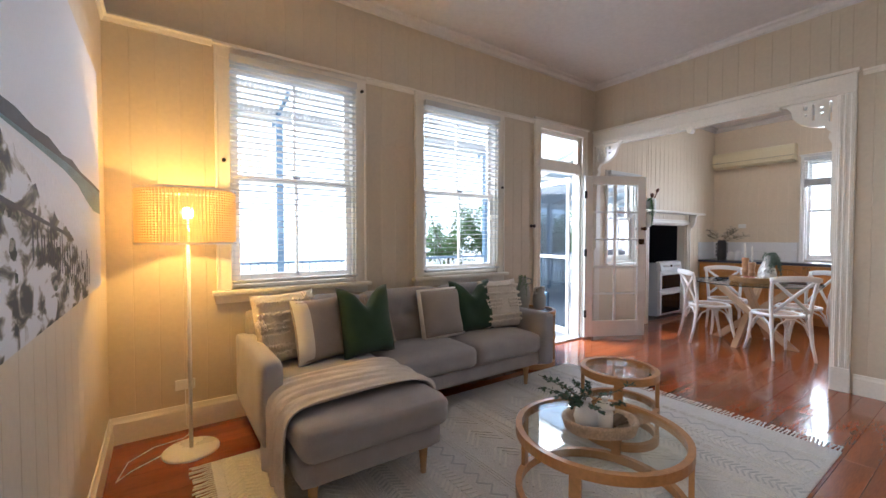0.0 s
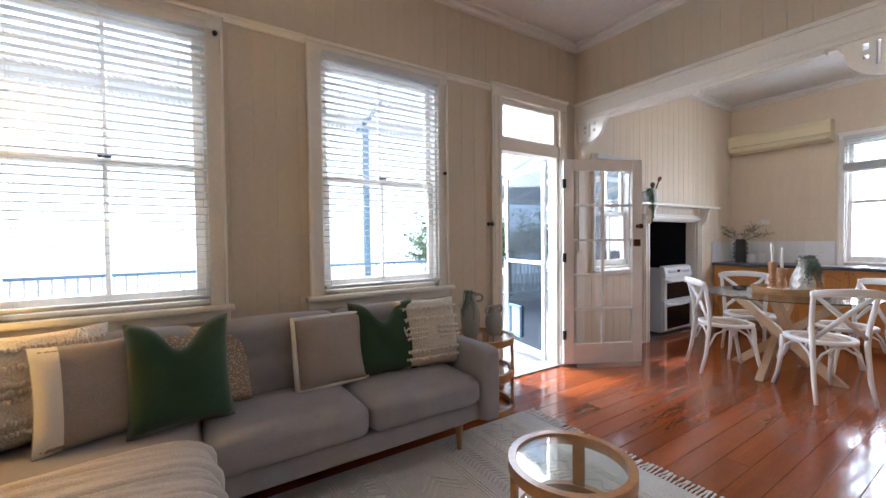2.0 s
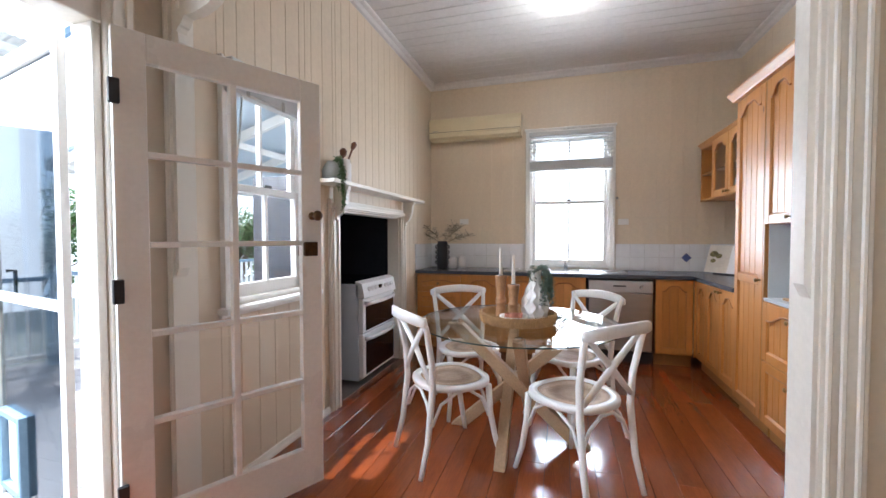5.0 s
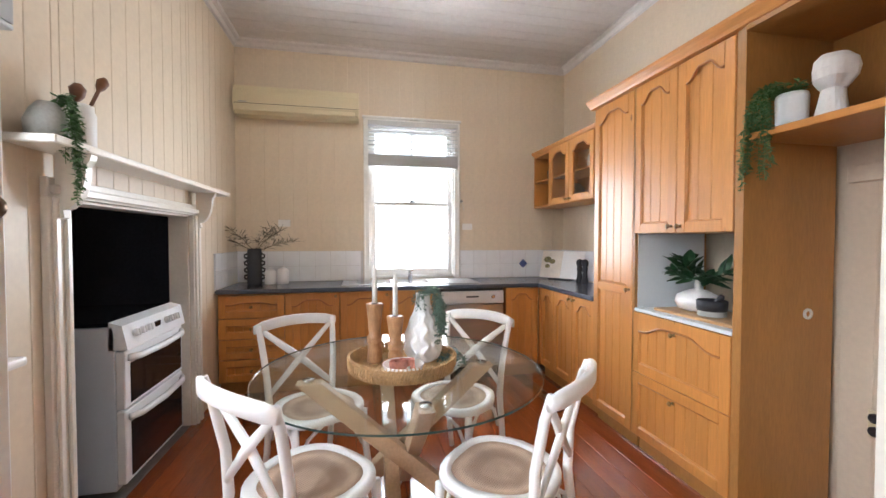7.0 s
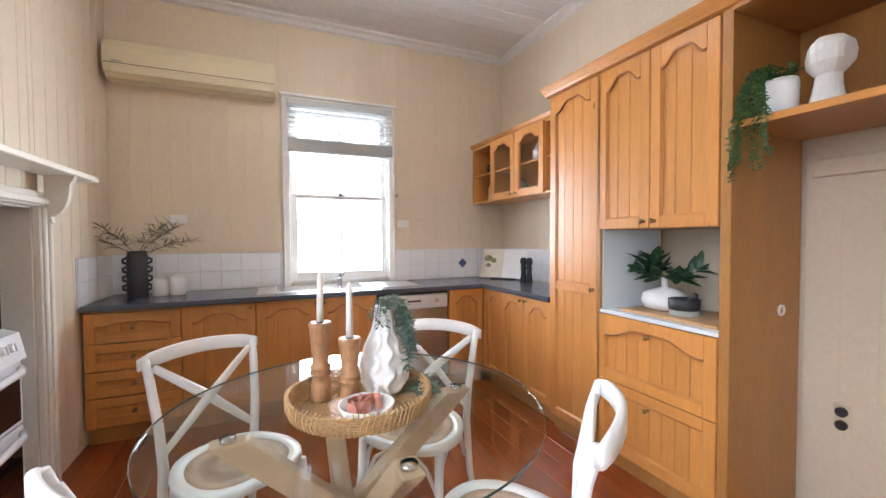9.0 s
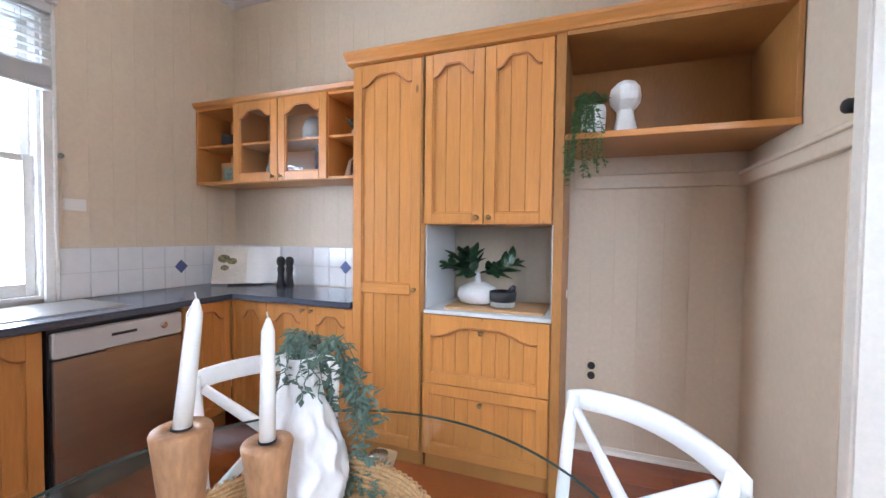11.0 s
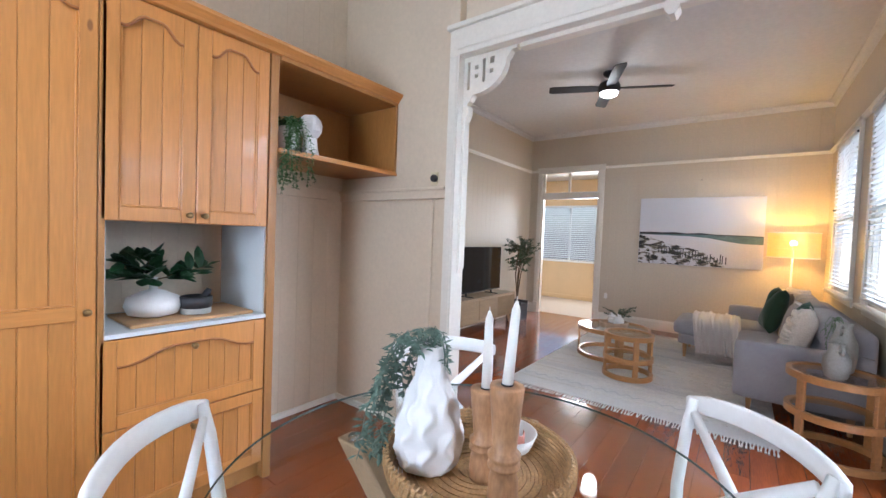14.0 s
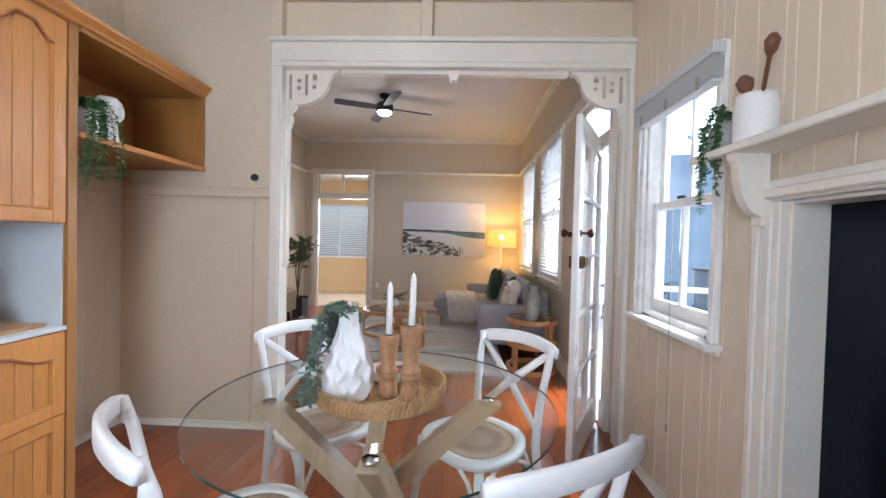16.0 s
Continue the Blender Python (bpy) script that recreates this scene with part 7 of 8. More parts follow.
def holder(x, y, h, hc, lean):
    t = thing("candle_holder", "turned mango wood candle holder, %s" % ("the taller one" if h > 0.18 else "the shorter one"), "candle holder", x, y, vz)
    bm = bmesh.new()
    lathe(bm, [(0.035, 0), (0.036, 0.01), (0.033, h * 0.24), (0.028, h * 0.31), (0.036, h * 0.335), (0.037, h * 0.36), (0.032, h * 0.385), (0.036, h * 0.41), (0.037, h * 0.44), (0.027, h * 0.475), (0.030, h * 0.66), (0.036, h * 0.88), (0.039, h * 0.985), (0.037, h), (0.014, h), (0.013, h - 0.01)], 26, wob=lambda a, z: 1 + 0.02 * math.sin(2 * a + z * 20))
    part("body", bm, HOLDER, t, "", True)
    bm = bmesh.new()
    ring(bm, 0.010, 0.014, h - 0.008, h + 0.003, 18)
    part("cup", bm, BLACKM, t, "dark metal cup")
    c = thing("candle", "white taper candle, unlit, in a wooden holder", "candle", x, y, vz + h - 0.006)
    bm = bmesh.new()
    tube(bm, [(0, 0, 0), (lean * 0.5, 0, hc * 0.5), (lean * 0.9, 0, hc - 0.02), (lean, 0, hc)], [0.0125, 0.0115, 0.010, 0.003], 14)
    part("wax", bm, WAX, c, "", True)
    bm = bmesh.new()
    tube(bm, [(lean, 0, hc - 0.002), (lean + 0.002, 0.001, hc + 0.010)], 0.0012, 5)
    part("wick", bm, WAX, c, "pale wick")


holder(6.079, 2.071, 0.226, 0.20, -0.002)
holder(6.145, 2.162, 0.276, 0.19, -0.031)
bw_ = thing("small_bowl", "small white bowl on the rattan tray", "bowl", 5.92, 2.05, vz)
bm = bmesh.new()
lathe(bm, [(0.042, 0), (0.07, 0.014), (0.088, 0.055), (0.083, 0.055), (0.065, 0.018), (0.004, 0.010)], 28)
part("body", bm, CERW, bw_, "", True)
nk = thing("folded_napkins", "crumpled dusty pink napkins in the small bowl", "napkin", 5.92, 2.05, vz + 0.022)
rnd = random.Random(6)
for k in range(5):
    bm = bmesh.new()
    cx, cy = rnd.uniform(-0.035, 0.035), rnd.uniform(-0.035, 0.035)
    rows = []
    for i in range(9):
        a = i / 8 * 5.0
        r = 0.012 + 0.004 * i
        rows.append([bm.verts.new((cx + r * math.cos(a + k) + rnd.uniform(-0.003, 0.003), cy + r * math.sin(a + k) + rnd.uniform(-0.003, 0.003), z + rnd.uniform(-0.003, 0.006))) for z in (0.0, 0.02, 0.038)])
    for a, b in zip(rows, rows[1:]):
        for j in range(2):
            bm.faces.new((a[j], b[j], b[j + 1], a[j + 1]))
    part("napkin", bm, PINKD, nk, "dusty pink cloth", True)

# ---- things on the worktop ----
WT = 0.908


def lathed(name, label, cat, x, y, z, prof, m, seg=24, wob=None, rz=0):
    t = thing(name, label, cat, x, y, z, rz)
    bm = bmesh.new()
    lathe(bm, prof, seg, wob=wob)
    part("body", bm, m, t, "", True)
    return t


dk = lathed("dark_vase", "tall charcoal ribbed vase with looped sides on the kitchen worktop", "vase", 8.27, 3.20, WT, [(0.06, 0), (0.065, 0.01), (0.062, 0.3), (0.058, 0.335), (0.05, 0.335), (0.048, 0.3)], CERD)
for s in (-1, 1):
    for k in range(4):
        bm = bmesh.new()
        z = 0.07 + 0.065 * k
        tube(bm, [(0, s * 0.055, z - 0.025), (0, s * 0.085, z - 0.012), (0, s * 0.088, z + 0.008), (0, s * 0.057, z + 0.025)], 0.009, 7)
        part("loop", bm, CERD, dk, "small clay loop", True)
rnd = random.Random(31)
posy("dried_palm_fronds", "dried grey-brown drooping fronds in the charcoal vase", 8.27, 3.20, WT + 0.3, [((0, 0, 0), (-0.08, 0.30, 0.22)), ((0, 0, 0), (-0.1, 0.17, 0.26)), ((0, 0, 0), (-0.1, -0.25, 0.26)), ((0, 0, 0), (-0.02, -0.34, 0.16)), ((0, 0, 0), (0, -0.16, 0.28))], 46, 0.10, 0.006, DRY, 31, "plant", 0.06, 0.5)
for y_, h_ in ((3.06, 0.15), (2.95, 0.165)):
    c = lathed("canister", "white ceramic canister with a lid and loop handle on the worktop", "jar", 8.27, y_, WT, [(0.045, 0), (0.052, 0.006), (0.052, h_ * 0.75), (0.04, h_ * 0.85), (0.002, h_ * 0.86)], CERW)
    bm = bmesh.new()
    lathe(bm, [(0.03, h_ * 0.85), (0.032, h_ * 0.9), (0.01, h_ * 0.93), (0.002, h_ * 0.93)], 18)
    tube(bm, [(0.0, 0.012 * math.cos(a), h_ * 0.98 + 0.012 * math.sin(a)) for a in [6.283 * k / 12 for k in range(13)]], 0.003, 6)
    part("lid", bm, CERW, c, "white knobbed lid", True)
cbk = thing("open_book", "open cookery book on a stand showing a plate of food", "book", 8.10, 0.22, WT, 214)
for s, m_ in ((-1, mat("food_page", (0.72, 0.66, 0.58), 0.5, 0.1, 10, 0.0)), (1, mat("paper_page", (0.82, 0.82, 0.81), 0.6, 0.03, 10, 0.0))):
    bm = bmesh.new()
    P = []
    for i in range(7):
        u = s * 0.24 * i / 6
        P.append([(u, 0.05 - 0.02 * math.sin(i / 6 * 3.0) + 0.09 * z / 0.28, z + 0.015) for z in (0.0, 0.28)])
    for a, b in zip(P, P[1:]):
        f = [bm.verts.new(p) for p in (a[0], b[0], b[1], a[1])]
        bm.faces.new(f)
        f = [bm.verts.new((p[0], p[1] + 0.012, p[2])) for p in (a[0], b[0], b[1], a[1])]
        bm.faces.new(f[::-1])
    bmesh.ops.remove_doubles(bm, verts=bm.verts, dist=0.0005)
    part("page", bm, m_, cbk, "printed page", True)
bm = bmesh.new()
for u, z, r, q in ((-0.16, 0.19, 0.045, 1), (-0.10, 0.17, 0.035, 2), (-0.15, 0.12, 0.03, 3)):
    bm.faces.new([bm.verts.new((u + r * math.cos(a), 0.05 - 0.02 * math.sin(abs(u) / 0.24 * 3) + 0.09 * (z + 0.7 * r * math.sin(a)) / 0.28 - 0.006 - q * 0.0004, z + 0.015 + r * 0.7 * math.sin(a))) for a in [6.283 * k / 12 for k in range(12)]])
part("food_picture", bm, mat("food_print", (0.20, 0.17, 0.07), 0.5, 0.6, 30, 0.0), cbk, "printed dish of greens")
bm = bmesh.new()
for k in range(9):
    z = 0.05 + 0.024 * k
    box(bm, 0.06, 0.037 + 0.09 * z / 0.28, z, 0.20, 0.0385 + 0.09 * z / 0.28, z + 0.003)
part("text_lines", bm, mat("grey_print", (0.35, 0.35, 0.36), 0.6, 0.05, 4, 0), cbk, "grey lines of small print")
boxpart("stand", (-0.12, 0.02, 0.0, 0.12, 0.13, 0.014), BLACKM, cbk, "black book stand", 0.003)
for x_, y_ in ((7.84, 0.115), (7.77, 0.10)):
    lathed("pepper_mill", "matt black turned pepper mill on the worktop", "pepper mill", x_, y_, WT, [(0.03, 0), (0.033, 0.01), (0.026, 0.05), (0.022, 0.10), (0.028, 0.135), (0.022, 0.155), (0.03, 0.175), (0.033, 0.20), (0.024, 0.222), (0.004, 0.23)], BLACKM)

# nook
nb = thing("chopping_board", "thin light timber board lying in the cabinet nook", "board", 6.10, 0.31, 0.905)
boxpart("board", (-0.27, -0.17, 0, 0.27, 0.17, 0.016), OAK, nb, "", 0.004)
lathed("round_vase", "squat white bottle vase on the nook board", "vase", 6.231, 0.30, 0.921, [(0.06, 0), (0.10, 0.012), (0.117, 0.05), (0.107, 0.09), (0.05, 0.118), (0.018, 0.128), (0.015, 0.175), (0.018, 0.185), (0.012, 0.183), (0.012, 0.13)], CERW, 28)
rnd = random.Random(41)
posy("leafy_sprigs", "glossy dark green leafy sprigs in the squat white vase", 6.231, 0.30, 1.09, [((0, 0, 0), (0.13, 0.03, 0.12)), ((0, 0, 0), (0.05, 0.05, 0.14)), ((0, 0, 0), (0.17, 0.0, 0.06)), ((0, 0, 0), (-0.12, 0.02, 0.03)), ((0, 0, 0), (-0.22, 0.03, 0.08)), ((0, 0, 0), (-0.18, 0.06, 0.05)), ((0, 0, 0), (0.09, 0.06, 0.05))], 12, 0.10, 0.06, LEAFD, 41, "plant", 0.02, 0.35)
mo = lathed("mortar", "black and grey mortar with a pestle on the nook board", "mortar", 6.068, 0.365, 0.921, [(0.06, 0), (0.066, 0.004), (0.066, 0.03), (0.072, 0.034), (0.074, 0.085), (0.066, 0.088), (0.055, 0.04), (0.003, 0.03)], BLACKM, 28)
bm = bmesh.new()
ring(bm, 0.0665, 0.0685, 0.004, 0.03, 28)
part("base_band", bm, CERG, mo, "grey stone base band")
pe = thing("pestle", "black pestle resting in the mortar", "pestle", 6.068, 0.365, 0.955)
bm = bmesh.new()
tube(bm, [(0.01, 0, 0), (-0.03, 0, 0.045), (-0.055, 0, 0.07), (-0.062, 0, 0.085)], [0.016, 0.012, 0.017, 0.012], 12)
part("shaft", bm, BLACKM, pe, "", True)

# open shelf over the fridge space
SH = 1.797
lathed("plant_pot", "small white pot on the open shelf", "pot", 5.62, 0.44, SH, [(0.04, 0), (0.055, 0.006), (0.058, 0.13), (0.054, 0.15), (0.048, 0.148), (0.046, 0.1)], CERW)
trailing("trailing_plant", "bright green trailing plant spilling over the open shelf", 5.635, 0.47, SH + 0.15, 0, 16, 0.46, 51, 0.115, LEAF, 0.024, 0.015, side_=(0.12, 0.97, 0), spread=0.09, dense=0.011)
posy("bushy_plant", "bushy green crown of the plant on the open shelf", 5.63, 0.45, SH + 0.12, [((0, 0, 0), (0.07 * math.cos(k), 0.07 * math.sin(k), 0.08)) for k in range(10)], 22, 0.028, 0.018, LEAF, 52, "plant", 0.02, 0.6)
hd = thing("ceramic_bust", "plain white ceramic knot-shaped sculpture on the open shelf", "sculpture", 5.475, 0.43, SH)
bm = bmesh.new()
prof = [(0.05, 0), (0.052, 0.02), (0.042, 0.08), (0.038, 0.12), (0.050, 0.135), (0.066, 0.160), (0.070, 0.195), (0.064, 0.228), (0.042, 0.252), (0.003, 0.262)]
lathe(bm, prof, 22, wob=lambda a, z: 1 + 0.07 * math.sin(3 * a + z * 14) + 0.04 * math.sin(5 * a - z * 22))
part("sculpture", bm, CERW, hd, "")

# wall cabinet contents
CBZ, CMZ = 1.695, 1.967
lathed("tin_canister", "dark grey canister in the wall cabinet", "jar", 8.27, 0.20, CMZ, [(0.045, 0), (0.048, 0.004), (0.048, 0.085), (0.05, 0.09), (0.05, 0.10), (0.003, 0.102)], CERD)
pf = thing("picture_card", "small framed landscape card in the wall cabinet", "picture", 8.27, 0.19, CBZ, 185)
boxpart("frame", (-0.075, -0.008, 0, 0.075, 0.008, 0.16), OAK, pf, "pale timber frame", 0.002)
boxpart("print", (-0.05, -0.0095, 0.03, 0.05, -0.008, 0.12), mat("green_print", (0.25, 0.33, 0.30), 0.6, 0.4, 20, 0), pf, "green and blue print")
for x_, z_ in ((7.5, CMZ), (7.83, CBZ)):
    b_ = lathed("woven_basket", "small grey woven basket behind the cabinet glass", "basket", x_, 0.16, z_, [(0.06, 0), (0.078, 0.03), (0.08, 0.09), (0.06, 0.145), (0.03, 0.18), (0.002, 0.182)], CERG, 20, wob=lambda a, z: 1 + 0.05 * math.sin(10 * a))
for x_ in (7.44, 7.335):
    lathed("black_bottle", "matt black bottle on the lower cabinet shelf", "bottle", x_, 0.16, CBZ, [(0.034, 0), (0.044, 0.012), (0.034, 0.055), (0.046, 0.09), (0.034, 0.125), (0.046, 0.165), (0.036, 0.20), (0.046, 0.225), (0.04, 0.24), (0.002, 0.242)], BLACKM)
lathed("bud_vase", "little grey bud vase on the upper cabinet shelf", "vase", 7.12, 0.19, CMZ, [(0.03, 0), (0.042, 0.015), (0.038, 0.045), (0.015, 0.06), (0.02, 0.066), (0.012, 0.062)], CERG)
posy("small_succulent", "grey-green leaves in the little bud vase", 7.12, 0.19, CMZ + 0.05, [((0, 0, 0), (0.02, 0, 0.09)), ((0, 0, 0), (-0.03, 0.01, 0.08)), ((0, 0, 0), (0.05, 0.02, 0.06))], 7, 0.055, 0.03, LEAFS, 61)
pl = lathed("round_plate", "round black plate standing in the cabinet", "plate", 7.12, 0.16, CBZ + 0.075, [(0.062, -0.006), (0.066, 0), (0.062, 0.006), (0.003, 0.004)], BLACKM, 28)
for s in (-1, 1):
    ts_ = thing("tassel", "tan rope tassel hanging beside the black plate", "ornament", 7.12 + s * 0.055, 0.19, CBZ)
    bm = bmesh.new()
    tube(bm, [(-s * 0.03, 0, 0.14), (0, 0, 0.12), (s * 0.012, 0, 0.07), (s * 0.02, 0, 0.004)], [0.006, 0.009, 0.014, 0.026], 9)
    part("rope", bm, CREAMF, ts_)
pl.matrix_basis = pose(7.12, 0.16, CBZ + 0.078) @ pose(0, 0, 0, -80, 0, 0)
nf = thing("folded_cloth", "folded natural cloth behind the black plate", "cloth", 7.12, 0.13, CBZ)
bm = bmesh.new()
prism(bm, [(-0.10, 0), (0.10, 0), (0.07, 0.09), (0.04, 0.14), (0.02, 0.145), (0.0, 0.10), (-0.03, 0.14), (-0.06, 0.10)], "y", -0.03, -0.01)
part("cloth", bm, CREAMF, nf)

# mantel shelf
MZ = 1.698
lathed("plant_pot", "small grey pot on the end of the mantel shelf", "pot", 5.955, YN - 0.085, MZ, [(0.045, 0), (0.062, 0.01), (0.066, 0.06), (0.05, 0.10), (0.028, 0.13), (0.022, 0.128)], CERG)
trailing("trailing_plant", "bright green trailing plant hanging from the mantel shelf", 5.985, YN - 0.09, MZ + 0.13, 0, 9, 0.44, 71, 0.075, LEAF, 0.026, 0.017, side_=(-0.15, -0.98, 0), spread=0.05, dense=0.011)
cr = lathed("utensil_crock", "white ceramic crock holding wooden spoons on the mantel shelf", "jar", 6.105, YN - 0.082, MZ, [(0.058, 0), (0.066, 0.006), (0.067, 0.135), (0.06, 0.15), (0.06, 0.168), (0.055, 0.168), (0.054, 0.05)], CERW)
for a, l, r_ in ((-0.25, 0.20, 0.028), (0.85, 0.30, 0.022)):
    sp = thing("wooden_spoon", "dark wooden spoon standing in the white crock", "spoon", 6.105, YN - 0.082, MZ + 0.05)
    bm = bmesh.new()
    d = Vector((math.sin(a) * 0.6, -0.15, 1)).normalized()
    tube(bm, [d * 0.0, d * (l - 0.07), d * (l - 0.05), d * (l - 0.02), d * l], [0.006, 0.007, r_ * 0.8, r_, r_ * 0.4], 10)
    part("spoon", bm, SPOONW, sp, "", True)

# small fittings
bk = thing("wall_bell", "small black round knob on the arch wall", "fitting", XA, 0.78, 1.72, -90)
bm = bmesh.new()
lathe(bm, [(0.03, 0), (0.03, 0.01), (0.022, 0.03), (0.002, 0.032)], 16)
part("body", bm, BLACKM, bk, "", True).matrix_basis = pose(0, 0, 0, 90, 0, 0)
bk2 = thing("wall_switch", "old black wall switch on a cream block above the dado", "switch", XK - 0.05, 0.90, 1.735, 90)
boxpart("block", (-0.03, -0.012, -0.045, 0.03, 0, 0.045), ACP, bk2, "", 0.003)
bm = bmesh.new()
lathe(bm, [(0.024, 0), (0.024, 0.02), (0.018, 0.028), (0.002, 0.028)], 16)
part("switch", bm, BLACKM, bk2, "black round switch", True).matrix_basis = pose(0.01, -0.012, 0, 90, 0, 0)
for x_, z_ in ((3.62, 1.42),):
    kb = thing("door_catch", "small dark metal catch on the wall by the doorway", "fitting", x_, YN, z_)
    bm = bmesh.new()
    lathe(bm, [(0.018, 0), (0.018, 0.006), (0.010, 0.012), (0.012, 0.04), (0.022, 0.055), (0.002, 0.058)], 14)
    part("catch", bm, BLACKM, kb, "", True).matrix_basis = pose(0, 0, 0, 90, 0, 0)
hh_ = thing("finger_pull", "round cream finger pull set in the tall side panel", "handle", 5.7445, 0.16, 0.985)
bm = bmesh.new()
ring(bm, 0.014, 0.026, -0.002, 0.006, 20)
part("pull", bm, PLASTW, hh_, "", True).matrix_basis = pose(0, 0, 0, 0, -90, 0)
wn2 = thing("blind_wand", "thin white tilt wand hanging beside the small kitchen window", "blind wand", 5.17, YN - 0.06, 2.12)
bm = bmesh.new()
tube(bm, [(0, 0, 0), (-0.03, 0.0, -0.3), (-0.07, 0.01, -0.62)], 0.005, 6)
part("wand", bm, BLINDM, wn2, "", True)
wc2 = thing("pull_cord", "thin pull cord hanging below the small kitchen window sill", "cord", 5.62, YN - 0.10, 0.9)
bm = bmesh.new()
tube(bm, [(0, 0, 0.6), (0, 0.0, 0.0), (0.005, 0, -0.4)], 0.0022, 5)
lathe(bm, [(0.003, 0), (0.007, -0.02), (0.006, -0.035), (0.001, -0.036)][::-1], 10, (0.005, 0, -0.4))
part("cord", bm, CERG, wc2, "", True)
wk2 = thing("cord_cleat", "small dark cord cleat beside the sink window", "fitting", XE - 0.001, 1.16, 1.74, -90)
bm = bmesh.new()
lathe(bm, [(0.016, 0), (0.016, 0.01), (0.008, 0.02), (0.013, 0.028), (0.002, 0.03)], 14)
part("cleat", bm, CERG, wk2, "", True).matrix_basis = pose(0, 0, 0, 90, 0, 0)
ck2 = thing("pull_cord", "thin cord tied at the cleat beside the sink window", "cord", XE - 0.02, 1.17, 1.74)
bm = bmesh.new()
tube(bm, [(0, 0.03, 0.72), (0.0, 0.01, 0.3), (0, 0, 0), (0.0, -0.03, -0.05), (0.0, -0.035, -0.09)], 0.002, 5)
part("cord", bm, BLINDM, ck2, "", True)
for s_ in (0.33,):
    gp = thing("picture_hook", "small dark metal hook fixed to the wall above the canvas", "hook", XW + 0.003, 2.02, 2.33, 90)
    bm = bmesh.new()
    lathe(bm, [(0.007, 0), (0.007, 0.012), (0.001, 0.013)], 8)
    part("hook", bm, BLACKM, gp, "", True).matrix_basis = pose(0, 0, 0, 90, 0, 0)

for (a_, b_), s in zip(((W1[0] - 0.04, 1), (W1[1] + 0.05, 1), (W2[1] + 0.05, 1)), range(3)):
    pn = thing("curtain_knob", "small dark knob on the cream window casing", "fitting", a_, YN - 0.024, 2.50 if s == 1 else 1.82)
    bm = bmesh.new()
    lathe(bm, [(0.012, 0), (0.009, 0.01), (0.014, 0.02), (0.002, 0.024)], 12)
    part("knob", bm, BLACKM, pn, "", True).matrix_basis = pose(0, 0, 0, 90, 0, 0)

# ---- outside ----
ground = boxpart("ground", (-60, 3.6, -1.9, 70, 120, -1.8), GRASS, None, "pale sunlit yard beyond the deck", kind="structure")
g2 = boxpart("ground_east", (8.7, -60, -1.9, 70, 3.6, -1.8), GRASS, None, "pale sunlit yard beside the house", kind="structure")
deck = thing("deck", "grey weathered board deck outside the house", "deck", kind="structure")
boxpart("deck_base", (-1.5, YN + 0.16, -0.25, 13.1, 7.6, -0.10), DECKM, deck, "dark joists")
rs = thing("railing", "white painted balustrade with slate blue posts and rail along the deck", "railing", 0, 7.45, -0.08, kind="structure")
boxpart("handrail", (-1.5, -0.035, 0.92, 13.0, 0.035, 0.965), BLUEP, rs, "slate blue handrail", 0.004)
boxpart("bottom_rail", (-1.5, -0.025, 0.1, 13.0, 0.025, 0.15), RAILW, rs, "", 0.003)
bm = bmesh.new()
box(bm, -0.012, -0.02, 0.15, 0.012, 0.02, 0.92, 0.002)
b0 = part("baluster", bm, RAILW, rs, "white square baluster")
b0.matrix_basis = pose(-1.4, 0, 0)
for k in range(1, 119):
    shared("baluster", b0.data, rs, (-1.4 + 0.12 * k, 0, 0))
for x_, h_ in ((-0.55, 3.36), (1.83, 3.36), (4.18, 3.36), (6.45, 3.36), (8.75, 2.30), (11.1, 2.30)):
    boxpart("post", (x_ - 0.05, -0.05, 0, x_ + 0.05, 0.05, h_), BLUEP, rs, "slate blue post", 0.004)
vr = thing("verandah_roof", "pale corrugated verandah roof on slate blue rafters", "roof", kind="structure")
bm = bmesh.new()
N_ = 330
lo = []
for k in range(N_ + 1):
    x_ = -1.6 + 8.2 * k / N_
    q = 0.012 * math.sin(x_ * 2 * math.pi / 0.076)
    lo.append([bm.verts.new((x_, 7.35, 3.44 + q)), bm.verts.new((x_, 7.8, 3.32 + q))])
for a, b in zip(lo, lo[1:]):
    bm.faces.new((a[0], b[0], b[1], a[1]))
part("roof_sheet", bm, RAILW, vr, "corrugated sheet")
bm = bmesh.new()
lo = []
for k in range(N_ + 1):
    x_ = -1.6 + 8.2 * k / N_
    q = 0.014 * math.sin(x_ * 2 * math.pi / 0.076)
    lo.append([bm.verts.new((x_, 7.30, 3.76 + q)), bm.verts.new((x_, 7.44, 3.71 + q))])
for a, b in zip(lo, lo[1:]):
    bm.faces.new((a[0], b[0], b[1], a[1]))
part("roof_sheet", bm, RAILW, vr, "corrugated sheet lap")
for k in range(4):
    x_ = -0.57 + 2.34 * k
    bm = bmesh.new()
    prism(bm, [(6.7, 3.46), (7.75, 3.22), (7.75, 3.29), (6.7, 3.53)], "x", x_, x_ + 0.045)
    part("rafter", bm, BLUEP, vr, "slate blue rafter")
boxpart("roof_beam", (-1.5, 7.42, 3.28, 6.6, 7.48, 3.36), RAILW, vr, "white beam")
gz = thing("verandah_ceiling", "blue-painted verandah roof on white rafters over the far deck", "roof", kind="structure")
bm = bmesh.new()
prism(bm, [(3.75, 3.40), (7.75, 2.22), (7.75, 2.26), (3.75, 3.46)], "x", 6.8, 13.0)
part("roof_lining", bm, SHEET, gz, "blue painted lining")
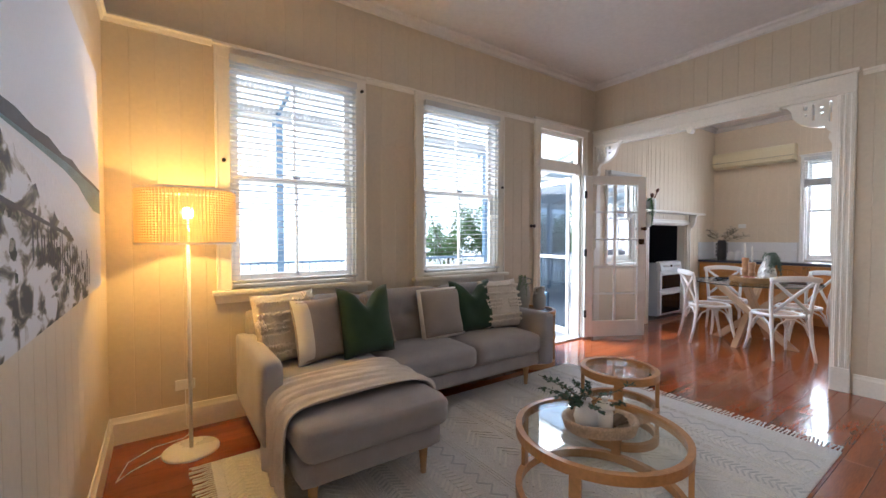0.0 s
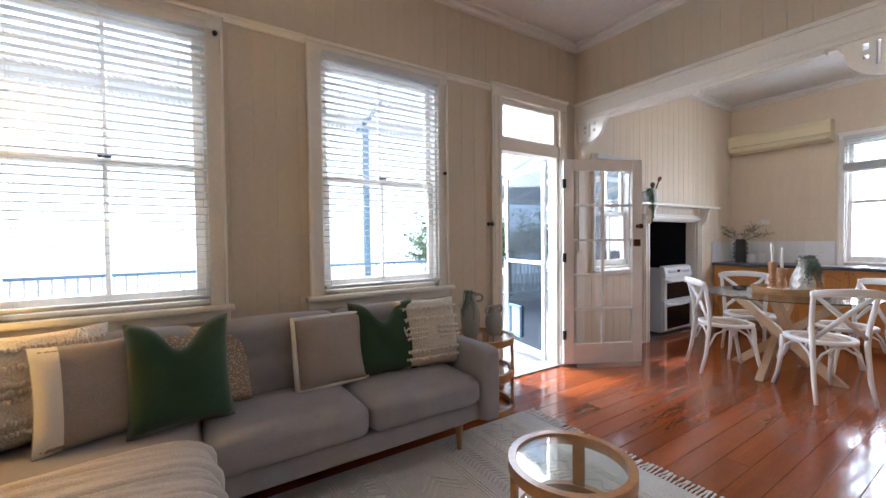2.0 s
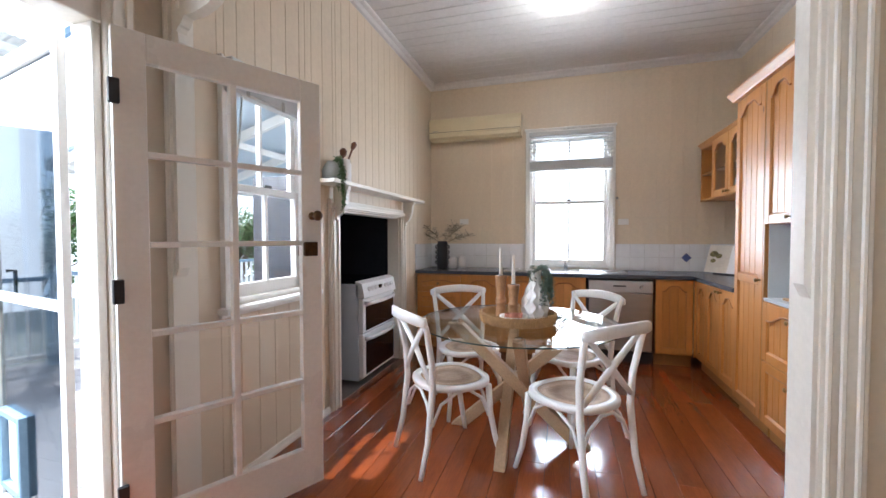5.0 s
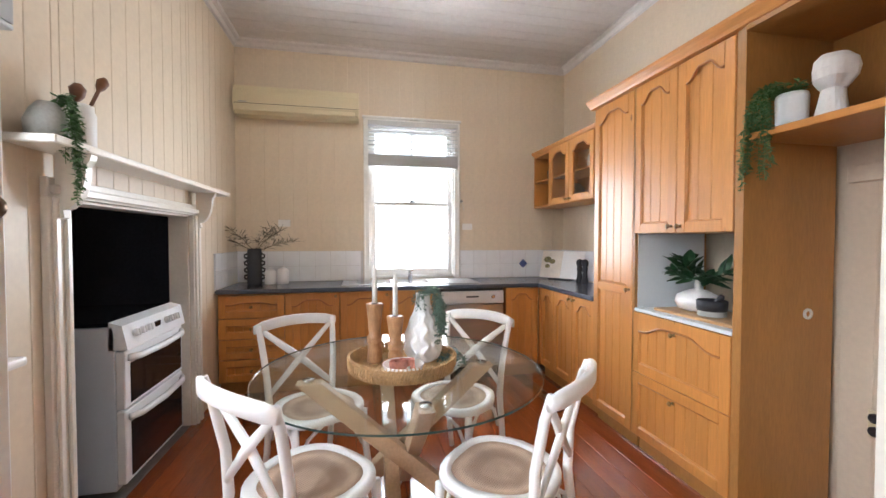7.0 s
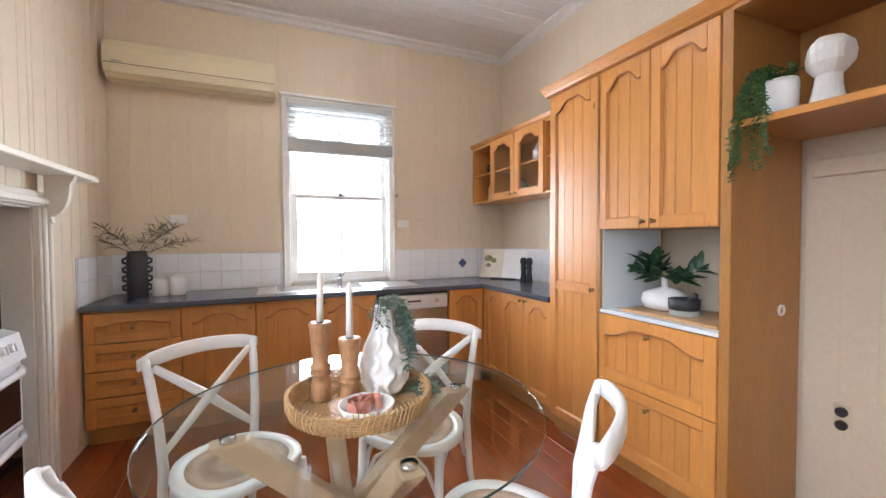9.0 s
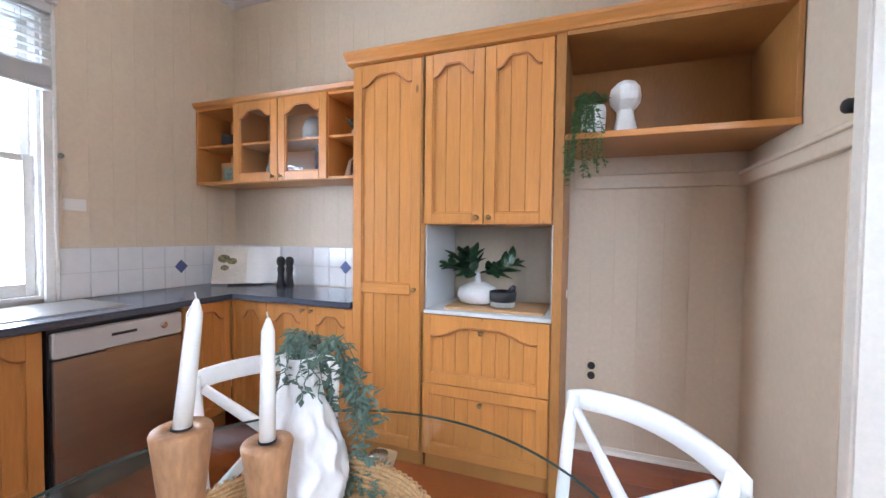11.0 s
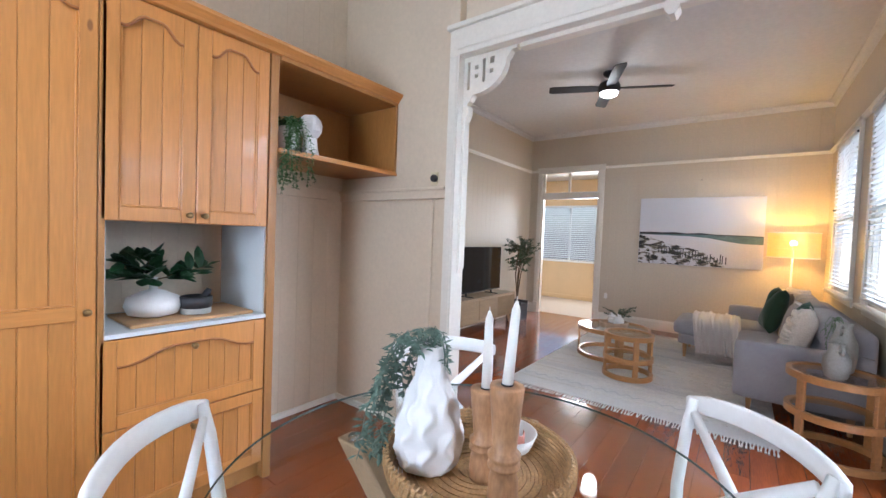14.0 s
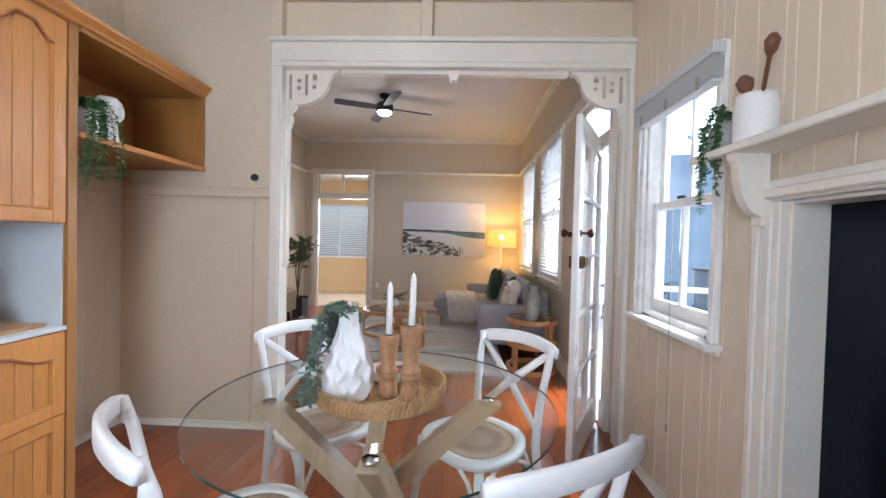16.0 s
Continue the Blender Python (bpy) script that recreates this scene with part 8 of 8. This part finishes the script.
for k in range(6):
    x_ = 6.8 + 1.15 * k
    bm = bmesh.new()
    prism(bm, [(3.75, 3.26), (7.7, 2.09), (7.7, 2.215), (3.75, 3.38)], "x", x_, x_ + 0.06)
    part("rafter", bm, RAILW, gz, "white rafter")
boxpart("fascia", (6.75, 7.70, 2.10, 13.0, 7.73, 2.27), RAILW, gz, "white fascia")
for y_, z_ in ((4.9, 2.98), (6.1, 2.63), (7.45, 2.20)):
    boxpart("purlin", (6.8, y_, z_ - 0.09, 13.0, y_ + 0.05, z_), RAILW, gz, "white purlin")


def tree(x, y, h, seed):
    rnd = random.Random(seed)
    t = thing("garden_tree", "leafy green garden tree behind the railing", "tree", x, y, -1.8)
    bs, bl = bmesh.new(), bmesh.new()
    tube(bs, [(0, 0, 0), (0.05, 0, h * 0.3), (0, 0.05, h * 0.6)], [0.12, 0.09, 0.05], 8)
    for k in range(30):
        b = Vector((0, 0, h * rnd.uniform(0.3, 0.6)))
        a = rnd.uniform(0, 6.283)
        tip = Vector((math.cos(a) * rnd.uniform(0.5, 1.6), math.sin(a) * rnd.uniform(0.5, 1.6), h * rnd.uniform(0.45, 1.0)))
        tube(bs, [b, b.lerp(tip, 0.5) + rdir(rnd) * 0.1, tip], [0.035, 0.02, 0.008], 5)
        for j in range(110):
            p = b.lerp(tip, rnd.uniform(0.4, 1.05)) + rdir(rnd) * rnd.uniform(0.02, 0.4)
            leaf(bl, p, rdir(rnd), (0, 0, 1), rnd.uniform(0.1, 0.2), rnd.uniform(0.06, 0.1))
    part("trunk", bs, BARK, t, "brown trunk and limbs", True)
    part("crown", bl, mat("tree_leaf", (0.10, 0.22, 0.05), 0.5, 0.4, 3, 0.1), t, "green leaves", kind="stuff")
    return t


t0 = tree(11.6, 13.0, 4.5, 1)
for x_, y_, r in ((9.6, 13.4, 200), (13.4, 13.6, 70), (15.4, 13.0, 130), (17.4, 13.8, 20)):
    copy_thing(t0, pose(x_, y_, -1.8, 0, 0, r))
tb_ = thing("outdoor_table", "dark outdoor table on the deck", "table", 0.55, 5.2, -0.08)
boxpart("tabletop", (-0.5, -0.4, 0.68, 0.5, 0.4, 0.71), CERD, tb_, "", 0.006)
for sx in (-0.45, 0.42):
    for sy in (-0.35, 0.32):
        boxpart("leg", (sx, sy, 0, sx + 0.03, sy + 0.03, 0.68), CERD, tb_, "", 0.003)
lathed("garden_pot", "green glazed pot on the outdoor table", "pot", 0.45, 5.2, 0.63, [(0.07, 0), (0.10, 0.02), (0.11, 0.16), (0.09, 0.2), (0.08, 0.19)], GREENF)

oc = thing("outdoor_chair", "dark wire hoop-backed outdoor chair beside the deck table", "chair", 1.35, 5.2, -0.06, 20, "outdoor chairs")
bm = bmesh.new()
tube(bm, [(0.24 * math.cos(a), 0.24 * math.sin(a), 0.80 - 0.10 * abs(math.cos(a))) for a in [math.pi * k / 12 - 0.3 for k in range(14)]], 0.011, 6)
part("hoop_back", bm, CERD, oc, "bent wire hoop back", True)
bm = bmesh.new()
lathe(bm, [(0.01, 0.42), (0.2, 0.42), (0.22, 0.43), (0.21, 0.445), (0.01, 0.45)], 20)
part("seat", bm, CERD, oc)
for sx in (-0.16, 0.16):
    for sy in (-0.14, 0.16):
        bm = bmesh.new()
        tube(bm, [(sx * 1.2, sy * 1.2, 0), (sx, sy, 0.43), (sx * 1.25, sy * 1.05, 0.70)] if sy > 0 else [(sx * 1.2, sy * 1.2, 0), (sx, sy, 0.43)], 0.010, 6)
        part("leg", bm, CERD, oc, "", True)
for x_, y_, r_ in ((0.75, 5.85, 60), (-0.25, 5.3, 150)):
    copy_thing(oc, pose(x_, y_, -0.06, 0, 0, r_))

# added glowing sheets: a blown-out white distance that also lights the rooms
BACKGLOW = glow("backdrop_glow", (0.93, 0.97, 1.0), 1.15)
boxpart("backdrop", (-30, 26, -4, 40, 26.1, 14), BACKGLOW, None, "glowing white sheet added as the bright distance", kind="structure")
boxpart("backdrop_west", (-14.1, 4.0, -4, -14, 26, 14), BACKGLOW, None, "glowing white sheet added as the bright distance", kind="structure")
boxpart("backdrop_east", (14, -14, -4, 14.1, 5, 12), BACKGLOW, None, "glowing white sheet added as the bright distance", kind="structure")

# ---- pieces of the surfaces ----
def boards(parent, name, axis, u0, u1, z0, z1, face, out, holes, w, m, g=0.0035, th=0.012):
    """Upright vee-jointed boards on a wall, cut round its openings."""
    cache = {}
    n = round((u1 - u0) / w)
    w = (u1 - u0) / n
    for k in range(n):
        a, b = u0 + k * w, u0 + (k + 1) * w
        cuts = sorted({a, b, *[h for q in holes for h in q[:2] if a + 0.004 < h < b - 0.004]})
        for c, d in zip(cuts, cuts[1:]):
            mid_ = (c + d) / 2
            spans = [(z0, z1)]
            for q in holes:
                if q[0] - 1e-4 < mid_ < q[1] + 1e-4:
                    ns = []
                    for s, e in spans:
                        if q[3] <= s or q[2] >= e:
                            ns.append((s, e))
                        else:
                            if q[2] - s > 0.01:
                                ns.append((s, q[2]))
                            if e - q[3] > 0.01:
                                ns.append((q[3], e))
                    spans = ns
            for s, e in spans:
                W_, H_ = round(d - c, 4), round(e - s, 4)
                key = (W_, H_)
                if key not in cache:
                    bm = bmesh.new()
                    prof = [(0.0, 0.0), (0.0, th - g), (g, th), (W_ - g, th), (W_, th - g), (W_, 0.0)]
                    if axis == "y":
                        prism(bm, [(u, -v * out) for u, v in prof], "z", 0, H_)
                    else:
                        prism(bm, [(-v * out, u) for u, v in prof], "z", 0, H_)
                    bmesh.ops.recalc_face_normals(bm, faces=bm.faces)
                    me = bpy.data.meshes.new(name)
                    bm.to_mesh(me)
                    bm.free()
                    me.materials.append(m)
                    cache[key] = me
                ob = new(name, cache[key])
                ob.parent = parent
                ob.matrix_basis = pose(c, face, s) if axis == "y" else pose(face, c, s)


# boards stand 12 mm proud of the backing
boards(wn_, "wall_board", "y", XW, XA, 0, ZC, YN + 0.012, 1, [W1, W2, DOORN], 0.132, WALL, 0.0018)
boards(wn_, "wall_board", "y", XA, XE, 0, ZC, YN + 0.012, 1, [KW2, REC], 0.132, WALLK)
boards(ww_, "wall_board", "x", YS, YN, 0, ZC, XW - 0.012 + 0.012, -1, [DOORW], 0.132, WALL, 0.0015, th=0.003)
boards(ws_, "wall_board", "y", XW, XA, 0, ZC, YS, -1, [], 0.132, WALL, 0.0015, th=0.003)
boards(we_, "wall_board", "x", YK, YN, 0, ZC, XE + 0.012, 1, [KWE], 0.132, WALLK, 0.0018)
boards(wa_, "wall_board", "x", YS, YN, 0, ZC, XA + 0.012, 1, [(y0 - 0.0, y1 + 0.0, 0, zt)], 0.132, WALL)
boards(wk_, "wall_board", "y", XK - 0.05, XE, 0, ZC, YK, -1, [], 0.132, WALLK, 0.0012, th=0.003)

# wall tiles
tiles = []
tcache = {}


def tile(parent, axis, u, z, w, h, face):
    key = (axis, round(w, 3), round(h, 3))
    if key not in tcache:
        bm = bmesh.new()
        if axis == "x":
            box(bm, -0.006, 0.0015, 0.0015, 0, w - 0.0015, h - 0.0015, 0.0012)
        else:
            box(bm, 0.0015, 0, 0.0015, w - 0.0015, 0.006, h - 0.0015, 0.0012)
        me = bpy.data.meshes.new("tile")
        bm.to_mesh(me)
        bm.free()
        me.materials.append(TILE)
        tcache[key] = me
    ob = new("tile", tcache[key])
    ob.parent = parent
    ob.matrix_basis = pose(face, u, z) if axis == "x" else pose(u, face, z)


sb = thing("splashback", "white square tile splashback with small blue diamonds", "tiles", kind="structure")
boxpart("grout", (XE - 0.003, YK + 0.004, 0.908, XE + 0.006, KWE[0] - 0.06, 1.212), GROUT, sb)
boxpart("grout", (XE - 0.003, KWE[1] + 0.06, 0.908, XE + 0.006, YN - 0.001, 1.212), GROUT, sb)
boxpart("grout", (6.905, YK - 0.002, 0.908, XE - 0.004, YK + 0.005, 1.212), GROUT, sb)
boxpart("grout", (7.86, YN - 0.004, 0.908, XE - 0.004, YN + 0.003, 1.212), GROUT, sb)
for r in range(2):
    z = 0.909 + 0.151 * r
    u = YK + 0.01
    while u < YN - 0.05:
        w = min(0.151, YN - 0.002 - u)
        if not (KWE[0] - 0.2 < u < KWE[1] + 0.05):
            tile(sb, "x", u, z, w, 0.151, XE - 0.003)
        u += 0.151
    u = 6.91
    while u < XE - 0.06:
        tile(sb, "y", u, z, min(0.151, XE - 0.005 - u), 0.151, YK + 0.005)
        u += 0.151
    for u in (7.87, 8.021, 8.172, 8.323):
        tile(sb, "y", u, z, 0.151, 0.151, YN - 0.0105)
for fx, u in (("x", YK + 0.01 + 0.151 * 3 + 0.03), ("y", 6.91 + 0.151 * 3)):
    bm = bmesh.new()
    s = 0.05
    q = [(u, 1.06 - s), (u + s, 1.06), (u, 1.06 + s), (u - s, 1.06)]
    if fx == "x":
        prism(bm, q, "x", XE - 0.011, XE - 0.0085)
    else:
        prism(bm, q, "y", YK + 0.0105, YK + 0.013)
    part("diamond_tile", bm, TILEB, sb, "blue diamond inset")

# deck boards
bm = bmesh.new()
box(bm, 0, 0, -0.022, 0.133, 4.05, 0.0, 0.002)
bm.normal_update()
dme = bpy.data.meshes.new("deck_board")
bm.to_mesh(dme)
bm.free()
dme.materials.append(DECKM)
for k in range(105):
    shared("deck_board", dme, deck, (-1.4 + 0.138 * k, YN + 0.17, -0.06))

# floor boards, laid along the room
rnd = random.Random(77)
fcache = {}
BW = 0.135
y = YS
while y < YN + 0.05:
    x = XW - 0.1
    w = min(BW, YN + 0.09 - y)
    while x < XE:
        L_ = rnd.choice([1.8, 2.4, 3.0, 3.6, 4.2])
        L_ = min(L_, XE + 0.1 - x)
        if XE + 0.1 - x - L_ < 0.6:
            L_ = XE + 0.1 - x
        key = (round(L_, 3), round(w, 3))
        if key not in fcache:
            bm = bmesh.new()
            box(bm, 0.0006, 0.0008, -0.02, L_ - 0.0006, w - 0.0008, 0.0, 0.0012)
            bmesh.ops.recalc_face_normals(bm, faces=bm.faces)
            me = bpy.data.meshes.new("floor_board")
            bm.to_mesh(me)
            bm.free()
            me.materials.append(FLOORM)
            fcache[key] = me
        shared("floor_board", fcache[key], floor, (x, y, rnd.uniform(-0.0004, 0.0)))
        x += L_
    y += BW
